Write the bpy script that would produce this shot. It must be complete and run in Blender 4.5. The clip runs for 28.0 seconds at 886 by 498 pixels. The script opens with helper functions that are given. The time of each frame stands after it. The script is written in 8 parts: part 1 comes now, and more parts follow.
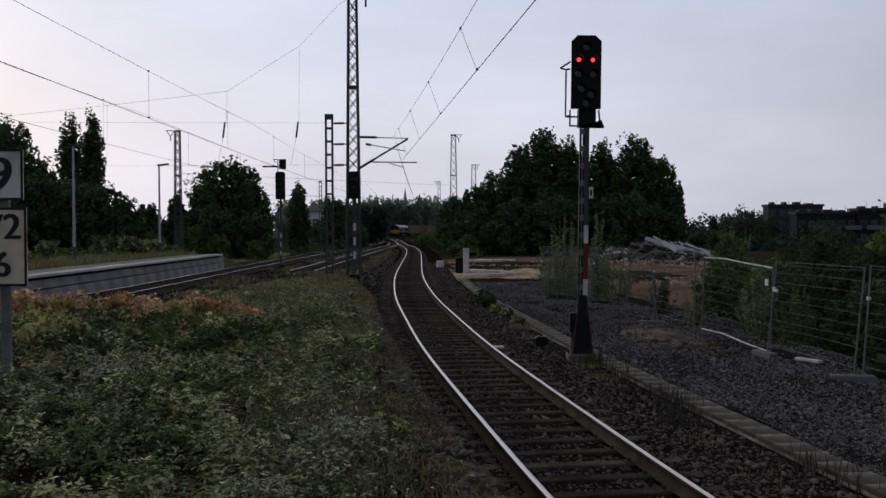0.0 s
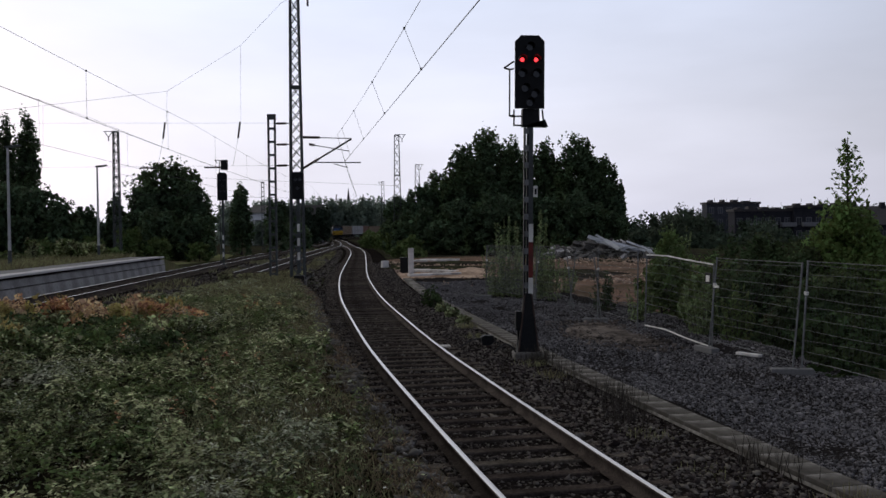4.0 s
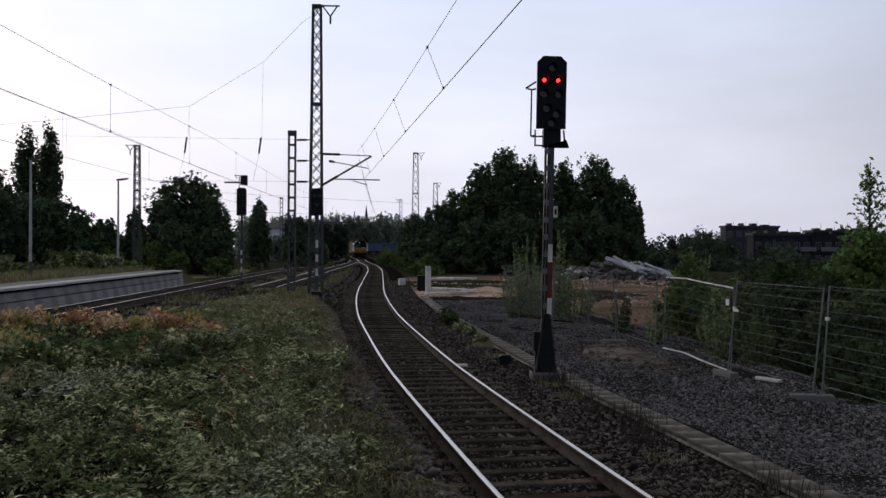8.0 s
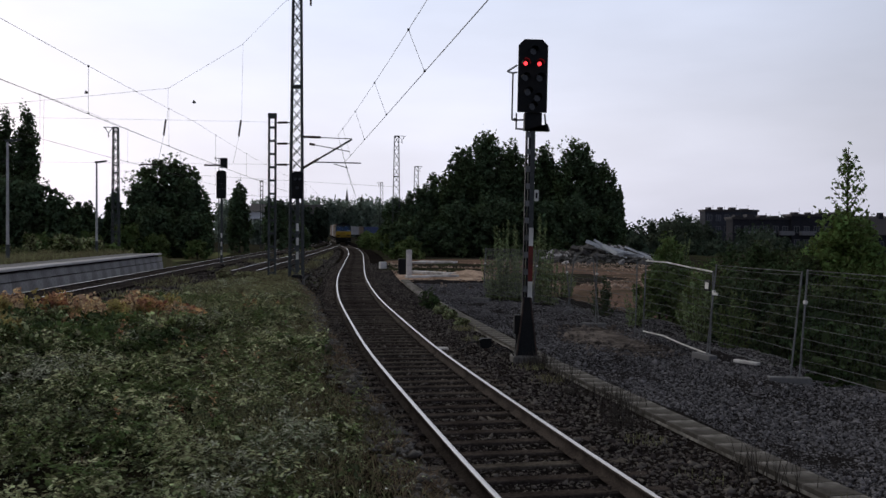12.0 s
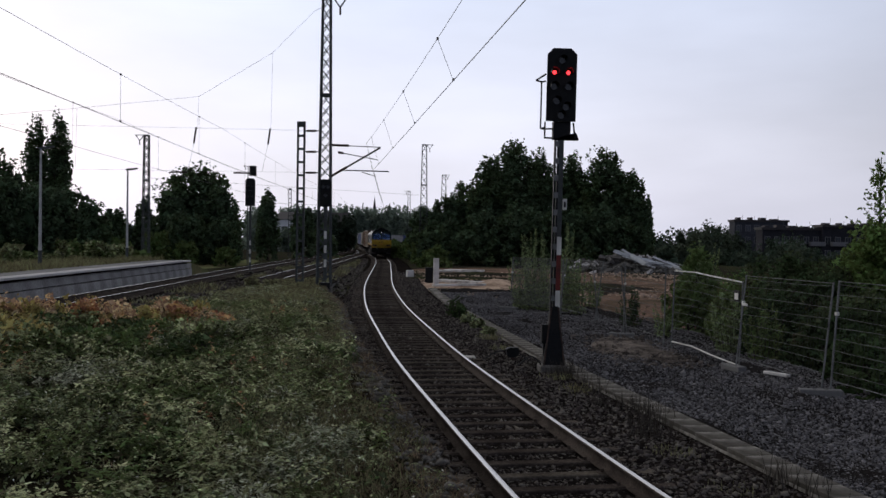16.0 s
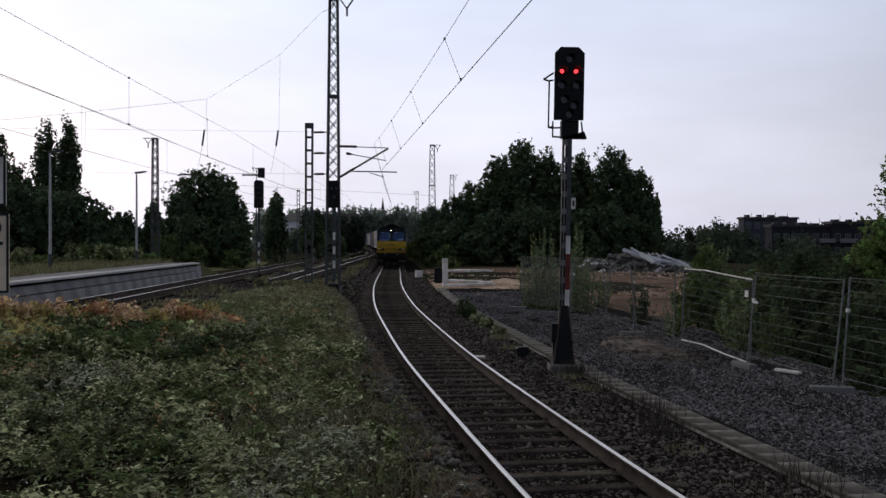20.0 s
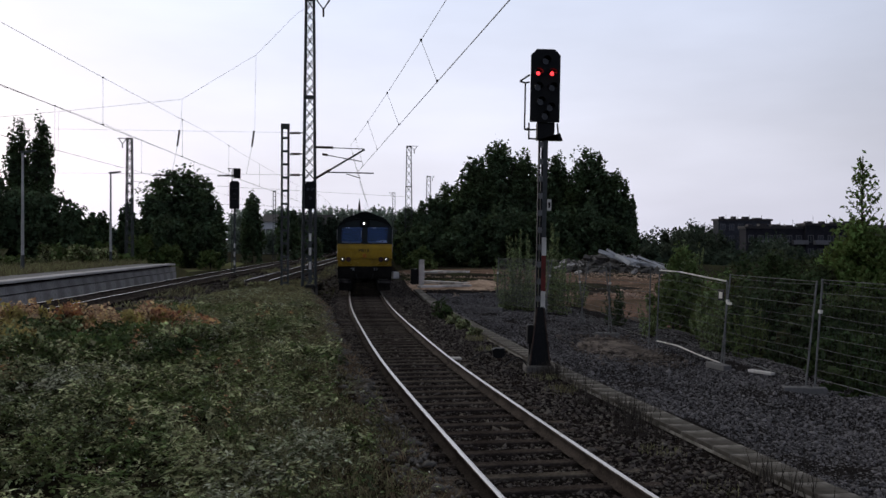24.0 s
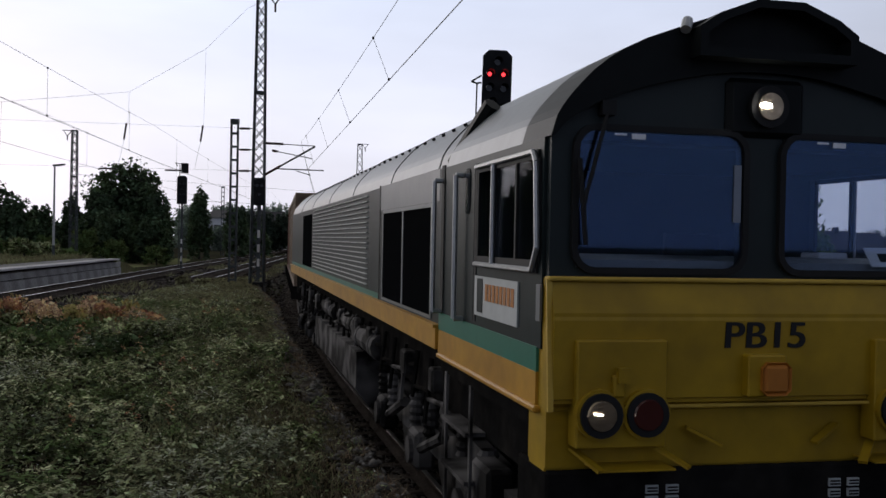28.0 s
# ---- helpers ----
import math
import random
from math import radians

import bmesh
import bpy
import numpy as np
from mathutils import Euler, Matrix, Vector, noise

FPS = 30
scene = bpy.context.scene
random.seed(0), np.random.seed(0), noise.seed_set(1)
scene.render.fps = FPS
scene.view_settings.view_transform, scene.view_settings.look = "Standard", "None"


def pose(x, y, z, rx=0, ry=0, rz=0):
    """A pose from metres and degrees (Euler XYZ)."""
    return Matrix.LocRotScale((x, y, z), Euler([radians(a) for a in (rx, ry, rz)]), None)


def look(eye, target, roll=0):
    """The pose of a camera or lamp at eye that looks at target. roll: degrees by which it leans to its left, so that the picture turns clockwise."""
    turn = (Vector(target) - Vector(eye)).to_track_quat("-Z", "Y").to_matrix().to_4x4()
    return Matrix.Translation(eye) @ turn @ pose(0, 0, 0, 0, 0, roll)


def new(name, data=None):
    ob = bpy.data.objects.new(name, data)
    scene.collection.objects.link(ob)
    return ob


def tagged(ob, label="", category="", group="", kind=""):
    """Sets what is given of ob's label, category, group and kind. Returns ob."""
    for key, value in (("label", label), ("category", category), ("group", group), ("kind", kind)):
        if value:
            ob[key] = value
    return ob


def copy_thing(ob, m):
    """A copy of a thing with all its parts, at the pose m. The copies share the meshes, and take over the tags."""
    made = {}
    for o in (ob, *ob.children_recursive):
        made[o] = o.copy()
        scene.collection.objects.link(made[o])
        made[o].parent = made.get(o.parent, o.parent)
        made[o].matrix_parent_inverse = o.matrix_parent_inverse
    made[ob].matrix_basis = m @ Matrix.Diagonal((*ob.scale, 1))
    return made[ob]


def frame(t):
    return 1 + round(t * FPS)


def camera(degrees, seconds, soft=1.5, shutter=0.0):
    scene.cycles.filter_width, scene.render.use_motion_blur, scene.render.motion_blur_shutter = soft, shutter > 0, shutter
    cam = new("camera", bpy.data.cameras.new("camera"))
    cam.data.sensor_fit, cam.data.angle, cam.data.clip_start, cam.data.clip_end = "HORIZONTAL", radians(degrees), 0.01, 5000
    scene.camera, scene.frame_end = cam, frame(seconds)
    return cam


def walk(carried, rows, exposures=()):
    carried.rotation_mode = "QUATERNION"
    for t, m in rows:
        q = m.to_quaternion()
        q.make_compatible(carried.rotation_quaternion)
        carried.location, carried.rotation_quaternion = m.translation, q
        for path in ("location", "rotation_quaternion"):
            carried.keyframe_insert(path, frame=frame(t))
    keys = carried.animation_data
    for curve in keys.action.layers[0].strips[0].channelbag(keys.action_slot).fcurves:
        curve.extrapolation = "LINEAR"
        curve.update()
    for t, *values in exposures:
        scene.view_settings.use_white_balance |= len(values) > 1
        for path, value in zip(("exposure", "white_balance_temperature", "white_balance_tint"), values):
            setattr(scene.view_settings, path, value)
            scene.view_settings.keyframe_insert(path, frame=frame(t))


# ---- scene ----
cam = camera(48.7, 28.0)

# seconds, x, z, yaw, pitch, roll of a hand-held camera that stands on the platform
PATH = [
    (0.0, 0.077, 2.536, -0.089, -1.159, 0.209),
    (0.5, 0.099, 2.527, -2.010, -1.391, 0.100),
    (1.0, 0.099, 2.535, -3.419, -0.970, -0.014),
    (1.5, 0.100, 2.522, -3.903, 0.069, 0.521),
    (2.0, 0.067, 2.530, -5.732, 0.100, 1.176),
    (2.5, 0.059, 2.533, -4.939, -0.822, 0.334),
    (3.0, 0.061, 2.539, -3.953, -0.898, 1.101),
    (3.5, 0.044, 2.531, -3.478, -1.227, 0.800),
    (5.5, 0.031, 2.536, -3.257, -0.825, 0.548),
    (6.0, 0.012, 2.538, -2.894, -0.719, 0.398),
    (6.5, 0.001, 2.532, -2.196, -0.664, 0.508),
    (7.0, -0.014, 2.528, -1.062, -0.282, 0.288),
    (7.5, -0.004, 2.532, -1.498, -0.359, -0.235),
    (8.0, -0.011, 2.531, -2.383, -0.098, -0.310),
    (8.5, 0.004, 2.531, -3.550, -0.282, -0.238),
    (9.0, 0.002, 2.534, -3.831, 0.017, -0.189),
    (9.5, -0.007, 2.525, -4.254, -0.733, -0.082),
    (10.0, -0.011, 2.529, -3.833, -0.958, -0.044),
    (10.5, -0.027, 2.531, -2.938, -0.694, -0.137),
    (11.0, -0.006, 2.523, -2.971, -0.720, -0.342),
    (11.5, -0.013, 2.532, -3.600, -0.981, -0.389),
    (13.5, -0.015, 2.527, -2.956, -1.137, -0.409),
    (14.0, -0.017, 2.532, -3.082, -1.175, -0.596),
    (14.5, -0.028, 2.531, -2.198, -0.783, -0.585),
    (15.0, -0.026, 2.533, -1.852, -0.560, -0.469),
    (15.5, -0.023, 2.530, -1.744, -0.540, -0.613),
    (16.0, -0.026, 2.527, -1.915, -0.569, -0.732),
    (16.5, -0.022, 2.526, -2.260, -0.685, -0.751),
    (17.0, -0.016, 2.531, -3.077, -0.736, -0.659),
    (17.5, -0.007, 2.529, -3.493, -0.643, -0.608),
    (18.0, -0.020, 2.525, -3.406, -0.544, -0.699),
    (18.5, -0.034, 2.528, -2.815, -0.534, -0.300),
    (19.0, -0.029, 2.531, -1.759, -0.307, -0.006),
    (19.5, -0.030, 2.530, -1.486, -0.465, -0.022),
    (20.0, -0.034, 2.525, -1.418, -0.564, -0.208),
    (20.5, -0.031, 2.531, -2.039, -0.466, -0.312),
    (21.0, -0.022, 2.528, -2.719, -0.540, -0.197),
    (21.5, -0.027, 2.535, -2.625, -0.572, -0.144),
    (23.5, -0.032, 2.530, -2.802, -0.574, -0.333),
    (24.0, -0.025, 2.531, -2.785, -0.491, -0.286),
    (24.5, -0.016, 2.529, -3.604, -0.531, -0.466),
    (25.0, -0.019, 2.524, -5.029, -0.970, -0.684),
    (25.5, -0.006, 2.530, -6.178, -1.017, -0.751),
    (26.0, -0.013, 2.529, -6.338, -0.874, -0.746),
    (26.5, -0.006, 2.529, -6.196, -0.584, -0.918),
    (27.0, -0.012, 2.529, -5.904, -0.551, -0.950),
    (27.5, -0.011, 2.528, -5.531, -0.574, -0.930),
    (28.0, -0.015, 2.529, -5.714, -0.504, -1.134),
]
walk(cam, [(t, pose(x, 0.0, z, 90 + p, r, w)) for t, x, z, w, p, r in PATH],
     exposures=[(0.0, -0.3), (0.5, -0.1), (1.0, 0.0), (28.0, 0.0)])

# ---- world and sun: overcast evening ----
SUN_ELEVATION, SUN_TURN = 14.0, -34.0  # degrees; turn from straight ahead, negative to the left


def build_world():
    world = bpy.data.worlds.new("overcast_evening")
    world.use_nodes = True
    scene.world = world
    nt = world.node_tree
    nt.nodes.clear()
    add, link = nt.nodes.new, nt.links.new
    out, bg = add("ShaderNodeOutputWorld"), add("ShaderNodeBackground")
    bg.inputs["Strength"].default_value = 0.1
    sky = add("ShaderNodeTexSky")
    sky.sky_type, sky.sun_disc = "NISHITA", False
    sky.sun_elevation, sky.sun_rotation = radians(SUN_ELEVATION), radians(SUN_TURN)
    sky.dust_density, sky.air_density = 3.0, 1.2
    coord, sep = add("ShaderNodeTexCoord"), add("ShaderNodeSeparateXYZ")
    link(coord.outputs["Generated"], sep.inputs[0])
    # cloud cover: pinkish white at the horizon, pale blue above, duller overhead
    ramp = add("ShaderNodeValToRGB")
    els = ramp.color_ramp.elements
    els[0].position, els[0].color = 0.0, (8.4, 8.45, 10.0, 1)
    els[1].position, els[1].color = 1.0, (4.75, 4.7, 4.5, 1)
    for at, col in ((0.10, (8.55, 8.75, 10.3)), (0.24, (8.1, 8.8, 10.9)), (0.45, (6.8, 6.8, 6.9))):
        e = els.new(at)
        e.color = (*col, 1)
    link(sep.outputs["Z"], ramp.inputs["Fac"])
    # duller away from the sun
    side = add("ShaderNodeVectorMath")
    side.operation = "DOT_PRODUCT"
    side.inputs[1].default_value = (math.sin(radians(SUN_TURN)), math.cos(radians(SUN_TURN)), 0)
    link(coord.outputs["Generated"], side.inputs[0])
    sidemap = add("ShaderNodeMapRange")
    sidemap.interpolation_type = "SMOOTHSTEP"
    for key, v in (("From Min", 0.35), ("From Max", 0.80), ("To Min", 0.66), ("To Max", 1.02)):
        sidemap.inputs[key].default_value = v
    link(side.outputs["Value"], sidemap.inputs["Value"])
    stretch = add("ShaderNodeMapping")
    stretch.inputs["Scale"].default_value = (1.3, 1.3, 5.0)
    link(coord.outputs["Generated"], stretch.inputs["Vector"])
    cloud = add("ShaderNodeTexNoise")
    cloud.inputs["Scale"].default_value, cloud.inputs["Detail"].default_value = 2.2, 5
    link(stretch.outputs["Vector"], cloud.inputs["Vector"])
    cmap = add("ShaderNodeMapRange")
    for key, v in (("From Min", 0.3), ("From Max", 0.7), ("To Min", 0.9), ("To Max", 1.08)):
        cmap.inputs[key].default_value = v
    link(cloud.outputs["Fac"], cmap.inputs["Value"])
    mul = add("ShaderNodeMath")
    mul.operation = "MULTIPLY"
    link(sidemap.outputs["Result"], mul.inputs[0]), link(cmap.outputs["Result"], mul.inputs[1])
    shade = add("ShaderNodeVectorMath")
    shade.operation = "SCALE"
    link(ramp.outputs["Color"], shade.inputs[0]), link(mul.outputs["Value"], shade.inputs["Scale"])
    # darker blue evening sky in the east, behind the camera
    east = add("ShaderNodeMapRange")
    east.interpolation_type = "SMOOTHSTEP"
    for key, v in (("From Min", 0.15), ("From Max", -0.75), ("To Min", 0.0), ("To Max", 0.9)):
        east.inputs[key].default_value = v
    link(side.outputs["Value"], east.inputs["Value"])
    dusk = add("ShaderNodeMix")
    dusk.data_type = "RGBA"
    dusk.inputs["B"].default_value = (1.9, 2.2, 3.3, 1)
    link(east.outputs["Result"], dusk.inputs["Factor"]), link(shade.outputs["Vector"], dusk.inputs["A"])
    mix = add("ShaderNodeMix")
    mix.data_type = "RGBA"
    mix.inputs["Factor"].default_value = 0.93
    link(sky.outputs["Color"], mix.inputs["A"]), link(dusk.outputs["Result"], mix.inputs["B"])
    link(mix.outputs["Result"], bg.inputs["Color"]), link(bg.outputs["Background"], out.inputs["Surface"])


build_world()
sun = new("sun", bpy.data.lights.new("sun", "SUN"))
sun.data.energy, sun.data.angle, sun.data.color = 0.5, radians(25), (1.0, 0.93, 0.9)
_a, _e = radians(SUN_TURN), radians(SUN_ELEVATION)
sun.matrix_world = look((math.sin(_a) * math.cos(_e) * 50, math.cos(_a) * math.cos(_e) * 50, math.sin(_e) * 50), (0, 0, 0))
scene.view_settings.exposure = 0.0


# ---- materials ----
def material(name, base, rough=0.8, metal=0.0, var=0.25, grain=30.0, stain=2.0, bump=0.3, second=None, second_at=0.55,
             soft=0.12, island=0.0, obj=0.0, translucent=0.0, glow=None, spec=0.3):
    """base colour broken up by fine grain and by broad stains (second: the stain's colour)."""
    m = bpy.data.materials.new(name)
    m.use_nodes = True
    nt = m.node_tree
    add, link = nt.nodes.new, nt.links.new
    b = nt.nodes["Principled BSDF"]
    b.inputs["Roughness"].default_value, b.inputs["Metallic"].default_value = rough, metal
    b.inputs["Specular IOR Level"].default_value = spec
    coord = add("ShaderNodeTexCoord")
    fine, broad = add("ShaderNodeTexNoise"), add("ShaderNodeTexNoise")
    for n_, s_, d_ in ((fine, grain, 4), (broad, stain, 5)):
        n_.inputs["Scale"].default_value, n_.inputs["Detail"].default_value = s_, d_
        link(coord.outputs["Object"], n_.inputs["Vector"])
    color = add("ShaderNodeRGB")
    color.outputs[0].default_value = (*base, 1)
    last = color.outputs[0]
    if second:
        step = add("ShaderNodeMapRange")
        step.inputs["From Min"].default_value, step.inputs["From Max"].default_value = second_at - soft, second_at + soft
        link(broad.outputs["Fac"], step.inputs["Value"])
        mx = add("ShaderNodeMix")
        mx.data_type = "RGBA"
        mx.inputs["B"].default_value = (*second, 1)
        link(step.outputs["Result"], mx.inputs["Factor"]), link(last, mx.inputs["A"])
        last = mx.outputs["Result"]
    hsv = add("ShaderNodeHueSaturation")
    value = add("ShaderNodeMapRange")
    for key, v in (("From Min", 0.25), ("From Max", 0.75), ("To Min", 1 - var), ("To Max", 1 + var)):
        value.inputs[key].default_value = v
    link(fine.outputs["Fac"], value.inputs["Value"])
    v_out = value.outputs["Result"]
    for amount, node, socket in ((island, "ShaderNodeNewGeometry", "Random Per Island"), (obj, "ShaderNodeObjectInfo", "Random")):
        if amount:
            src = add(node)
            mr = add("ShaderNodeMapRange")
            mr.inputs["To Min"].default_value, mr.inputs["To Max"].default_value = 1 - amount, 1 + amount
            link(src.outputs[socket], mr.inputs["Value"])
            mm = add("ShaderNodeMath")
            mm.operation = "MULTIPLY"
            link(v_out, mm.inputs[0]), link(mr.outputs["Result"], mm.inputs[1])
            v_out = mm.outputs["Value"]
            hr = add("ShaderNodeMapRange")
            hr.inputs["To Min"].default_value, hr.inputs["To Max"].default_value = 0.5 - 0.05 * amount, 0.5 + 0.05 * amount
            link(src.outputs[socket], hr.inputs["Value"]), link(hr.outputs["Result"], hsv.inputs["Hue"])
    link(v_out, hsv.inputs["Value"]), link(last, hsv.inputs["Color"])
    link(hsv.outputs["Color"], b.inputs["Base Color"])
    if bump:
        bp = add("ShaderNodeBump")
        bp.inputs["Strength"].default_value, bp.inputs["Distance"].default_value = bump, 0.02
        link(fine.outputs["Fac"], bp.inputs["Height"]), link(bp.outputs["Normal"], b.inputs["Normal"])
    if translucent:
        tr, ms = add("ShaderNodeBsdfTranslucent"), add("ShaderNodeMixShader")
        link(hsv.outputs["Color"], tr.inputs["Color"])
        ms.inputs[0].default_value = translucent
        link(b.outputs[0], ms.inputs[1]), link(tr.outputs[0], ms.inputs[2])
        link(ms.outputs[0], nt.nodes["Material Output"].inputs["Surface"])
    if glow:
        b.inputs["Emission Color"].default_value = (*glow[0], 1)
        b.inputs["Emission Strength"].default_value = glow[1]
    return m


def thin_glass(name, tint, sheen, gloss):
    """A thin pane: mostly see-through with a tint, partly a mirror with its own tint."""
    m = bpy.data.materials.new(name)
    m.use_nodes = True
    nt = m.node_tree
    add, link = nt.nodes.new, nt.links.new
    clear, mirror, ms = add("ShaderNodeBsdfTransparent"), add("ShaderNodeBsdfGlossy"), add("ShaderNodeMixShader")
    clear.inputs["Color"].default_value, mirror.inputs["Color"].default_value = (*tint, 1), (*sheen, 1)
    mirror.inputs["Roughness"].default_value, ms.inputs[0].default_value = 0.03, gloss
    link(clear.outputs[0], ms.inputs[1]), link(mirror.outputs[0], ms.inputs[2])
    link(ms.outputs[0], nt.nodes["Material Output"].inputs["Surface"])
    return m


M = {
    "soil": material("ground_soil", (0.036, 0.031, 0.025), 0.95, var=0.55, grain=6, stain=0.25, second=(0.05, 0.058, 0.026), bump=0.6, spec=0.0),
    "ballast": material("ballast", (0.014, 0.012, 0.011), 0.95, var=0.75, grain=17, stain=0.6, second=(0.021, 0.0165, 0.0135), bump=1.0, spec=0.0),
    "stone": material("crushed_stone", (0.142, 0.136, 0.14), 0.85, var=0.3, grain=20, island=0.7, bump=0.3, spec=0.0),
    "stone_brown": material("oily_track_stone", (0.098, 0.084, 0.077), 0.85, var=0.3, grain=20, island=0.9, bump=0.3, spec=0.0),
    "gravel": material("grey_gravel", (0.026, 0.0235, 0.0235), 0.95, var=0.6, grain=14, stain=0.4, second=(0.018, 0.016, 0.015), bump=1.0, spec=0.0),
    "sand": material("building_sand", (0.54, 0.40, 0.30), 0.95, var=0.35, grain=5, stain=0.5, second=(0.20, 0.135, 0.095), bump=0.6, spec=0.0),
    "earth": material("brown_earth", (0.20, 0.132, 0.10), 0.95, var=0.4, grain=4, stain=0.3, second=(0.085, 0.07, 0.045), bump=0.8, spec=0.0),
    # Earth and moss kept near-black: shade in the weed gaps is in this colour.
    "turf": material("shade_dark_turf", (0.022, 0.017, 0.012), 0.95, var=0.5, grain=14, stain=0.7, second=(0.013, 0.014, 0.007), bump=0.8, spec=0.0),
    "concrete": material("weathered_concrete", (0.14, 0.13, 0.12), 0.9, var=0.25, grain=25, stain=1.5, second=(0.075, 0.07, 0.062), obj=0.12),
    "trough": material("dirty_trough_concrete", (0.255, 0.238, 0.215), 0.9, var=0.45, grain=11, stain=1.4, second=(0.075, 0.068, 0.058), second_at=0.5, obj=0.12, spec=0.05),
    "field": material("field_grass", (0.16, 0.175, 0.08), 0.95, var=0.3, grain=1.2, stain=0.12, second=(0.17, 0.14, 0.08), bump=0.6, spec=0.0),
    "dry_field": material("dry_bare_ground", (0.25, 0.205, 0.165), 0.95, var=0.3, grain=1.5, stain=0.15, second=(0.10, 0.095, 0.055), bump=0.6, spec=0.0),
    "concrete_light": material("pale_concrete", (0.70, 0.67, 0.64), 0.85, var=0.15, grain=25, stain=1.2, second=(0.33, 0.31, 0.29), obj=0.1),
    "coping": material("mossy_coping_stone", (0.14, 0.125, 0.11), 0.95, var=0.5, grain=9, stain=3.2, second=(0.028, 0.024, 0.017), second_at=0.44, obj=0.35, bump=0.6, spec=0.0),
    "dirt": material("trodden_dirt", (0.17, 0.145, 0.128), 0.95, var=0.45, grain=7, stain=1.2, second=(0.035, 0.03, 0.027), bump=0.8, spec=0.0),
    "asphalt": material("asphalt", (0.055, 0.055, 0.058), 0.9, var=0.25, grain=40, stain=0.3, second=(0.075, 0.073, 0.07), bump=0.4),
    "paving": material("platform_paving", (0.17, 0.166, 0.166), 0.9, var=0.15, grain=20, stain=0.3, second=(0.14, 0.14, 0.13)),
    "sheet": material("pale_sheet_metal", (0.42, 0.44, 0.47), 0.5, 0.2, var=0.15, grain=6, stain=0.9, second=(0.25, 0.26, 0.28), obj=0.3, bump=0.1),
    "wall_block": material("stained_wall_blocks", (0.36, 0.35, 0.35), 0.9, var=0.25, grain=9, stain=0.7, second=(0.22, 0.215, 0.21), obj=0.08),
    "lamp_post": material("pale_grey_post_paint", (0.42, 0.42, 0.42), 0.6, var=0.12, grain=9, stain=1.5, second=(0.32, 0.32, 0.31), bump=0.05),
    "edge": material("pale_edge_paving", (0.5, 0.48, 0.48), 0.9, var=0.2, grain=14, stain=0.5, second=(0.42, 0.41, 0.40), obj=0.12),
    "sleeper": material("tarred_wood", (0.11, 0.092, 0.078), 0.9, var=0.5, grain=22, stain=1.6, second=(0.045, 0.037, 0.031), obj=0.3, bump=0.6, spec=0.0),
    "rail_top": material("polished_rail_steel", (0.62, 0.60, 0.58), 0.3, 1.0, var=0.06, grain=60, stain=0.5, bump=0.05),
    "rail_side": material("rusty_rail", (0.085, 0.068, 0.058), 0.9, 0.0, var=0.4, grain=30, stain=2, second=(0.04, 0.031, 0.026), spec=0.05),
    "rust": material("rusted_steel", (0.07, 0.046, 0.038), 0.85, 0.2, var=0.4, grain=25, stain=4, second=(0.02, 0.016, 0.015)),
    "mast": material("grey_painted_lattice_steel", (0.075, 0.085, 0.085), 0.65, 0.3, var=0.2, grain=12, stain=1.2, second=(0.05, 0.05, 0.048)),
    "galv": material("galvanised_steel", (0.18, 0.185, 0.185), 0.7, 0.3, var=0.15, grain=30, stain=3, second=(0.095, 0.095, 0.09), bump=0.1),
    "dark": material("black_painted_steel", (0.0095, 0.01, 0.011), 0.55, var=0.3, grain=20, stain=2, second=(0.016, 0.015, 0.0145), bump=0.1, spec=0.15),
    "wire": material("copper_wire", (0.045, 0.045, 0.045), 0.6, 0.5, var=0.1, bump=0),
    "insulator": material("brown_porcelain", (0.05, 0.03, 0.025), 0.25, var=0.1, bump=0, spec=0.5),
    "white": material("white_enamel", (0.66, 0.65, 0.60), 0.55, var=0.08, grain=12, stain=3, second=(0.45, 0.43, 0.38), bump=0.05),
    "cream": material("yellowed_enamel", (0.68, 0.58, 0.44), 0.55, var=0.08, grain=12, stain=3, second=(0.42, 0.36, 0.27), bump=0.05),
    "black": material("black_paint", (0.012, 0.012, 0.013), 0.6, var=0.1, bump=0),
    "red": material("red_enamel", (0.14, 0.024, 0.018), 0.6, var=0.2, grain=15, stain=4, second=(0.075, 0.02, 0.016), bump=0.05),
    "red_lamp": material("red_signal_lens", (0.5, 0.02, 0.03), 0.2, var=0, bump=0, glow=((1.0, 0.04, 0.05), 2.6)),
    "lamp_off": material("dark_signal_lens", (0.012, 0.012, 0.014), 0.15, var=0, bump=0, spec=0.6),
}


# ---- building helpers ----
def part(name, bm, mat, parent=None, label=""):
    """One mesh object out of a bmesh, under a thing or a part."""
    me = bpy.data.meshes.new(name)
    bm.to_mesh(me)
    bm.free()
    return put(name, me, mat, parent, label)


def put(name, me, mat, parent=None, label=""):
    if not len(me.materials):
        me.materials.append(mat)
    ob = new(name, me)
    if parent:
        ob.parent = parent
    if label:
        ob["label"] = label
    return ob


def thing(name, label, category, m=None, group="", kind=""):
    ob = new(name)
    ob.empty_display_size = 0.2
    if m is not None:
        ob.matrix_world = m
    return tagged(ob, label, category, group, kind)


def array_mesh(name, verts, faces):
    me = bpy.data.meshes.new(name)
    verts, faces = np.asarray(verts, dtype=np.float32), np.asarray(faces, dtype=np.int32)
    k = faces.shape[1]
    me.vertices.add(len(verts))
    me.vertices.foreach_set("co", verts.ravel())
    me.loops.add(faces.size)
    me.loops.foreach_set("vertex_index", faces.ravel())
    me.polygons.add(len(faces))
    me.polygons.foreach_set("loop_start", np.arange(0, faces.size, k, dtype=np.int32))
    me.update(calc_edges=True)
    return me


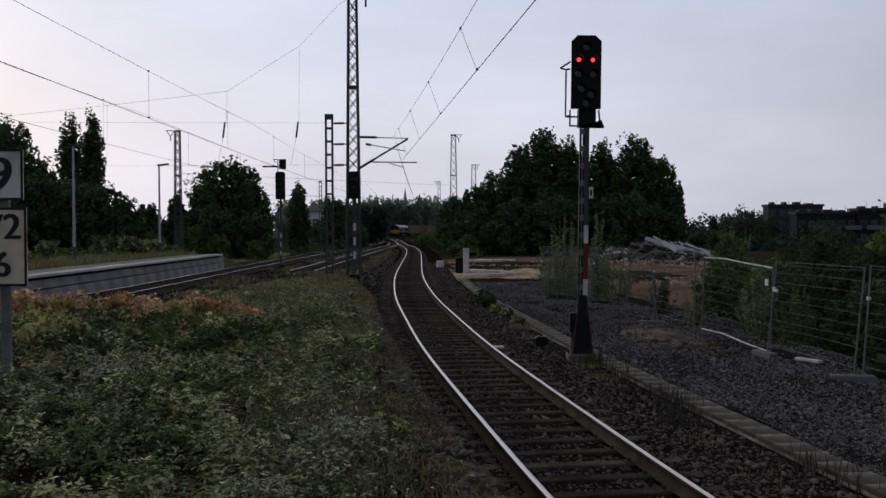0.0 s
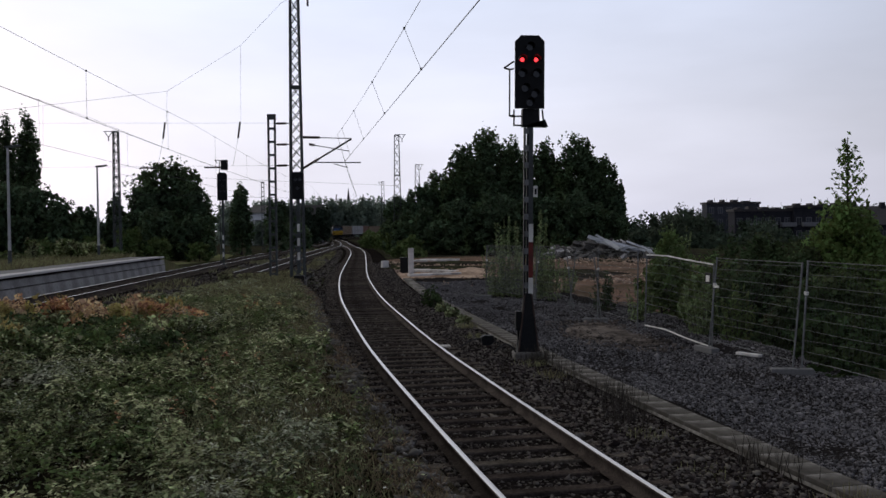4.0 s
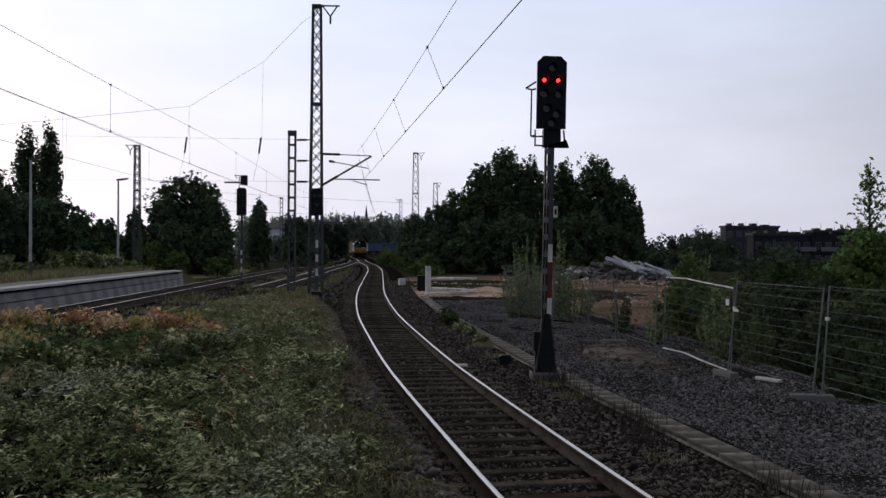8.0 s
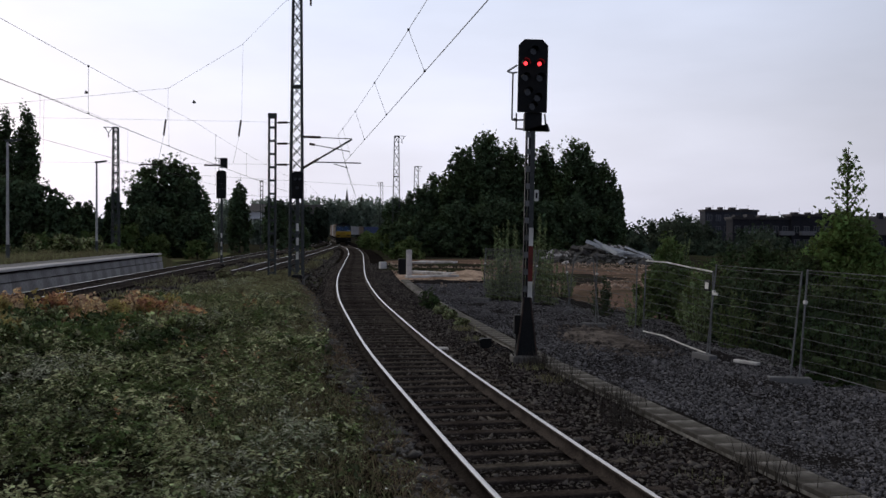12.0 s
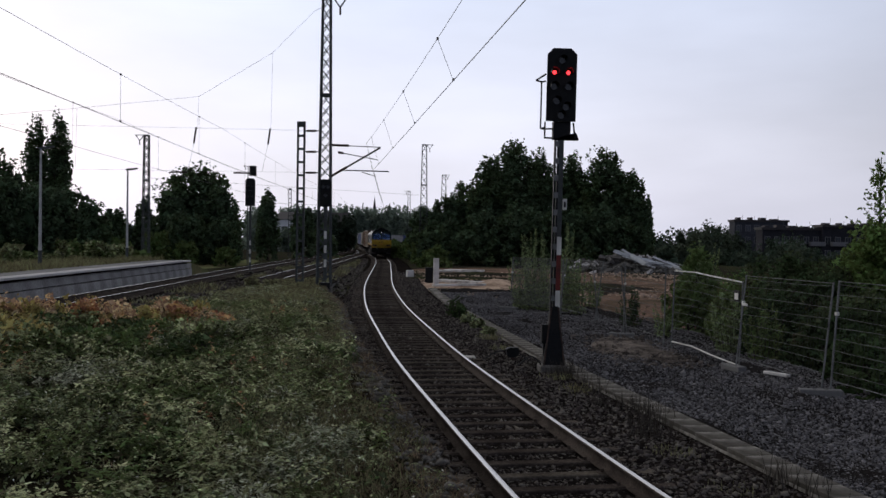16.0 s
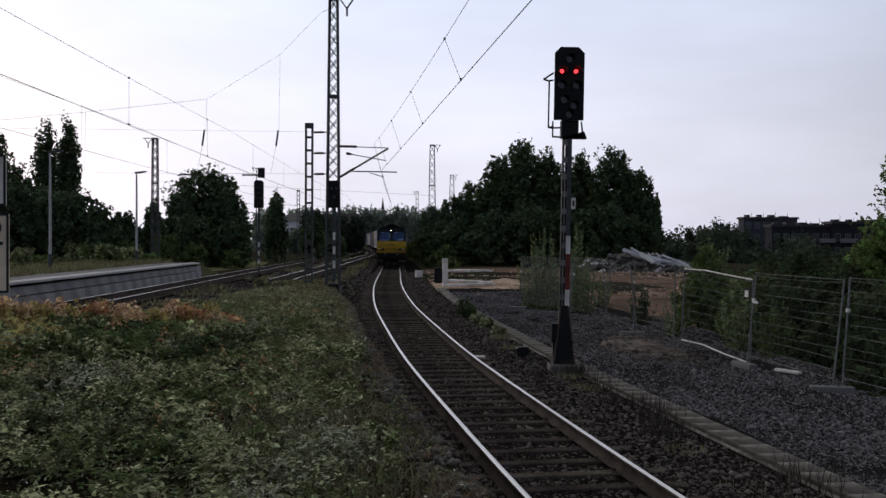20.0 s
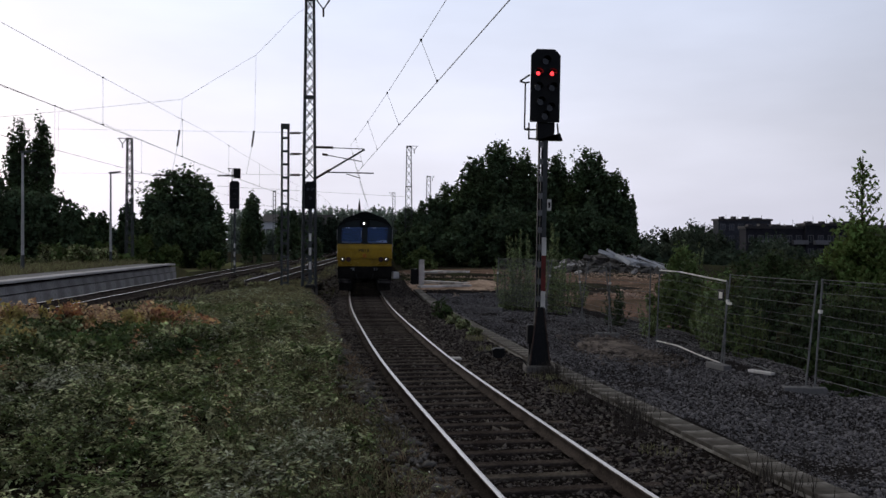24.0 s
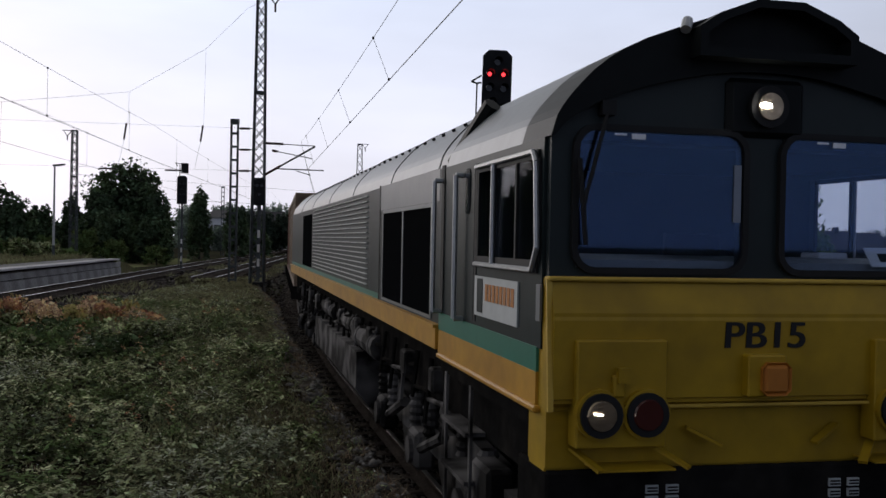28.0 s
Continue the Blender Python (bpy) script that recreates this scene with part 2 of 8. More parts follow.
def box(bm, x0, x1, y0, y1, z0, z1, bevel=0.0):
    r = bmesh.ops.create_cube(bm, size=1, matrix=Matrix.Translation(((x0 + x1) / 2, (y0 + y1) / 2, (z0 + z1) / 2)) @ Matrix.Diagonal((x1 - x0, y1 - y0, z1 - z0, 1)))
    if bevel:
        edges = list({e for v in r["verts"] for e in v.link_edges})
        bmesh.ops.bevel(bm, geom=edges, offset=bevel, segments=1, affect="EDGES")
    return r["verts"]


def boxed(x0, x1, y0, y1, z0, z1, bevel=0.0):
    bm = bmesh.new()
    box(bm, x0, x1, y0, y1, z0, z1, bevel)
    return bm


def rod(bm, p, q, r, n=6, r2=None):
    p, q = Vector(p), Vector(q)
    d = q - p
    if d.length < 1e-6:
        return
    m = Matrix.Translation((p + q) / 2) @ d.to_track_quat("Z", "Y").to_matrix().to_4x4()
    bmesh.ops.create_cone(bm, cap_ends=True, segments=n, radius1=r, radius2=r if r2 is None else r2, depth=d.length, matrix=m)


def rods(pairs, r, n=6):
    bm = bmesh.new()
    for p, q in pairs:
        rod(bm, p, q, r, n)
    return bm


def tube(bm, pts, r, n=6):
    """One bent tube through points."""
    pts = [Vector(p) for p in pts]
    rings = []
    for i, p in enumerate(pts):
        d = (pts[min(i + 1, len(pts) - 1)] - pts[max(i - 1, 0)]).normalized()
        side = d.cross(Vector((0, 0, 1)) if abs(d.z) < 0.9 else Vector((1, 0, 0))).normalized()
        up = side.cross(d)
        rings.append([bm.verts.new(p + r * (math.cos(2 * math.pi * k / n) * side + math.sin(2 * math.pi * k / n) * up)) for k in range(n)])
    for lo, hi in zip(rings[:-1], rings[1:]):
        for k in range(n):
            bm.faces.new((lo[k], lo[(k + 1) % n], hi[(k + 1) % n], hi[k]))
    bm.faces.new(rings[0][::-1]), bm.faces.new(rings[-1])


def bar(bm, p, q, w, h):
    """A flat bar of width w (sideways) and height h from p to q."""
    p, q = Vector(p), Vector(q)
    d = q - p
    m = Matrix.Translation((p + q) / 2) @ d.to_track_quat("Y", "Z").to_matrix().to_4x4() @ Matrix.Diagonal((w, d.length, h, 1))
    bmesh.ops.create_cube(bm, size=1, matrix=m)


def prism(bm, outline, x0, x1, axis="x"):
    """Extrudes an outline of (a, b) along an axis: x -> (y, z), y -> (x, z), z -> (x, y)."""
    def place(u, a, b):
        return {"x": (u, a, b), "y": (a, u, b), "z": (a, b, u)}[axis]
    lo = [bm.verts.new(place(x0, a, b)) for a, b in outline]
    hi = [bm.verts.new(place(x1, a, b)) for a, b in outline]
    n = len(outline)
    bm.faces.new(lo), bm.faces.new(hi[::-1])
    for i in range(n):
        bm.faces.new((lo[i], hi[i], hi[(i + 1) % n], lo[(i + 1) % n]))
    bmesh.ops.recalc_face_normals(bm, faces=bm.faces[:])


def text_mesh(name, body, size, mat, parent, m, depth=0.004, bold=0.0, stretch=1.0, slant=0.0):
    cu = bpy.data.curves.new(name, "FONT")
    cu.body, cu.size, cu.align_x, cu.align_y, cu.extrude = body, size, "CENTER", "CENTER", depth
    tmp = new(name, cu)
    dg = bpy.context.evaluated_depsgraph_get()
    me = bpy.data.meshes.new_from_object(tmp.evaluated_get(dg))
    bpy.data.objects.remove(tmp)
    bpy.data.curves.remove(cu)
    me.materials.clear()
    if bold:  # a heavier stroke: the letters laid side by side, each a hair further out
        bm = bmesh.new()
        for k, dx in enumerate((-bold, 0.0, bold)):
            old = set(bm.verts)
            bm.from_mesh(me)
            for v in bm.verts:
                if v not in old:
                    v.co.x += dx
                    v.co.z += 0.0004 * k
        bm.to_mesh(me)
        bm.free()
    me.transform(Matrix(((stretch, slant, 0, 0), (0, 1, 0, 0), (0, 0, 1, 0), (0, 0, 0, 1))))
    ob = put(name, me, mat, parent)
    ob.matrix_local = m
    return ob


rng = np.random.default_rng(7)


def leaf_quads(centers, size, flat=0.0, length=1.5, wide=0.42):
    """Small bent leaves at the centres, turned at random; flat lays them level."""
    n = len(centers)
    size = np.broadcast_to(np.asarray(size, dtype=float), (n,))
    a = rng.normal(size=(n, 3))
    a[:, 2] *= 1 - flat
    a /= np.linalg.norm(a, axis=1)[:, None]
    side = rng.normal(size=(n, 3))
    side[:, :2] *= 1 - flat
    b = np.cross(a, side)
    b /= np.linalg.norm(b, axis=1)[:, None] + 1e-9
    s = size[:, None]
    v = np.stack([centers - a * s * length * 0.5, centers + b * s * wide, centers + a * s * length * 0.5, centers - b * s * wide], 1)
    return v.reshape(-1, 3), np.arange(4 * n).reshape(n, 4)


def blade_tris(bases, height, lean=0.35, width=0.012):
    n = len(bases)
    h = np.broadcast_to(np.asarray(height, dtype=float), (n,))[:, None]
    ang = rng.uniform(0, 2 * np.pi, n)
    side = np.stack([np.cos(ang), np.sin(ang), 0 * ang], 1)
    tip = bases + h * np.concatenate([rng.normal(0, lean, (n, 2)), np.ones((n, 1))], 1)
    v = np.stack([bases - side * width, bases + side * width, tip], 1)
    return v.reshape(-1, 3), np.arange(3 * n).reshape(n, 3)


# ---- plan: the line of the tracks ----
def spline(knots):
    """Natural cubic spline x(y) through (y, x) knots."""
    ky, kx = (np.array(v, dtype=float) for v in zip(*knots))
    n, h = len(ky), np.diff(ky)
    a, b = np.zeros((n, n)), np.zeros(n)
    a[0, 0] = a[-1, -1] = 1
    for i in range(1, n - 1):
        a[i, i - 1], a[i, i], a[i, i + 1] = h[i - 1], 2 * (h[i - 1] + h[i]), h[i]
        b[i] = 6 * ((kx[i + 1] - kx[i]) / h[i] - (kx[i] - kx[i - 1]) / h[i - 1])
    m = np.linalg.solve(a, b)

    def at(y):
        y = np.asarray(y, dtype=float)
        i = np.clip(np.searchsorted(ky, y) - 1, 0, n - 2)
        u, v = ky[i + 1] - y, y - ky[i]
        return (m[i] * u ** 3 + m[i + 1] * v ** 3) / (6 * h[i]) + (kx[i] / h[i] - m[i] * h[i] / 6) * u + (kx[i + 1] / h[i] - m[i + 1] * h[i] / 6) * v
    return at


MAIN = spline([(-90, 17.6), (-40, 9.6), (-12, 4.9), (0, 3.12), (5.5, 2.38), (9.84, 1.77), (14, 1.24), (20.66, 0.46), (27, -0.12), (35.8, -0.83),
               (42.8, -1.24), (53.2, -1.69), (70, -2.1), (83.5, -2.4), (103, -2.85), (117, -3.35), (134.6, -4.2), (153, -5.55), (174, -7.1),
               (199, -8.4), (220, -9.7), (245, -11.6), (265, -13.0), (281, -13.7), (295, -13.5), (310, -11.6), (326, -7.8), (345, -1.4), (365, 7.2), (395, 23), (440, 50), (520, 98), (640, 172)])
SIDE = spline([(-60, -8.6), (60, -8.6), (100, -8.3), (140, -8.0), (168, -8.2), (200, -10.0), (230, -12.0)])
LEFT = spline([(-60, -13.35), (60, -13.35), (105, -13.2), (140, -12.7), (180, -12.4), (230, -14.2), (280, -17.5), (330, -20)])


def along(line, y0, y1, step):
    """Points, and unit vectors to the right, along a line."""
    y = np.arange(y0, y1 + step / 2, step)
    x = line(y)
    dx = (line(y + 0.05) - line(y - 0.05)) / 0.1
    n = np.stack([np.ones_like(dx), -dx], 1) / np.hypot(1, dx)[:, None]
    return np.stack([x, y], 1), n


def sweep(line, y0, y1, step, outline, closed=True, shift=0.0):
    """Carries an outline of (offset to the right, z) along a line."""
    p, n = along(line, y0, y1, step)
    o = np.array(outline, dtype=float)
    v = np.zeros((len(p), len(o), 3))
    v[:, :, :2] = p[:, None, :] + n[:, None, :] * (o[None, :, :1] + shift)
    v[:, :, 2] = o[None, :, 1]
    k = len(o)
    faces = []
    for i in range(len(p) - 1):
        for j in range(k if closed else k - 1):
            a, b = i * k + j, i * k + (j + 1) % k
            faces.append((a, b, b + k, a + k))
    return v.reshape(-1, 3), faces


def edge_x(y):
    """The platform's edge: along the track, then drawing away from it."""
    s = np.clip((np.asarray(y, dtype=float) - 27) / 22, 0, 1)
    return MAIN(y) - 1.63 - 0.94 * s * s * (3 - 2 * s)


def platform_z(y):
    return np.interp(y, [-60, 26, 50, 66], [0.58, 0.58, 0.22, -0.22])


def drop_edge(y):
    return 9.4 + np.clip(np.asarray(y, dtype=float) - 36, 0, 400) * 0.55


def hill(x, y):
    """Height of the natural ground."""
    x, y = np.asarray(x, dtype=float), np.asarray(y, dtype=float)
    s = np.clip((x - drop_edge(y)) / 7.0, 0, 1)
    z = -0.3 - 3.5 * s * s * (3 - 2 * s)
    bank = np.clip((-x - 26) / 30, 0, 1)
    return z + 0.9 * bank


def build_ground():
    xs = np.unique(np.concatenate([np.arange(-30, 40, 1.5), np.arange(-120, 140, 8), np.array([-2500, -1200, -600, -300, -200, 200, 300, 600, 1200, 2500])]))
    ys = np.unique(np.concatenate([np.arange(-20, 100, 2), np.arange(-80, 320, 10), np.array([-1500, -600, -200, 400, 600, 900, 1500, 3000])]))
    gx, gy = np.meshgrid(xs, ys)
    z = hill(gx, gy) + np.where((gx > 9) & (gy < 300), rng.normal(0, 0.05, gx.shape), 0)
    v = np.stack([gx, gy, z], -1).reshape(-1, 3)
    nx = len(xs)
    f = [(j * nx + i, j * nx + i + 1, (j + 1) * nx + i + 1, (j + 1) * nx + i) for j in range(len(ys) - 1) for i in range(nx - 1)]
    ob = put("ground", array_mesh("ground", v, f), M["soil"])
    tagged(ob, "dark soil and rough grass beside the railway, falling away behind the fence", "ground", kind="structure")
    for p in ob.data.polygons:
        p.use_smooth = True


def build_track(name, line, y0, y1, label, bed, sleepers_to, step=1.0):
    track = thing(name, label, "railway track", kind="structure")
    side = [(-0.030, -0.0045), (-0.036, -0.012), (-0.036, -0.035), (-0.009, -0.05), (-0.009, -0.14), (-0.07, -0.158), (-0.07, -0.17), (0.07, -0.17), (0.07, -0.158),
            (0.009, -0.14), (0.009, -0.05), (0.036, -0.035), (0.036, -0.012), (0.030, -0.0045)]
    top = [(-0.030, -0.004), (-0.024, 0.0), (0.024, 0.0), (0.030, -0.004)]
    for s in (-0.7535, 0.7535):
        v, f = sweep(line, y0, y1, step, side, True, s)
        rail = put("rail", array_mesh("rail", v, f), M["rail_side"], track, "rusty brown rail web and foot")
        v, f = sweep(line, y0, y1, step, top, False, s)
        put("running_surface", array_mesh("running_surface", v, f), M["rail_top"], rail, "polished steel rail head")
    v, f = sweep(line, y0, y1, 2.0, bed, False)
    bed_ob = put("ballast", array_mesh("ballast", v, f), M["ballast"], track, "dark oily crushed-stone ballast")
    # sleepers
    bm = boxed(-1.3, 1.3, -0.095, 0.095, -0.33, -0.165, 0.012)
    me = bpy.data.meshes.new("sleeper")
    bm.to_mesh(me), bm.free()
    me.materials.append(M["sleeper"])
    bm = bmesh.new()
    for s in (-0.7535, 0.7535):
        box(bm, s - 0.17, s + 0.17, -0.08, 0.08, -0.172, -0.158)
        for k in (-0.12, 0.12):
            rod(bm, (s + k, 0, -0.16), (s + k, 0, -0.12), 0.022, 5)
    plate = bpy.data.meshes.new("rail_fastening")
    bm.to_mesh(plate), bm.free()
    plate.materials.append(M["rail_side"])
    p, n = along(line, y0 - 0.07, y1, 0.63)
    rest_v, rest_f = [], []
    cube = np.array([[x, y, z] for z in (-0.33, -0.172) for x, y in ((-1.3, -0.13), (1.3, -0.13), (1.3, 0.13), (-1.3, 0.13))])
    quads = np.array([(0, 1, 5, 4), (1, 2, 6, 5), (2, 3, 7, 6), (3, 0, 4, 7), (4, 5, 6, 7)])
    for i, ((x, y), (nx, ny)) in enumerate(zip(p, n)):
        ang = math.atan2(ny, nx) + rng.normal(0, 0.012)
        dz = rng.normal(0, 0.006)
        if sleepers_to[0] < y < sleepers_to[1]:
            ob = put("sleeper", me, M["sleeper"], track)
            ob.matrix_local = Matrix.Translation((x + rng.normal(0, 0.02), y, dz)) @ Matrix.Rotation(ang, 4, "Z")
            if y < 45:
                put("rail_fastening", plate, M["rail_side"], ob)
        else:
            c, s = math.cos(ang), math.sin(ang)
            w = cube @ np.array([[c, s, 0], [-s, c, 0], [0, 0, 1]]) + (x, y, dz)
            rest_f.append(quads + 8 * len(rest_v))
            rest_v.append(w)
    if rest_v:
        ob = put("sleepers", array_mesh("sleepers", np.concatenate(rest_v), np.concatenate(rest_f)), M["sleeper"], track)
        ob["kind"] = "stuff"
    return track


def scatter_stones(name, xy, z, size, mat, label):
    """Loose broken stones, each a flat eight-sided lump lying at a slant."""
    n = len(xy)
    base = np.array([(1, 0, 0), (-1, 0, 0), (0, 1, 0), (0, -1, 0), (0, 0, 1), (0, 0, -1)], dtype=float)
    tri = np.array([(0, 2, 4), (2, 1, 4), (1, 3, 4), (3, 0, 4), (2, 0, 5), (1, 2, 5), (3, 1, 5), (0, 3, 5)])
    yaw, tip, roll = rng.uniform(0, 2 * np.pi, n), rng.normal(0, 0.38, n), rng.normal(0, 0.38, n)
    cy, sy, cp, sp, cr, sr = np.cos(yaw), np.sin(yaw), np.cos(tip), np.sin(tip), np.cos(roll), np.sin(roll)
    rot = np.stack([cy * cp, cy * sp * sr - sy * cr, cy * sp * cr + sy * sr, sy * cp, sy * sp * sr + cy * cr, sy * sp * cr - cy * sr, -sp, cp * sr, cp * cr], 1).reshape(n, 3, 3)
    s = rng.uniform(0.6, 1.5, (n, 3)) * (1.0, 0.85, 0.55) * (size * rng.lognormal(0, 0.4, n))[:, None]
    v = np.einsum("nij,nkj->nki", rot, base[None] * s[:, None, :] * rng.uniform(0.75, 1.2, (n, 6, 1)))
    v += np.concatenate([xy, np.broadcast_to(np.asarray(z, dtype=float), (n,))[:, None]], 1)[:, None, :]
    f = tri[None] + 6 * np.arange(n)[:, None, None]
    ob = put(name, array_mesh(name, v.reshape(-1, 3), f.reshape(-1, 3)), mat)
    return tagged(ob, label, "gravel", kind="stuff")


def build_platform():
    plat = thing("platform", "old low platform overgrown with weeds and dry grass", "platform", kind="structure")
    ys = np.concatenate([np.arange(-14, 66.1, 1.0)])
    v, f = [], []
    for y in ys:
        z, ex = float(platform_z(y)), float(edge_x(y))
        row = [(-8.0, -0.35), (-7.1, z - 0.15), (-6.6, z)] + [(-6.6 + (ex - 0.3 + 6.6) * k / 8, z) for k in range(1, 9)]
        for k, (x, zz) in enumerate(row):
            bumpy = 0.035 * noise.noise(Vector((x * 0.9, y * 0.9, 0))) if 2 < k < 10 else 0
            v.append((x, y, zz + bumpy))
    k = 11
    for j in range(len(ys) - 1):
        for i in range(k - 1):
            f.append((j * k + i, j * k + i + 1, (j + 1) * k + i + 1, (j + 1) * k + i))
    put("surface", array_mesh("surface", v, f), M["turf"], plat, "earth and moss over old paving, near-black for shade between weeds")
    # wall under the edge, and the coping stones
    v, f = [], []
    for y in ys:
        x, z = float(edge_x(y)), float(platform_z(y))
        v += [(x - 0.32, y, -0.4), (x + 0.0 - 0.06, y, -0.4), (x - 0.06, y, z - 0.11), (x - 0.32, y, z - 0.11)]
    for j in range(len(ys) - 1):
        for i in range(3):
            a = j * 4 + i
            f.append((a, a + 1, a + 5, a + 4))
    put("edge_wall", array_mesh("edge_wall", v, f), M["concrete"], plat, "stained concrete platform wall")
    meshes = []
    for k in range(4):
        bm = boxed(-0.34, 0.0, -0.49, 0.49, -0.12, 0.0, 0.018)
        for vert in bm.verts:
            vert.co += Vector((rng.normal(0, 0.02), rng.normal(0, 0.01), rng.normal(0, 0.012)))
        me = bpy.data.meshes.new("coping_stone")
        bm.to_mesh(me), bm.free()
        me.materials.append(M["coping"])
        meshes.append(me)
    for i, y in enumerate(np.arange(-13.5, 60, 1.0)):
        ob = put("coping_stone", meshes[i % 4], M["coping"], plat)
        slope = math.atan2(float(edge_x(y + 0.5) - edge_x(y - 0.5)), 1.0)
        tilt = math.atan2(float(platform_z(y + 0.5) - platform_z(y - 0.5)), 1.0)
        ob.matrix_local = Matrix.Translation((float(edge_x(y)) + rng.normal(0, 0.015), y, float(platform_z(y)) + rng.normal(0, 0.008) + 0.004)) @ Euler((tilt + rng.normal(0, 0.01), rng.normal(0, 0.015), -slope)).to_matrix().to_4x4()


def build_platform_far():
    plat = thing("platform_opposite", "concrete side platform with pale paved edge and block wall", "platform", kind="structure")
    z, x, y0, y1 = 0.80, -15.55, -40.0, 70.0
    part("surface", boxed(-34, x - 0.6, y0, y1, -0.4, z - 0.012), M["field"], plat, "grassy strip behind the paving")
    part("paving", boxed(x - 2.5, x - 0.02, y0, y1, z - 0.01, z), M["paving"], plat, "pale worn paving")
    # Near-black colour stands in for the overhang's shade in this recess.
    part("footing", boxed(x - 0.6, x - 0.46, y0, y1, -0.4, z - 0.1), M["ballast"], plat, "recessed footing, near-black for the shade under the slab")
    for name, dx, w, za, zb, ln in (("edge_slab", 0.0, 0.75, z - 0.085, z + 0.014, 2.0), ("wall_block", -0.24, 0.2, 0.23, z - 0.22, 1.9), ("wall_block", -0.2, 0.24, -0.35, 0.18, 1.9)):
        bm = boxed(-w, 0, -ln / 2 + 0.001, ln / 2 - 0.001, za, zb, 0.003)
        me = bpy.data.meshes.new(name)
        bm.to_mesh(me), bm.free()
        for y in np.arange(18 if ln < 2 else y0 + 1, y1, ln):
            ob = put(name, me, M["edge"] if ln == 2.0 else M["wall_block"], plat)
            ob.location = (x + dx + rng.normal(0, 0.006), y + ln / 2 if ln < 2 else y, rng.normal(0, 0.004))
    bm = bmesh.new()
    prism(bm, [(y1, -0.4), (y1, z - 0.02), (y1 + 8, -0.3), (y1 + 8, -0.4)], -34, x - 0.25)
    part("end_ramp", bm, M["field"], plat, "grassy ramp down from the end of the platform")
    part("wall_rest", boxed(x - 0.4, x - 0.16, y0, 18, -0.35, z - 0.18), M["concrete"], plat)


build_ground()
BED = [(-1.62, -0.5), (-1.62, -0.22), (-1.3, -0.18), (-0.95, -0.178), (-0.72, -0.2), (0.72, -0.2), (0.95, -0.178), (1.3, -0.175), (1.7, -0.2), (2.3, -0.22), (2.62, -0.2), (2.7, -0.36)]
build_track("main_track", MAIN, -24, 600, "curved single railway track with shiny rails on dark ballast", BED, (2, 150))
BED2 = [(-2.2, -0.42), (-1.5, -0.22), (-0.72, -0.2), (0.72, -0.2), (1.5, -0.22), (2.2, -0.42)]
build_track("side_track", SIDE, 61, 205, "weedy railway track between the two platforms", BED2, (40, 110))
build_track("platform_track", LEFT, -30, 300, "railway track along the opposite platform", BED2, (25, 90))
build_platform()
build_platform_far()


def build_trough():
    trough = thing("cable_trough", "concrete cable trough with slab lids along the track", "cable trough", kind="structure")
    v, f = sweep(MAIN, -10, 54, 1.0, [(2.68, -0.45), (2.68, -0.19), (3.09, -0.19), (3.09, -0.45)], False)
    put("channel", array_mesh("channel", v, f), M["trough"], trough)
    bm = boxed(-0.2, 0.2, -0.247, 0.247, -0.19, -0.13, 0.007)
    me = bpy.data.meshes.new("lid")
    bm.to_mesh(me), bm.free()
    p, n = along(MAIN, -8, 53, 0.5)
    for (x, y), (nx, ny) in zip(p, n):
        ob = put("lid", me, M["trough"], trough)
        ob.matrix_local = Matrix.Translation((x + 2.885 * nx, y + 2.885 * ny, rng.normal(0, 0.002))) @ Euler((rng.normal(0, 0.004), rng.normal(0, 0.004), math.atan2(ny, nx) + rng.normal(0, 0.004))).to_matrix().to_4x4()


build_trough()


def yard_z(x, y):
    s = np.clip((np.asarray(x) - 8.4) / 1.4, 0, 1)
    return -0.17 + 0.05 * np.sin(np.asarray(x) * 1.7) * np.cos(np.asarray(y) * 0.9) - 0.35 * s


def build_yard():
    """Gravel between the trough and the fence, sand and earth beyond."""
    ys = np.arange(-8, 54.1, 0.8)
    v, f, k = [], [], 14
    for y in ys:
        a = float(MAIN(y)) + 3.1
        b = float(np.interp(y, [0, 24, 34, 54], [9.9, 9.0, 8.0, 7.0]))
        for i in range(k):
            x = a + (b - a) * i / (k - 1)
            v.append((x, y, float(yard_z(x, y)) + rng.normal(0, 0.015)))
    for j in range(len(ys) - 1):
        for i in range(k - 1):
            f.append((j * k + i, j * k + i + 1, (j + 1) * k + i + 1, (j + 1) * k + i))
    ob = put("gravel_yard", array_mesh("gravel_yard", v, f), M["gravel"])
    tagged(ob, "grey gravel strip between the cable trough and the fence", "gravel", kind="structure")
    n = 95000
    y = 7 + 43 * rng.uniform(0, 1, n) ** 1.55
    x = MAIN(y) + 3.15 + rng.uniform(0, 1, n) * (np.where(y < 34, 8.9, 7.0) - MAIN(y) - 3.15)
    scatter_stones("gravel_stones", np.stack([x, y], 1), yard_z(x, y) + 0.010, 0.0185, M["stone"], "loose grey broken stones on the gravel strip")
    n = 70000
    y = 5 + 75 * rng.uniform(0, 1, n) ** 2.0
    off = rng.uniform(-1.6, 2.6, n)
    off = off[(abs(abs(off) - 0.7535) > 0.09)]
    y = y[: len(off)]
    z = np.interp(off, [-1.66, -1.3, -0.95, -0.72, 0.72, 0.95, 1.3, 1.7, 2.6], [-0.22, -0.18, -0.178, -0.205, -0.205, -0.178, -0.175, -0.2, -0.21])
    scatter_stones("ballast_stones", np.stack([MAIN(y) + off, y], 1), z + 0.0, 0.024, M["stone_brown"], "dark brown ballast stones between and beside the rails")


build_yard()


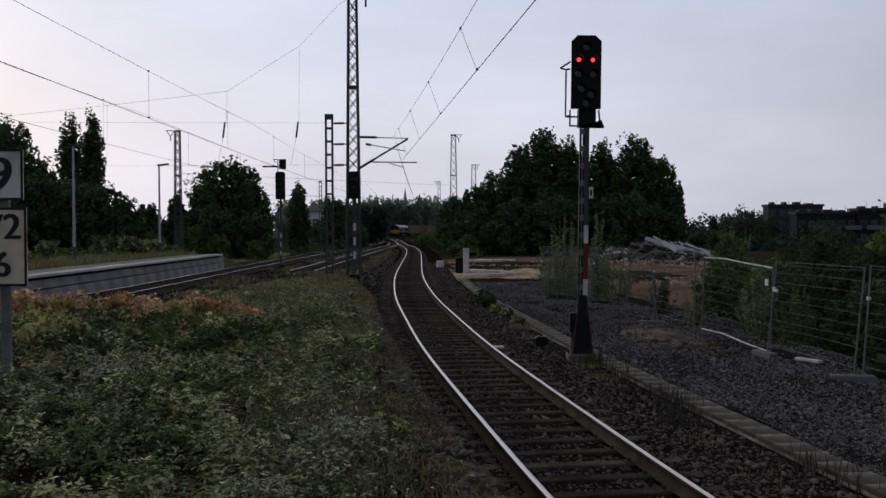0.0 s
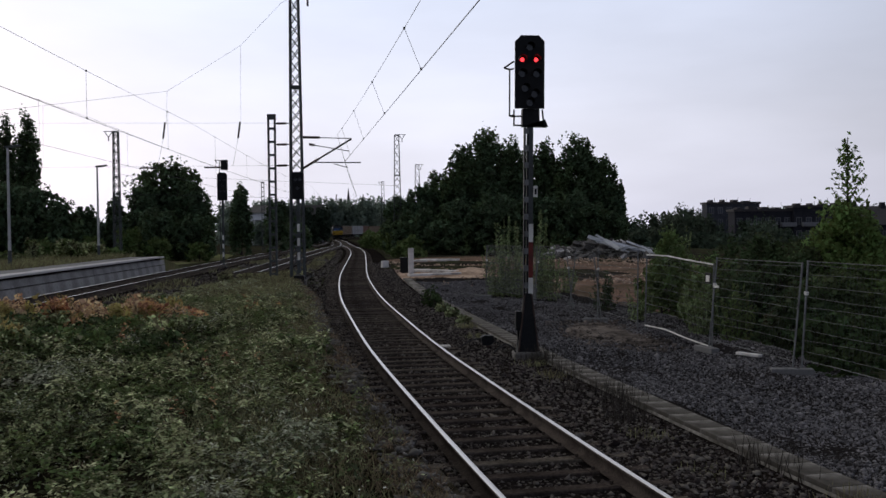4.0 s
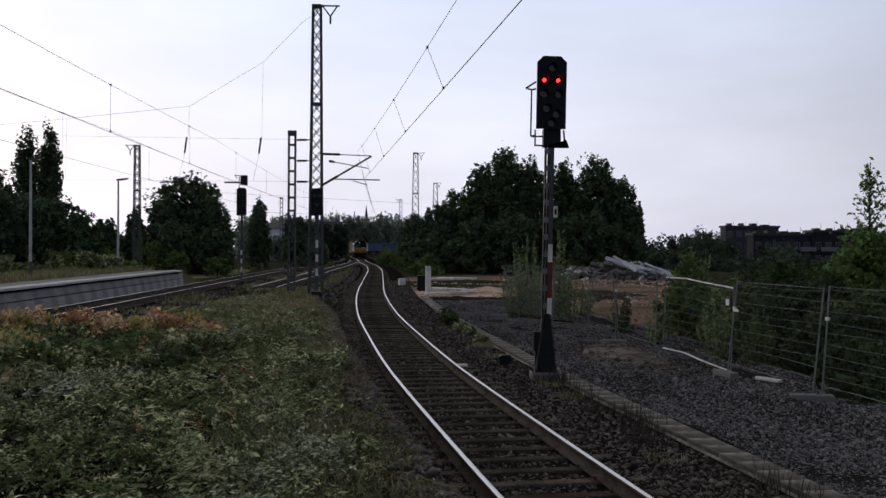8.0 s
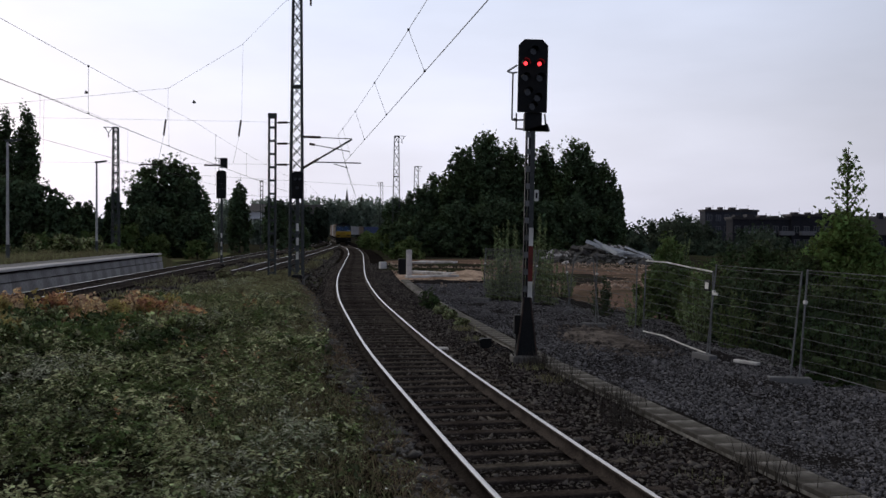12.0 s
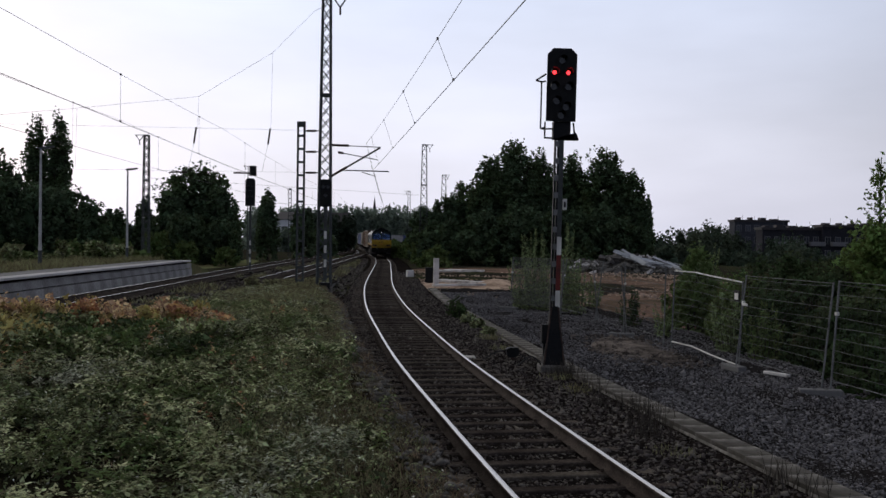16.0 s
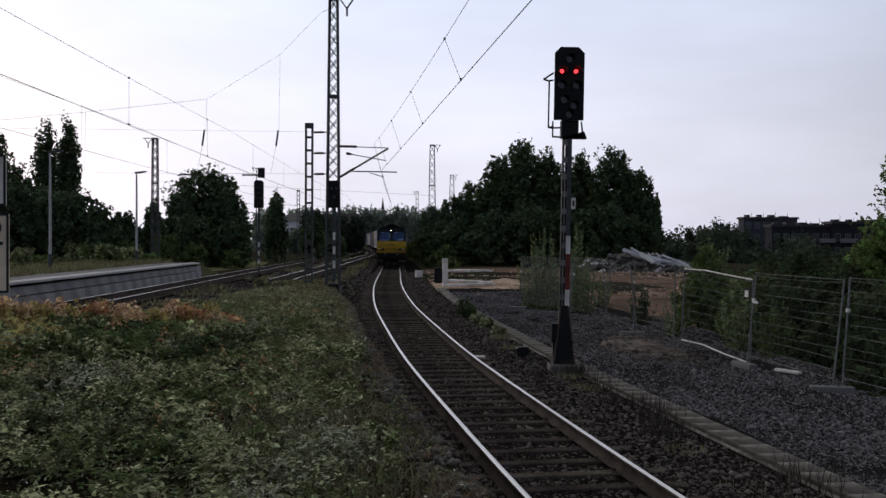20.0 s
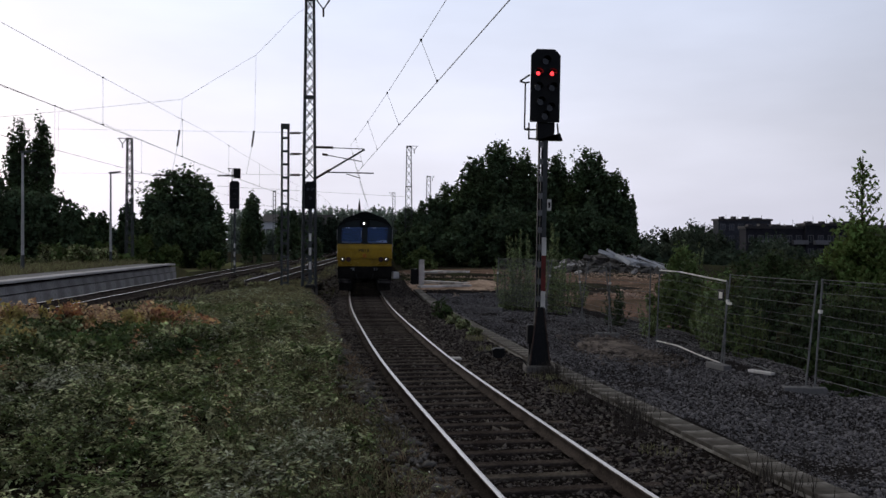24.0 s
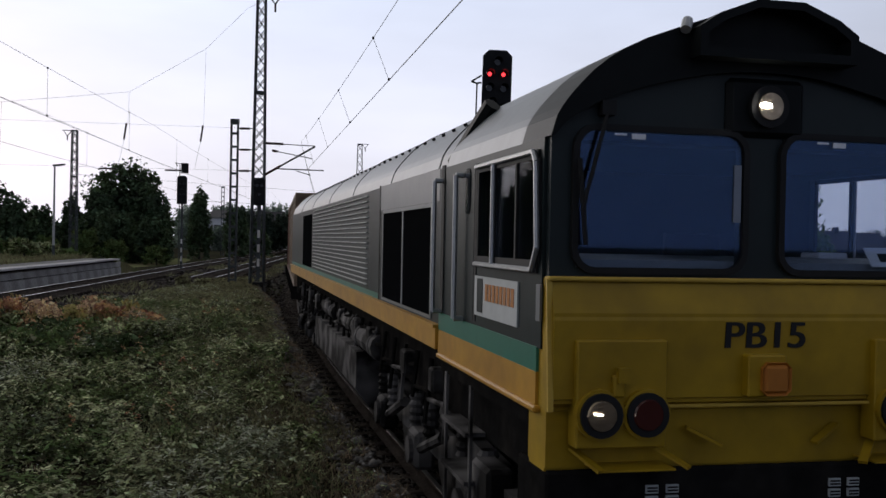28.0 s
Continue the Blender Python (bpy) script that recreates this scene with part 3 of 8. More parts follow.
def build_verges():
    """Loose stones on the ground between the tracks."""
    n = 16000
    y = 28 + 110 * rng.uniform(0, 1, n) ** 1.3
    x = -12.5 + rng.uniform(0, 1, n) * (MAIN(y) - 1.7 + 12.5)
    ok = (x < -7.6) | (y > 64) | (x > edge_x(y) + 0.05)
    scatter_stones("verge_stones", np.stack([x, y], 1)[ok], -0.27, 0.06, M["stone_brown"], "loose dark stones on the ground between the tracks")
    n = 130
    y = rng.uniform(58, 100, n)
    x = MAIN(y) - rng.uniform(1.9, 5.5, n)
    scatter_stones("pale_stones", np.stack([x, y], 1), -0.24, 0.085, M["concrete"], "scattered pale stones beside the curved track")


build_verges()


# ---- the train ----
T = {
    "yellow": material("loco_yellow_paint", (0.38, 0.235, 0.009), 0.45, var=0.12, grain=8, stain=1.6, second=(0.27, 0.165, 0.008), bump=0.03, spec=0.3),
    "orange": material("loco_orange_band", (0.47, 0.245, 0.028), 0.45, var=0.12, grain=8, stain=1.6, second=(0.38, 0.19, 0.025), bump=0.03, spec=0.25),
    "teal": material("loco_green_band", (0.012, 0.15, 0.10), 0.4, var=0.08, grain=8, stain=2, bump=0.03, spec=0.5),
    "grey": material("loco_grey_paint", (0.018, 0.0265, 0.0265), 0.42, var=0.18, grain=6, stain=1.5, second=(0.014, 0.020, 0.020), bump=0.03, spec=0.12),
    "roof": material("loco_roof_grey", (0.15, 0.16, 0.168), 0.4, var=0.1, grain=6, stain=1.2, second=(0.15, 0.16, 0.165), bump=0.03, spec=0.5),
    "cabgreen": material("loco_dark_cab_paint", (0.016, 0.024, 0.0245), 0.45, var=0.15, grain=6, stain=1.5, second=(0.012, 0.018, 0.019), bump=0.03, spec=0.25),
    "visor": material("loco_black_visor", (0.006, 0.0075, 0.0075), 0.5, var=0.2, grain=9, stain=2, bump=0.05, spec=0.12),
    "trim": material("pale_yellow_edge_paint", (0.50, 0.33, 0.05), 0.45, var=0.15, grain=12, stain=2, bump=0.03),
    "louvre": material("louvre_grey_green_paint", (0.024, 0.034, 0.032), 0.5, var=0.15, grain=8, stain=1.5, second=(0.018, 0.025, 0.024), bump=0.03, spec=0.15),
    "slat": material("pale_louvre_edge", (0.46, 0.48, 0.47), 0.5, var=0.1, grain=8, bump=0.03),
    "frame": material("dirty_underframe", (0.012, 0.0115, 0.011), 0.8, var=0.3, grain=10, stain=3, second=(0.02, 0.018, 0.016), bump=0.2, spec=0.0),
    "bogie": material("dusty_bogie_steel", (0.14, 0.133, 0.13), 0.75, var=0.3, grain=10, stain=2.5, second_at=0.46, second=(0.009, 0.0085, 0.008), bump=0.2, spec=0.05),
    "steel": material("bright_handrail", (0.40, 0.41, 0.42), 0.4, 0.6, var=0.1, bump=0),
    # The mirror tint deepens the blue of the reflected dusk sky.
    "glass": thin_glass("dusk_sheen_windscreen", (0.8, 0.84, 0.9), (0.34, 0.55, 1.0), 0.065),
    "cabglass": thin_glass("cab_side_glass", (0.9, 0.92, 0.95), (0.9, 0.95, 1.0), 0.07),
    "lining": material("dark_cab_lining", (0.03, 0.033, 0.038), 0.8, var=0.2, grain=6, stain=2, second=(0.03, 0.032, 0.036), bump=0.03),
    "desk": material("blue_grey_desk", (0.30, 0.32, 0.34), 0.5, var=0.15, grain=10, bump=0, spec=0.3),
    "desk_light": material("pale_blue_sheet", (0.20, 0.23, 0.28), 0.3, var=0.05, bump=0),
    "sideglass": material("dark_side_window", (0.01, 0.012, 0.013), 0.06, var=0, bump=0, spec=0.8),
    "rubber": material("black_rubber", (0.01, 0.01, 0.01), 0.7, var=0.1, bump=0),
    "lamp": material("headlamp_reflector", (0.34, 0.27, 0.19), 0.25, 0.9, var=0.35, grain=14, stain=6, bump=0.4),
    "bulb": material("headlamp_bulb", (1, 1, 1), 0.2, var=0, bump=0, glow=((1.0, 0.9, 0.75), 8.0)),
    "top_bulb": material("bright_headlamp_bulb", (1, 1, 1), 0.2, var=0, bump=0, glow=((1.0, 0.96, 0.9), 60.0)),
    "taillamp": material("unlit_tail_lamp", (0.055, 0.012, 0.01), 0.15, var=0, bump=0, spec=0.6),
    "paper": material("white_paper", (0.82, 0.83, 0.84), 0.7, var=0.03, bump=0),
    "socket": material("orange_socket_cover", (0.42, 0.15, 0.02), 0.5, var=0.1, grain=15, bump=0.03),
    "mesh": material("black_intake_mesh", (0.006, 0.0065, 0.007), 0.8, var=0.3, grain=70, bump=0.4, spec=0.0),
}
CONTAINERS = {
    "tan": material("tan_container_paint", (0.19, 0.135, 0.09), 0.6, var=0.15, grain=5, stain=1.3, second=(0.14, 0.095, 0.06), bump=0.05),
    "brown": material("brown_container_paint", (0.16, 0.08, 0.05), 0.6, var=0.15, grain=5, stain=1.3, second=(0.11, 0.05, 0.035), bump=0.05),
    "blue": material("blue_container_paint", (0.04, 0.065, 0.16), 0.6, var=0.15, grain=5, stain=1.3, second=(0.03, 0.05, 0.11), bump=0.05),
    "grey": material("pale_grey_container_paint", (0.36, 0.35, 0.35), 0.6, var=0.12, grain=5, stain=1.3, second=(0.26, 0.25, 0.24), bump=0.05),
}


def disc(bm, x, y, z, r, depth, n=20, bevel=0.0):
    """A disc that faces the front (towards smaller y)."""
    bmesh.ops.create_cone(bm, cap_ends=True, segments=n, radius1=r, radius2=r - bevel, depth=depth,
                          matrix=Matrix.Translation((x, y, z)) @ Matrix.Rotation(radians(90), 4, "X"))


def wheelset(name, y, r, parent):
    bm = bmesh.new()
    for s in (-1, 1):
        for x, rr, w in ((0.75, r, 0.12), (0.685, r + 0.028, 0.03)):
            bmesh.ops.create_cone(bm, cap_ends=True, segments=22, radius1=rr, radius2=rr, depth=w, matrix=Matrix.Translation((s * x, 0, 0)) @ Matrix.Rotation(radians(90), 4, "Y"))
    rod(bm, (-0.95, 0, 0), (0.95, 0, 0), 0.09, 10)
    ob = part(name, bm, T["bogie"], parent, "steel wheels on an axle")
    ob.location = (0, y, r)
    return ob


def coil(x, y, z0, z1, r, turns=5):
    """A coil spring, turned as one ribbed body."""
    bm = bmesh.new()
    rings = []
    for k in range(2 * turns + 1):
        q = r if k % 2 else r * 0.72
        z = z0 + (z1 - z0) * k / (2 * turns)
        rings.append([bm.verts.new((x + q * math.cos(a * math.pi / 5), y + q * math.sin(a * math.pi / 5), z)) for a in range(10)])
    for lo, hi in zip(rings[:-1], rings[1:]):
        for i in range(10):
            bm.faces.new((lo[i], lo[(i + 1) % 10], hi[(i + 1) % 10], hi[i]))
    return bm


def window_pane(outline, x_or_y, depth, axis):
    bm = bmesh.new()
    prism(bm, outline, x_or_y, x_or_y + depth, axis)
    return bm


def rounded(x0, x1, z0, z1, r, n=4):
    pts = []
    for cx, cz, a0 in ((x1 - r, z1 - r, 0), (x0 + r, z1 - r, 90), (x0 + r, z0 + r, 180), (x1 - r, z0 + r, 270)):
        for k in range(n + 1):
            a = radians(a0 + 90 * k / n)
            pts.append((cx + r * math.cos(a), cz + r * math.sin(a)))
    return pts


def soften(pts, times=2):
    """Rounds a profile by cutting its corners."""
    for _ in range(times):
        out = [pts[0]]
        for (ax, az), (bx, bz) in zip(pts[:-1], pts[1:]):
            out += [(0.75 * ax + 0.25 * bx, 0.75 * az + 0.25 * bz), (0.25 * ax + 0.75 * bx, 0.25 * az + 0.75 * bz)]
        pts = out + [pts[-1]]
    return pts


ROOF = soften([(-1.27, 3.10), (-1.22, 3.27), (-0.92, 3.58), (-0.42, 3.77), (-0.16, 3.85), (0.16, 3.85), (0.42, 3.77), (0.92, 3.58), (1.22, 3.27), (1.27, 3.10)])


def build_loco():
    """Six-axle diesel locomotive; its nose is at y = 0 and it runs towards smaller y."""
    L = thing("locomotive", "grey, green and yellow six-axle diesel freight locomotive on the track", "locomotive")
    # body shell
    bm = bmesh.new()
    prism(bm, [(-1.27, 1.86), (-1.27, 3.10), (1.27, 3.10), (1.27, 1.86)], 2.0, 20.2, "y")
    part("body", bm, T["grey"], L, "grey painted body side")
    # hollow cab: side walls with window openings, floor, rear wall and desk
    for s in (-1, 1):
        a, b = min(s * 1.23, s * 1.27), max(s * 1.23, s * 1.27)
        bm = bmesh.new()
        for ya, yb, za, zb in ((0.09, 2.0, 1.95, 2.40), (0.09, 2.0, 3.02, 3.10), (0.09, 0.15, 2.40, 3.02), (1.45, 2.0, 2.40, 3.02)):
            box(bm, a, b, ya, yb, za, zb)
        part("cab_wall", bm, T["grey"], L, "grey painted cab side with window opening")
    part("cab_floor", boxed(-1.23, 1.23, 0.3, 1.97, 1.951, 1.97), T["lining"], L)
    part("cab_rear_wall", boxed(-1.23, 1.23, 1.97, 1.995, 1.97, 3.095), T["lining"], L, "dark cab rear wall")
    part("cab_ceiling", boxed(-1.2, 1.2, 0.09, 1.97, 3.07, 3.095), T["lining"], L)
    bm = bmesh.new()
    prism(bm, [(0.10, 2.345), (0.10, 2.44), (0.34, 2.47), (0.62, 2.40), (0.62, 1.97), (0.4, 1.97), (0.4, 2.345)], -1.2, 1.2)
    desk = part("control_desk", bm, T["desk"], L, "pale blue-grey control desk behind the glass")
    part("screen", boxed(-0.52, -0.17, 0.16, 0.2, 2.47, 2.60, 0.01), T["rubber"], desk, "dark display on the desk")
    part("desk_box", boxed(0.55, 0.75, 0.3, 0.5, 2.42, 2.5, 0.01), T["paper"], desk)
    bm = bmesh.new()
    prism(bm, ROOF, 0.5, 20.0, "y")
    roof = part("roof", bm, T["roof"], L, "pale grey arched roof")
    for y in (2.75, 5.1, 8.2, 11.3, 14.4, 17.2):
        bm = bmesh.new()
        prism(bm, [(a * 1.004, z + 0.006) for a, z in ROOF], y, y + 0.03, "y")
        part("roof_seam", bm, T["grey"], roof, "roof panel joint")
    bm = bmesh.new()
    for y in np.arange(2.9, 17, 0.42):
        for s in (-1, 1):
            rod(bm, (s * 1.02, y, 3.475), (s * 1.03, y, 3.50), 0.018, 5)
    part("rivets", bm, T["visor"], roof)["kind"] = "stuff"
    for z0, z1, key, nm, w in ((1.635, 1.82, "orange", "orange_band", 1.278), (1.82, 1.955, "teal", "green_band", 1.276)):
        bm = bmesh.new()
        box(bm, -w, w, 0.14, 2.655, z0, z1)
        part(nm, bm, T[key], L)
    bm = bmesh.new()
    box(bm, -1.30, 1.30, 2.66, 20.2, 1.66, 1.835)
    box(bm, -1.32, 1.32, 2.66, 20.2, 1.83, 1.856)
    part("sole_bar", bm, T["orange"], L, "orange-yellow sole bar along the side")
    part("sill", boxed(-1.30, 1.30, 0.1, 2.62, 1.60, 1.636, 0.01), T["orange"], L)
    part("cab_skirt", boxed(-1.26, 1.26, 0.32, 2.6, 1.50, 1.60), T["frame"], L, "black skirt below the cab")
    part("underframe", boxed(-1.15, 1.15, 0.5, 20, 1.15, 1.66), T["frame"], L)
    # front: yellow nose below the screens
    bm = bmesh.new()
    prism(bm, [(0.0, 1.30), (0.0, 1.645), (-0.10, 1.685), (-0.10, 2.14), (-0.03, 2.34), (0.3, 2.34), (0.3, 1.30)], -1.26, 1.26)
    bmesh.ops.bevel(bm, geom=[e for e in bm.edges if e.calc_length() > 2], offset=0.02, segments=2, affect="EDGES")
    nose = part("nose", bm, T["yellow"], L, "yellow painted nose panel")
    bm = bmesh.new()
    box(bm, -1.28, 1.28, -0.06, 0.02, 2.325, 2.35, 0.008)
    for s in (-1, 1):
        bar(bm, (s * 1.272, -0.1, 1.64), (s * 1.272, -0.04, 2.335), 0.03, 0.02)
    box(bm, -0.62, 0.62, -0.11, -0.1, 1.655, 1.67)
    part("nose_trim", bm, T["trim"], nose, "bright worn edge of the nose")
    # cab front above, with two openings
    bm = bmesh.new()
    prism(bm, [(-1.24, 3.14), (-1.19, 3.25), (-0.9, 3.54), (-0.4, 3.74), (0.4, 3.74), (0.9, 3.54), (1.19, 3.25), (1.24, 3.14)], 0.03, 0.09, "y")
    cab = part("cab_front", bm, T["cabgreen"], L, "dark green-black cab front")
    for xa, xb in ((-1.25, -1.10), (-0.13, 0.13), (1.10, 1.25)):
        part("pillar", boxed(xa, xb, 0.03, 0.09, 2.40, 3.14), T["cabgreen"], cab)
    part("lower_rail", boxed(-1.25, 1.25, 0.03, 0.09, 2.345, 2.40), T["cabgreen"], cab)
    # overhanging visor
    outer = ROOF
    inner = soften([(-1.25, 3.10), (-1.17, 3.20), (-0.86, 3.36), (-0.40, 3.47), (-0.16, 3.50), (0.16, 3.50), (0.40, 3.47), (0.86, 3.36), (1.17, 3.20), (1.25, 3.10)])
    bm = bmesh.new()
    n = len(outer)
    rings = []
    for pts, y in ((outer, -0.02), (outer, 0.52), (inner, -0.02), (inner, 0.1)):
        rings.append([bm.verts.new((x, y, z)) for x, z in pts])
    for i in range(n - 1):
        bm.faces.new((rings[0][i], rings[0][i + 1], rings[1][i + 1], rings[1][i]))
        bm.faces.new((rings[0][i], rings[2][i], rings[2][i + 1], rings[0][i + 1]))
        bm.faces.new((rings[2][i], rings[3][i], rings[3][i + 1], rings[2][i + 1]))
    bmesh.ops.recalc_face_normals(bm, faces=bm.faces[:])
    visor = part("visor", bm, T["visor"], L, "black roof visor over the cab screens")
    hood = [(-0.48, 3.55), (-0.48, 3.71), (-0.36, 3.79), (-0.14, 3.875), (0.14, 3.875), (0.36, 3.79), (0.48, 3.71), (0.48, 3.55)]
    hole = [(-0.43, 3.60), (-0.43, 3.68), (-0.33, 3.75), (-0.13, 3.83), (0.13, 3.83), (0.33, 3.75), (0.43, 3.68), (0.43, 3.60)]
    bm = bmesh.new()
    rings = [[bm.verts.new((x, y, z)) for x, z in pts] for pts, y in ((hood, 0.9), (hood, -0.14), (hole, -0.14), (hole, 0.12))]
    for lo, hi in zip(rings[:-1], rings[1:]):
        for i in range(8):
            bm.faces.new((lo[i], lo[(i + 1) % 8], hi[(i + 1) % 8], hi[i]))
    bm.faces.new(rings[3])
    bmesh.ops.recalc_face_normals(bm, faces=bm.faces[:])
    part("lamp_hood", bm, T["visor"], visor, "black hollow hood on the cab roof")
    part("horn", rods([((-0.53, -0.06, 3.70), (-0.50, -0.02, 3.76))], 0.03, 10), T["steel"], visor, "small bright horn")
    # lamp over the screens
    bm = bmesh.new()
    box(bm, -0.24, 0.24, -0.01, 0.1, 3.14, 3.47, 0.03)
    lampbox = part("marker_lamp_box", bm, T["visor"], L)
    bm = bmesh.new()
    disc(bm, 0.0, -0.02, 3.31, 0.118, 0.05)
    ring = part("lamp_rim", bm, T["rubber"], lampbox)
    bm = bmesh.new()
    disc(bm, 0.0, -0.035, 3.31, 0.095, 0.04, bevel=0.02)
    part("lamp_glass", bm, T["lamp"], lampbox, "lit upper headlamp")
    bm = bmesh.new()
    bar(bm, (-0.06, -0.06, 3.317), (-0.01, -0.06, 3.31), 0.028, 0.02)
    part("bulb", bm, T["top_bulb"], lampbox, "bright white bulb")
    # windscreens
    for x0, x1, nm in ((-1.10, -0.13, "windscreen"), (0.13, 1.10, "windscreen")):
        bm = bmesh.new()
        out, ins = rounded(x0 - 0.035, x1 + 0.035, 2.365, 3.175, 0.13), rounded(x0, x1, 2.40, 3.14, 0.10)
        a = [bm.verts.new((x, -0.005, z)) for x, z in out]
        b = [bm.verts.new((x, -0.005, z)) for x, z in ins]
        c = [bm.verts.new((x, 0.03, z)) for x, z in out]
        d = [bm.verts.new((x, 0.03, z)) for x, z in ins]
        k = len(a)
        for i in range(k):
            j = (i + 1) % k
            bm.faces.new((a[i], a[j], b[j], b[i])), bm.faces.new((a[i], c[i], c[j], a[j])), bm.faces.new((b[i], b[j], d[j], d[i]))
        seal = part(nm, bm, T["rubber"], L, "black rubber windscreen seal")
        pane = part("pane", window_pane(rounded(x0, x1, 2.40, 3.14, 0.10), 0.012, 0.008, "y"), T["glass"], seal, "glass with the dusk sky's blue put into its sheen")
        pane.visible_shadow = False
        part("sun_blind", boxed(x0 + 0.3, x0 + 0.38, 0.002, 0.01, 3.10, 3.13), T["paper"], seal)
        part("sun_blind", boxed(x0 + 0.2, x0 + 0.27, 0.002, 0.01, 3.118, 3.13), T["paper"], seal)
        if x0 < 0:
            part("sticker", boxed(x1 - 0.055, x1 - 0.012, 0.003, 0.011, 2.66, 2.98), T["desk_light"], seal, "pale strip inside the glass")
    card = part("notice", boxed(0.72, 1.03, 0.03, 0.036, 2.425, 2.565), T["paper"], L, "white notice behind the windscreen")
    card.matrix_local = Matrix.Translation((0, 0.03, 2.425)) @ Matrix.Rotation(radians(-38), 4, "X") @ Matrix.Translation((0, -0.03, -2.425)) @ card.matrix_local
    part("notice_print", boxed(0.79, 0.87, 0.026, 0.0295, 2.46, 2.52), T["grey"], card)
    for x, d in ((-0.95, -0.14), (1.0, 0.07)):
        bm = bmesh.new()
        rod(bm, (x, -0.03, 3.26), (x + d, -0.04, 2.72), 0.012, 5)
        rod(bm, (x + 1.15 * d, -0.035, 2.98), (x + 0.85 * d, -0.035, 2.52), 0.014, 5)
        box(bm, x - 0.04, x + 0.04, -0.04, 0.03, 3.22, 3.30)
        part("wiper", bm, T["rubber"], L, "black windscreen wiper")
    # lamp panels
    for s in (-1, 1):
        bm = bmesh.new()
        box(bm, s * 0.885 - 0.26, s * 0.885 + 0.25, -0.15, -0.02, 1.45, 2.02, 0.008)
        panel = part("lamp_panel", bm, T["yellow"], L)
        for x, key, nm in ((s * 1.02, "lamp", "headlamp"), (s * 0.76, "taillamp", "tail_lamp")):
            bm = bmesh.new()
            disc(bm, x, -0.155, 1.63, 0.135, 0.05)
            part("lamp_collar", bm, T["yellow"], panel)
            bm = bmesh.new()
            disc(bm, x, -0.17, 1.63, 0.118, 0.06)
            rim = part(nm, bm, T["rubber"], L)
            bm = bmesh.new()
            disc(bm, x, -0.195, 1.63, 0.098, 0.03, bevel=0.02)
            part("lens", bm, T[key], rim, "lit warm lens" if key == "lamp" else "unlit dark red lens")
            if key == "lamp":
                bm = bmesh.new()
                bar(bm, (x - 0.05, -0.213, 1.645), (x - 0.005, -0.213, 1.64), 0.022, 0.01)
                part("bulb", bm, T["bulb"], rim)
        bm = bmesh.new()
        box(bm, s * 0.92 - 0.035, s * 0.92 + 0.035, -0.19, -0.14, 1.72, 1.84, 0.012)
        box(bm, s * 0.92 - 0.015, s * 0.92 + 0.05, -0.21, -0.17, 1.80, 1.88)
        part("lamp_bracket", bm, T["yellow"], panel)
        for p_, q_ in (((s * 1.12, -0.02, 1.43), (s * 1.02, -0.2, 1.34)), ((s * 0.70, -0.03, 1.46), (s * 0.52, -0.2, 1.345)), ((s * 0.46, -0.03, 1.53), (s * 0.28, -0.1, 1.44))):
            bm = bmesh.new()
            bar(bm, p_, q_, 0.05, 0.016)
            part("bracket", bm, T["yellow"], nose)
        part("step_plate", boxed(s * 0.82 - 0.22, s * 0.82 + 0.22, -0.2, 0.0, 1.335, 1.345), T["yellow"], nose)
    bm = boxed(-0.17, 0.06, -0.17, -0.05, 1.71, 1.94, 0.01)
    sock = part("cable_socket", bm, T["yellow"], nose)
    part("socket_cover", boxed(-0.10, 0.075, -0.20, -0.165, 1.72, 1.90, 0.03), T["socket"], sock, "orange socket flap")
    text_mesh("running_number", "PB15", 0.205, M["black"], nose, Matrix.Translation((-0.035, -0.104, 2.035)) @ Matrix.Rotation(radians(90), 4, "X"), 0.003, 0.004, 1.2, 0.05)
    # buffer beam and buffers
    part("buffer_beam", boxed(-1.26, 1.26, -0.02, 0.5, 0.72, 1.305, 0.015), T["frame"], L, "black buffer beam")
    for s in (-1, 1):
        bm = bmesh.new()
        rod(bm, (s * 0.875, 0.0, 1.02), (s * 0.875, -0.52, 1.02), 0.13, 14)
        buf = part("buffer", bm, T["frame"], L)
        bm = bmesh.new()
        prism(bm, rounded(s * 0.875 - 0.30, s * 0.875 + 0.30, 0.83, 1.21, 0.05), -0.60, -0.55, "y")
        part("buffer_face", bm, T["frame"], buf, "black rectangular buffer head")
        for x, z in ((0.535, 1.135), (0.655, 1.135), (0.535, 1.195), (0.655, 1.195)):
            x -= 0.07 if s > 0 else 0
            bm = bmesh.new()
            box(bm, s * x - 0.036, s * x + 0.036, -0.035, -0.018, z - 0.022, z + 0.022)
            tag = part("plate", bm, T["slat"], L, "small pale inscription plate")
            bm = bmesh.new()
            for u in (-0.008, 0.009):
                box(bm, s * x - 0.03, s * x + 0.03, -0.04, -0.0355, z + u - 0.005, z + u + 0.004)
            part("inscription", bm, T["frame"], tag)
        bm = bmesh.new()
        tube(bm, [(s * (0.34 + 0.06 * math.cos(u * math.pi)), -0.1 - 0.12 * math.sin(u * math.pi), 0.95 - 0.4 * u) for u in np.linspace(0, 1, 9)], 0.022)
        part("brake_hose", bm, T["rubber"], L, "black air hose")
        bm = bmesh.new()
        bar(bm, (s * 1.16, -0.3, 0.66), (s * 0.62, -0.3, 0.66), 0.2, 0.02)
        bar(bm, (s * 1.14, 0.0, 0.95), (s * 1.14, -0.3, 0.66), 0.04, 0.03)
        bar(bm, (s * 0.64, 0.0, 0.95), (s * 0.64, -0.3, 0.66), 0.04, 0.03)
        part("shunter_step", bm, T["frame"], L)
        bm = bmesh.new()
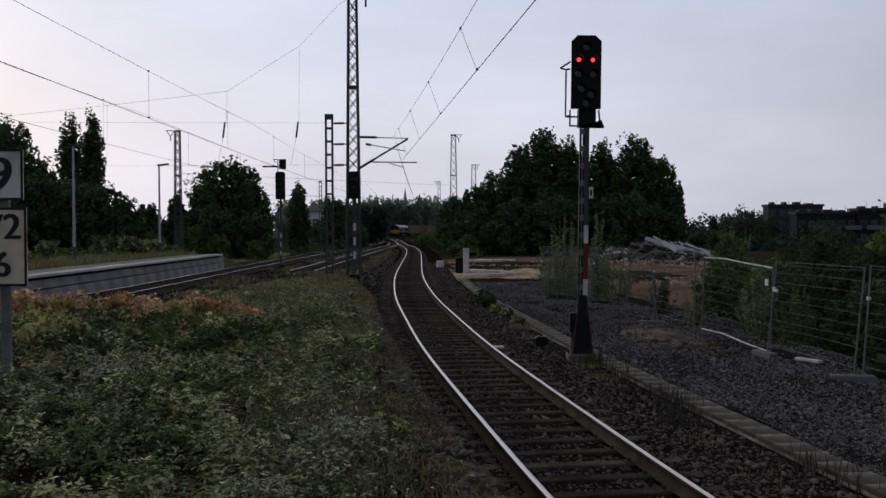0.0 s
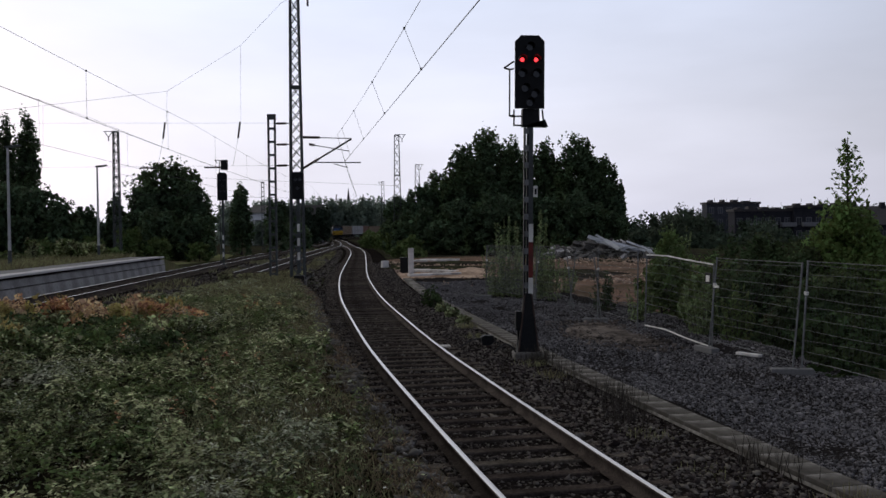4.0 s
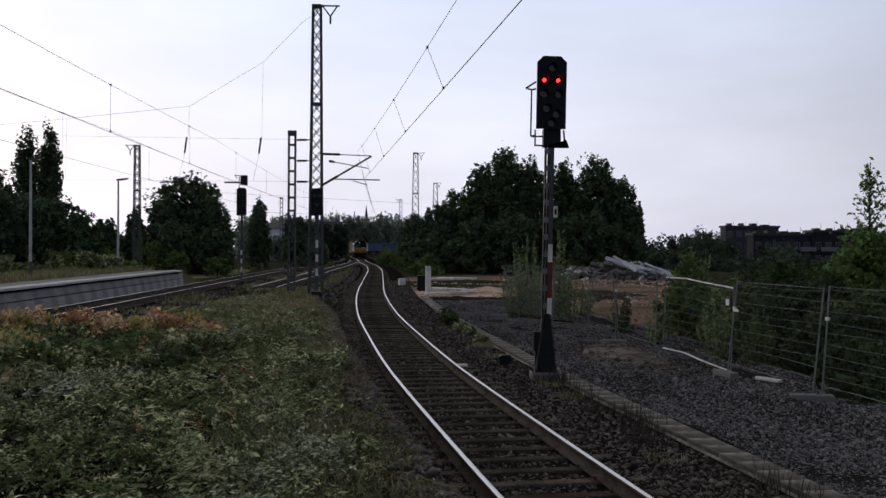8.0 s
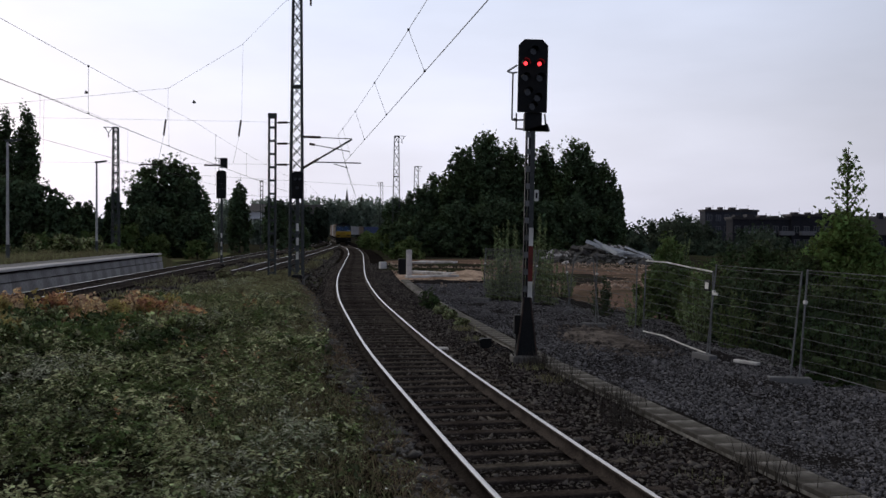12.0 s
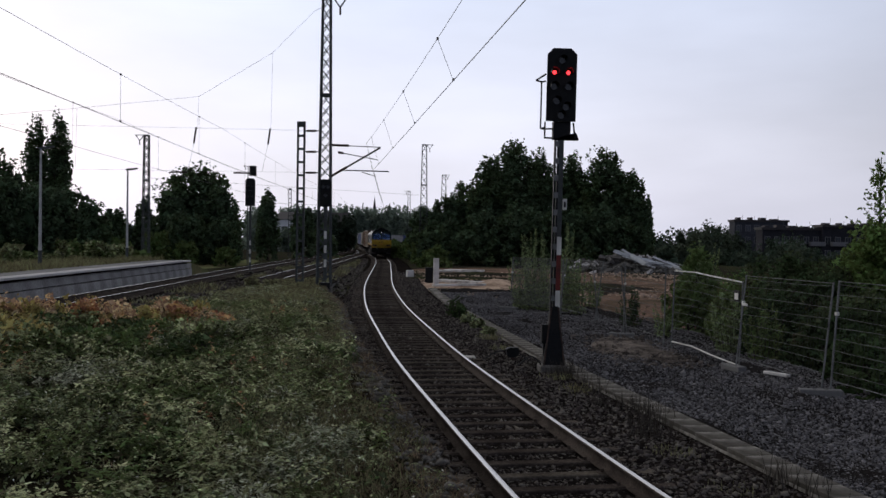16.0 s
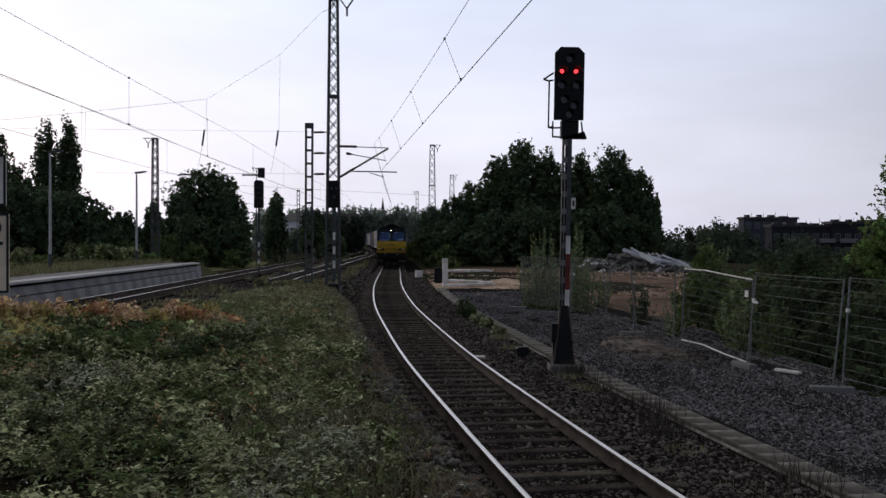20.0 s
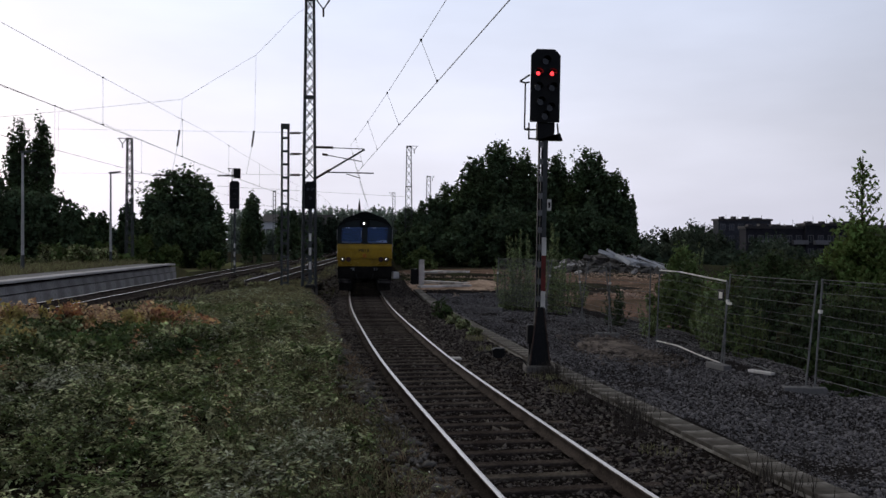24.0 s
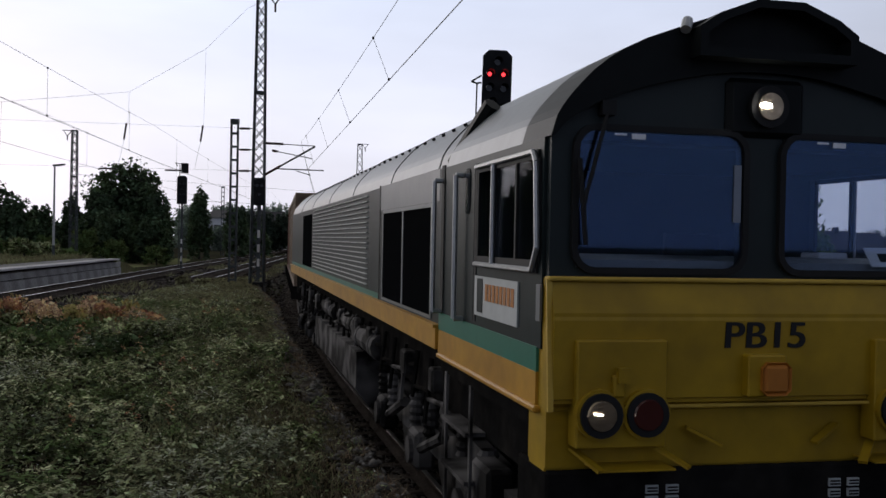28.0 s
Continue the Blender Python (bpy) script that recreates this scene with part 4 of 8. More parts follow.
        prism(bm, [(-1.2, 0.16), (-1.2, 0.72), (-0.5, 0.72), (-0.62, 0.16)] if s < 0 else [(0.62, 0.16), (0.5, 0.72), (1.2, 0.72), (1.2, 0.16)], 0.12, 0.16, "y")
        part("rail_guard", bm, T["frame"], L)
    bm = bmesh.new()
    rod(bm, (0, 0, 1.0), (0, -0.38, 1.0), 0.06, 8)
    box(bm, -0.08, 0.08, -0.42, -0.3, 0.72, 1.06, 0.02)
    rod(bm, (-0.14, -0.36, 0.86), (0.14, -0.36, 0.86), 0.03, 6)
    part("coupling", bm, T["frame"], L, "screw coupling on a hook")
    # side details, both sides
    for s in (-1, 1):
        def X(a, b):
            return (s * a, s * b) if s > 0 else (-b, -a)
        x0, x1 = X(1.265, 1.285)
        bm = bmesh.new()
        bars = []
        for ya, yb, za, zb in ((0.15, 1.46, 2.36, 2.43), (0.15, 1.46, 2.99, 3.04), (0.12, 0.16, 2.43, 2.99), (0.55, 0.58, 2.43, 2.99), (1.01, 1.04, 2.43, 2.99), (1.43, 1.46, 2.43, 2.99)):
            if za > 2.4 and ya > 0.2 and yb < 1.42:
                bars.append((ya, yb, za, zb))
            else:
                box(bm, x0, x1, ya, yb, za, zb)
        win = part("cab_side_window", bm, T["rubber"], L)
        for ya, yb, za, zb in bars:
            part("window_bar", boxed(x0, x1, ya, yb, za, zb), T["rubber"], win)
        x2, x3 = X(1.270, 1.276)
        for ya, yb in ((0.16, 0.55), (0.58, 1.01), (1.04, 1.43)):
            part("pane", boxed(x2, x3, ya, yb, 2.43, 2.99), T["cabglass"], win).visible_shadow = False
        bm = bmesh.new()
        xm = s * 1.297
        for p_, q_ in (((xm, 0.2, 3.03), (xm, 1.46, 3.03)), ((xm, 0.2, 2.375), (xm, 1.46, 2.375)), ((xm, 1.025, 2.375), (xm, 1.025, 3.03)), ((xm, 0.2, 2.375), (xm, 0.11, 2.5)), ((xm, 0.11, 2.5), (xm, 0.15, 2.97)), ((xm, 0.15, 2.97), (xm, 0.2, 3.03))):
            rod(bm, p_, q_, 0.016, 6)
        part("window_frame", bm, T["steel"], win, "bright metal window frame")
        x2, x3 = X(1.27, 1.279)
        bm = boxed(x2, x3, 1.56, 2.42, 1.99, 3.06)
        door = part("cab_door", bm, T["grey"], L)
        x4, x5 = X(1.28, 1.286)
        part("door_window", window_pane(rounded(1.66, 1.80, 2.72, 3.04, 0.05), x4, x5 - x4, "x"), T["sideglass"], door)
        for y in (1.87, 2.60):
            bm = bmesh.new()
            rod(bm, (s * 1.34, y, 1.97), (s * 1.34, y, 3.0), 0.02, 6)
            rod(bm, (s * 1.27, y, 3.0), (s * 1.34, y, 3.0), 0.02, 6)
            rod(bm, (s * 1.27, y, 1.97), (s * 1.34, y, 1.97), 0.02, 6)
            part("handrail", bm, T["steel"], L, "bright vertical handrail")
        bm = bmesh.new()
        rod(bm, (s * 1.20, 2.5, 3.12), (s * 1.0, 2.15, 3.56), 0.07, 8)
        part("exhaust_duct", bm, T["visor"], roof)
        x2, x3 = X(1.266, 1.276)
        bm = bmesh.new()
        box(bm, x2, x3, 3.0, 4.30, 1.905, 2.805)
        box(bm, x2, x3, 4.36, 5.52, 1.905, 2.805)
        part("intake_grille", bm, T["mesh"], L, "black intake mesh panels")
        part("upper_side", boxed(*X(1.266, 1.272), 2.72, 5.77, 2.845, 3.11), T["roof"], L, "pale grey upper body side")
        part("green_stripe", boxed(*X(1.266, 1.274), 5.84, 20.1, 1.862, 1.925), T["teal"], L)
        bm = bmesh.new()
        for ya, yb, za, zb in ((2.95, 3.0, 1.88, 2.84), (4.30, 4.36, 1.905, 2.805), (5.52, 5.57, 1.88, 2.84), (3.0, 5.52, 2.805, 2.84), (3.0, 5.52, 1.88, 1.905)):
            box(bm, *X(1.27, 1.282), ya, yb, za, zb)
        part("grille_frame", bm, T["roof"], L, "pale frame round the intake grilles")
        x2, x3 = X(1.266, 1.270)
        part("louvre_recess", boxed(x2, x3, 6.66, 14.1, 1.93, 3.07), T["louvre"], L, "grey-green louvre panel")
        part("side_seam", boxed(*X(1.268, 1.276), 5.78, 5.83, 1.86, 3.12), T["rubber"], L, "dark joint in the body side")
        for k in range(18):
            z = 1.985 + 0.062 * k
            bm = bmesh.new()
            bar(bm, (s * 1.285, 6.7, z), (s * 1.285, 14.05, z), 0.026, 0.011)
            part("louvre_slat", bm, T["slat"], L)
        part("rear_grille", boxed(*X(1.266, 1.274), 14.5, 16.75, 1.94, 3.0), T["mesh"], L)
        # maker's board, drawn as plain shapes
        x2, x3 = X(1.27, 1.282)
        board = part("logo_board", boxed(x2, x3, 0.5, 1.5, 2.03, 2.295), T["slat"], L, "white board with a plain orange emblem")
        x4, x5 = X(1.283, 1.286)
        for k in range(8):
            part("emblem_bar", boxed(x4, x5, 0.56 + 0.085 * k, 0.62 + 0.085 * k, 2.14, 2.25), T["socket"], board)
        part("emblem_block", boxed(x4, x5, 1.28, 1.42, 2.055, 2.28), T["grey"], board)
        part("data_plate", boxed(x2, x3, 0.08, 0.15, 2.10, 2.30), T["roof"], L)
        part("door_gap", boxed(*X(1.268, 1.277), 2.52, 2.62, 1.98, 3.12), T["rubber"], L, "dark joint behind the cab")
        part("door_gap", boxed(*X(1.268, 1.277), 1.50, 1.56, 1.98, 3.06), T["rubber"], L, "dark door joint")
        # steps under the cab door
        bm = bmesh.new()
        for y in (1.62, 2.38):
            bar(bm, (s * 1.26, y, 1.52), (s * 1.26, y, 0.45), 0.02, 0.05)
        for z in (0.48, 0.82, 1.16):
            box(bm, *X(1.08, 1.30), 1.62, 2.38, z, z + 0.03)
        part("cab_steps", bm, T["bogie"], L, "steel steps to the cab door")
        # under-floor equipment between the bogies
        bm = bmesh.new()
        prism(bm, [(x * s, z) for x, z in ((0.4, 0.36), (1.1, 0.36), (1.28, 0.6), (1.28, 1.08), (0.4, 1.12))], 7.5, 13.2, "y")
        part("fuel_tank", bm, T["bogie"], L, "grey dusty fuel tank")
        for y, z, r, ln in ((6.4, 1.25, 0.17, 1.5), (8.4, 1.32, 0.14, 1.8), (11.0, 1.32, 0.14, 1.8)):
            bm = bmesh.new()
            rod(bm, (s * 1.1, y, z), (s * 1.1, y + ln, z), r, 12)
            for u in (0.2, ln - 0.2):
                rod(bm, (s * 1.1, y + u, z), (s * 1.1, y + u + 0.05, z), r + 0.012, 12)
            part("air_reservoir", bm, T["bogie"], L, "grey cylindrical air tank")
        for k in range(26):
            y = 2.7 + 0.62 * k
            z = 1.45 - 0.25 * rng.uniform()
            key = "bogie" if k % 3 == 0 else "frame"
            part("pipe", rods([((s * 1.18, y, 1.5), (s * 1.22, y + rng.normal(0, 0.15), z - 0.3))], 0.022, 5), T[key], L)
            part("pipe", rods([((s * 1.2, y, z), (s * 1.2, y + 0.7, z - 0.06))], 0.02, 5), T[key], L)
        for k in range(9):  # valves and boxes hung below the sole bar
            y = 2.9 + 1.75 * k + rng.normal(0, 0.2)
            h = rng.uniform(0.12, 0.3)
            part("valve_box", boxed(s * 1.16 - 0.09, s * 1.16 + 0.09, y, y + rng.uniform(0.15, 0.4), 1.42 - h, 1.46, 0.02), T["bogie"], L)
    # bogies
    for yb in (4.2, 16.4):
        bog = part("bogie", boxed(-0.5, 0.5, yb - 2.2, yb + 2.2, 0.55, 0.9, 0.03), T["frame"], L)
        for k in (-2.0, 0.0, 2.0):
            wheelset("wheelset", yb + k, 0.53, bog)
        for s in (-1, 1):
            bm = bmesh.new()
            prism(bm, [(yb - 2.75, 0.62), (yb - 2.75, 0.92), (yb - 1.6, 0.98), (yb - 0.8, 0.80), (yb + 0.8, 0.80), (yb + 1.6, 0.98), (yb + 2.75, 0.92), (yb + 2.75, 0.62), (yb + 1.4, 0.55), (yb - 1.4, 0.55)], s * 0.98 - 0.06, s * 0.98 + 0.06)
            part("side_frame", bm, T["bogie"], bog, "dusty bogie side frame")
            for k in (-2.0, 0.0, 2.0):
                bm = bmesh.new()
                box(bm, s * 1.08 - 0.1, s * 1.08 + 0.1, yb + k - 0.2, yb + k + 0.2, 0.36, 0.72, 0.04)
                rod(bm, (s * 1.1, yb + k, 0.53), (s * 1.22, yb + k, 0.53), 0.13, 12)
                part("axle_box", bm, T["bogie"], bog)
                for d in (-0.34, 0.34):
                    part("spring", coil(s * 1.06, yb + k + d, 0.64, 1.02, 0.085), T["bogie"], bog)
            for u in (-1.3, 0.5):
                part("damper", rods([((s * 1.16, yb + u, 0.9), (s * 1.16, yb + u + 0.9, 0.62))], 0.05, 8), T["bogie"], bog)
            part("sand_pipe_box", boxed(s * 1.12 - 0.1, s * 1.12 + 0.1, yb - 2.9, yb - 2.45, 0.5, 1.0, 0.03), T["bogie"], bog)
    bm = bmesh.new()
    prism(bm, [(0.05, 0.5), (0.05, 0.98), (0.9, 0.98), (0.9, 0.7), (0.6, 0.5)], -1.22, -0.62)
    part("sand_box", bm, T["bogie"], L, "grey sand box behind the buffer beam")
    bm = bmesh.new()
    prism(bm, [(0.05, 0.5), (0.05, 0.98), (0.9, 0.98), (0.9, 0.7), (0.6, 0.5)], 0.62, 1.22)
    part("sand_box", bm, T["bogie"], L, "grey sand box behind the buffer beam")
    return L


def build_wagon():
    """Flat container wagon, front buffer end at y = 0, 19.7 m long."""
    w = thing("container_wagon", "low dark steel container wagon on two bogies", "wagon", group="wagons of the freight train")
    bm = bmesh.new()
    for s in (-1, 1):
        box(bm, s * 1.0 - 0.12, s * 1.0 + 0.12, 0.6, 19.1, 0.82, 1.15)
    for y in np.arange(1.0, 19.2, 2.2):
        box(bm, -1.3, 1.3, y - 0.08, y + 0.08, 0.9, 1.14)
    box(bm, -1.3, 1.3, 0.55, 0.75, 0.85, 1.2)
    box(bm, -1.3, 1.3, 18.95, 19.15, 0.85, 1.2)
    part("frame", bm, T["frame"], w)
    for y, d in ((0.55, -1), (19.15, 1)):
        for s in (-1, 1):
            bm = bmesh.new()
            rod(bm, (s * 0.875, y, 1.03), (s * 0.875, y + d * 0.5, 1.03), 0.1, 10)
            rod(bm, (s * 0.875, y + d * 0.5, 1.03), (s * 0.875, y + d * 0.56, 1.03), 0.23, 14)
            part("buffer", bm, T["frame"], w)
    for yb in (2.8, 16.9):
        bm = bmesh.new()
        for s in (-1, 1):
            prism(bm, [(yb - 1.2, 0.42), (yb - 1.2, 0.6), (yb - 0.5, 0.72), (yb + 0.5, 0.72), (yb + 1.2, 0.6), (yb + 1.2, 0.42), (yb + 0.4, 0.32), (yb - 0.4, 0.32)], s * 1.0 - 0.05, s * 1.0 + 0.05)
        box(bm, -1.0, 1.0, yb - 0.2, yb + 0.2, 0.5, 0.82)
        bog = part("bogie", bm, T["bogie"], w)
        for k in (-0.9, 0.9):
            wheelset("wheelset", yb + k, 0.46, bog)
    return w


def build_container(length, key, label):
    """Shipping container standing at y = 0 on z = 1.16."""
    c = thing("container", label, "container", group="containers on the train")
    z0, z1, h = 1.16, 3.75, 1.22
    bm = bmesh.new()
    n = int(length / 0.28)
    for s in (-1, 1):
        pts = []
        for i in range(n):
            y = 0.15 + (length - 0.3) * i / n
            w = (length - 0.3) / n
            pts += [(y, 0.0), (y + w * 0.3, 0.0), (y + w * 0.5, 0.04), (y + w * 0.8, 0.04)]
        pts.append((length - 0.15, 0.0))
        lo = [bm.verts.new((s * (h - 0.02 - d), y, z0 + 0.12)) for y, d in pts]
        hi = [bm.verts.new((s * (h - 0.02 - d), y, z1 - 0.1)) for y, d in pts]
        for i in range(len(pts) - 1):
            bm.faces.new((lo[i], lo[i + 1], hi[i + 1], hi[i]) if s > 0 else (lo[i], hi[i], hi[i + 1], lo[i + 1]))
    box(bm, -h + 0.06, h - 0.06, 0.06, length - 0.06, z1 - 0.06, z1 - 0.02)
    box(bm, -h + 0.05, h - 0.05, 0.05, 0.1, z0 + 0.1, z1 - 0.08)
    box(bm, -h + 0.05, h - 0.05, length - 0.1, length - 0.05, z0 + 0.1, z1 - 0.08)
    part("wall", bm, CONTAINERS[key], c, "corrugated steel walls and roof")
    bm = bmesh.new()
    for s in (-1, 1):
        for y in (0.0, length - 0.16):
            box(bm, s * h - 0.08, s * h + 0.0 if s > 0 else s * h + 0.08, y, y + 0.16, z0, z1) if s > 0 else box(bm, -h, -h + 0.08, y, y + 0.16, z0, z1)
        for z in (z0, z1 - 0.12):
            box(bm, (h - 0.07) if s > 0 else -h, h if s > 0 else -h + 0.07, 0.16, length - 0.16, z, z + 0.12)
    for y in (0.0, length - 0.12):
        for z in (z0, z1 - 0.12):
            box(bm, -h + 0.08, h - 0.08, y, y + 0.12, z, z + 0.12)
    part("frame", bm, CONTAINERS[key], c, "corner posts and rails")
    bm = bmesh.new()
    for x in (-0.7, -0.25, 0.25, 0.7):
        rod(bm, (x, -0.02, z0 + 0.15), (x, -0.02, z1 - 0.15), 0.025, 6)
    part("locking_bar", bm, T["steel"], c, "door locking bars")
    return c


loco = build_loco()
TRAIN = [(loco, 0.0, 4.2, 16.4)]
_wagon = build_wagon()
_kinds = [("tan", "tan corrugated shipping container on a wagon"), ("grey", "pale grey shipping container on a wagon"), ("blue", "blue corrugated shipping container on a wagon"), ("brown", "brown corrugated shipping container on a wagon")]
_forty = [build_container(12.19, k, lab) for k, lab in _kinds]
_twenty = [build_container(6.06, k, lab) for k, lab in _kinds]
_used = set()


def spare(ob):
    """The thing itself the first time, copies after that."""
    if ob.name in _used:
        return copy_thing(ob, Matrix())
    _used.add(ob.name)
    return ob


_loads = [(0, 3), (0, 0), (1, 3), (0, 1), (2, 2), (2, 1), (1, 0), (2, 2), (3, 1), (1, 2)]
for _i, (_a, _b) in enumerate(_loads):
    _start = 21.2 + 19.8 * _i
    TRAIN.append((spare(_wagon), _start, 2.8, 16.9))
    TRAIN.append((spare(_forty[_a]), _start + 0.65, 2.15, 16.25))
    TRAIN.append((spare(_twenty[_b]), _start + 12.95, -10.15, 3.95))

# arc length along the main track from the spot where the nose stands at the end
_ty = np.arange(-20, 640, 0.25)
_tx = MAIN(_ty)
_ts = np.concatenate([[0], np.cumsum(np.hypot(np.diff(_tx), np.diff(_ty)))])
_ts -= np.interp(5.5, _ty, _ts)


def on_track(s):
    y = np.interp(s, _ts, _ty)
    return Vector((float(np.interp(y, _ty, _tx)), float(y), 0.0))


# seconds and metres from the nose's last spot
RUN = [(0.0, 286.0), (8.0, 204.5), (14.0, 143.0), (20.0, 81.9), (25.0, 30.7), (26.0, 20.6), (27.0, 10.5), (27.5, 5.2), (28.0, -0.2)]


def run_at(t):
    return float(np.interp(t, [a for a, _ in RUN], [b for _, b in RUN]))


def motions():
    for ob, start, b1, b2 in TRAIN:
        rows = []
        for k in range(0, 57):
            t = k * 0.5
            s = run_at(t) + start
            p, q = on_track(s + b1), on_track(s + b2)
            d = (q - p).normalized()
            rows.append((t, Matrix.Translation(p - d * b1) @ Matrix.Rotation(math.atan2(-d.x, d.y), 4, "Z")))
        walk(ob, rows)
    for bird, rows in BIRDS:
        walk(bird, rows)


# ---- railway fixtures ----
def lattice_mast(name, x, y, z0, z1, w0, w1, label, panel=1.0, bracket=0, near=False):
    m = thing(name, label, "catenary mast", Matrix.Translation((x, y, z0)), group="catenary masts")
    h = z1 - z0
    part("base", boxed(-w0 * 0.62, w0 * 0.62, -w0 * 0.62, w0 * 0.62, -0.4, -0.05, 0.03), M["concrete"], m, "concrete foundation block")

    def corner(sx, sy, z):
        w = (w0 + (w1 - w0) * z / h) / 2
        return Vector((sx * w, sy * w, z))
    for sx in (-1, 1):
        for sy in (-1, 1):
            bm = bmesh.new()
            bar(bm, corner(sx, sy, 0), corner(sx, sy, h), 0.07, 0.07)
            part("leg", bm, M["mast"], m)
    n = max(3, int(h / panel))
    for a, b in (((-1, -1), (1, -1)), ((-1, 1), (1, 1)), ((-1, -1), (-1, 1)), ((1, -1), (1, 1))):
        bm = bmesh.new()
        for i in range(n):
            za, zb = h * i / n, h * (i + 1) / n
            bar(bm, corner(*a, za), corner(*b, zb), 0.035, 0.035)
            bar(bm, corner(*b, za), corner(*a, zb), 0.035, 0.035)
            if near:
                part("brace", bm, M["mast"], m)
                bm = bmesh.new()
        if near:
            bm.free()
        else:
            part("bracing", bm, M["mast"], m)["kind"] = "stuff"
    for z in (h * 0.66, h - 0.03):
        w = (w0 + (w1 - w0) * z / h) / 2 + 0.03
        part("collar", boxed(-w, w, -w, w, z - 0.06, z + 0.06), M["mast"], m)
    if bracket:
        bm = bmesh.new()
        s = bracket
        for p, q in (((0, 0, h), (s * 1.05, 0, h)), ((s * 0.25, 0, h), (s * 0.62, 0, h - 0.5)), ((s * 0.95, 0, h), (s * 0.62, 0, h - 0.5))):
            bar(bm, p, q, 0.06, 0.06)
        part("top_bracket", bm, M["mast"], m, "triangular steel bracket at the top")
        part("insulator", rods([((s * 0.62, 0, h - 0.5), (s * 0.62, 0, h - 0.85))], 0.05, 8), M["insulator"], m)
    return m


def ladder_mast(name, x, y, z0, z1, w, label):
    m = thing(name, label, "catenary mast", Matrix.Translation((x, y, z0)), group="catenary masts")
    h = z1 - z0
    part("base", boxed(-0.3, 0.3, -0.25, 0.25, -0.4, -0.05, 0.03), M["concrete"], m, "concrete foundation block")
    for s in (-1, 1):
        part("channel", boxed(s * w / 2 - 0.045, s * w / 2 + 0.045, -0.08, 0.08, 0, h), M["mast"], m)
    for z in np.arange(0.3, h, 0.62):
        part("batten", boxed(-w / 2 + 0.04, w / 2 - 0.04, -0.09, 0.09, z - 0.05, z + 0.05), M["mast"], m)
    part("cap", boxed(-w / 2 - 0.05, w / 2 + 0.05, -0.1, 0.1, h - 0.25, h), M["mast"], m)
    return m


def signal_head(m, z, w, h, lamps, lit):
    """Chamfered black plate with lamp hoods, facing the camera (towards smaller y)."""
    bm = bmesh.new()
    c = w * 0.2
    prism(bm, [(-w / 2, z), (-w / 2, z + h - c), (-w / 2 + c, z + h), (w / 2 - c, z + h), (w / 2, z + h - c), (w / 2, z)], -0.16, -0.12, "y")
    prism(bm, [(-w / 2 + 0.06, z + 0.03), (-w / 2 + 0.06, z + h - c), (w / 2 - 0.06, z + h - c), (w / 2 - 0.06, z + 0.03)], -0.12, 0.14, "y")
    head = part("signal_head", bm, M["dark"], m, "black signal head with chamfered top")
    for i, (x, dz) in enumerate(lamps):
        bm = bmesh.new()
        bmesh.ops.create_cone(bm, cap_ends=False, segments=14, radius1=0.085, radius2=0.085, depth=0.2, matrix=Matrix.Translation((x, -0.26, z + dz)) @ Matrix.Rotation(radians(90), 4, "X"))
        bmesh.ops.delete(bm, geom=[v for v in bm.verts if v.co.z < z + dz - 0.05 and v.co.y < -0.3], context="VERTS")
        part("lamp_hood", bm, M["dark"], head)
        bm = bmesh.new()
        disc(bm, x, -0.175, z + dz, 0.042 if i in lit else 0.075, 0.02, 16)
        part("lens", bm, M["red_lamp"] if i in lit else M["lamp_off"], head, "lit red lens" if i in lit else "dark unlit lens")
    return head


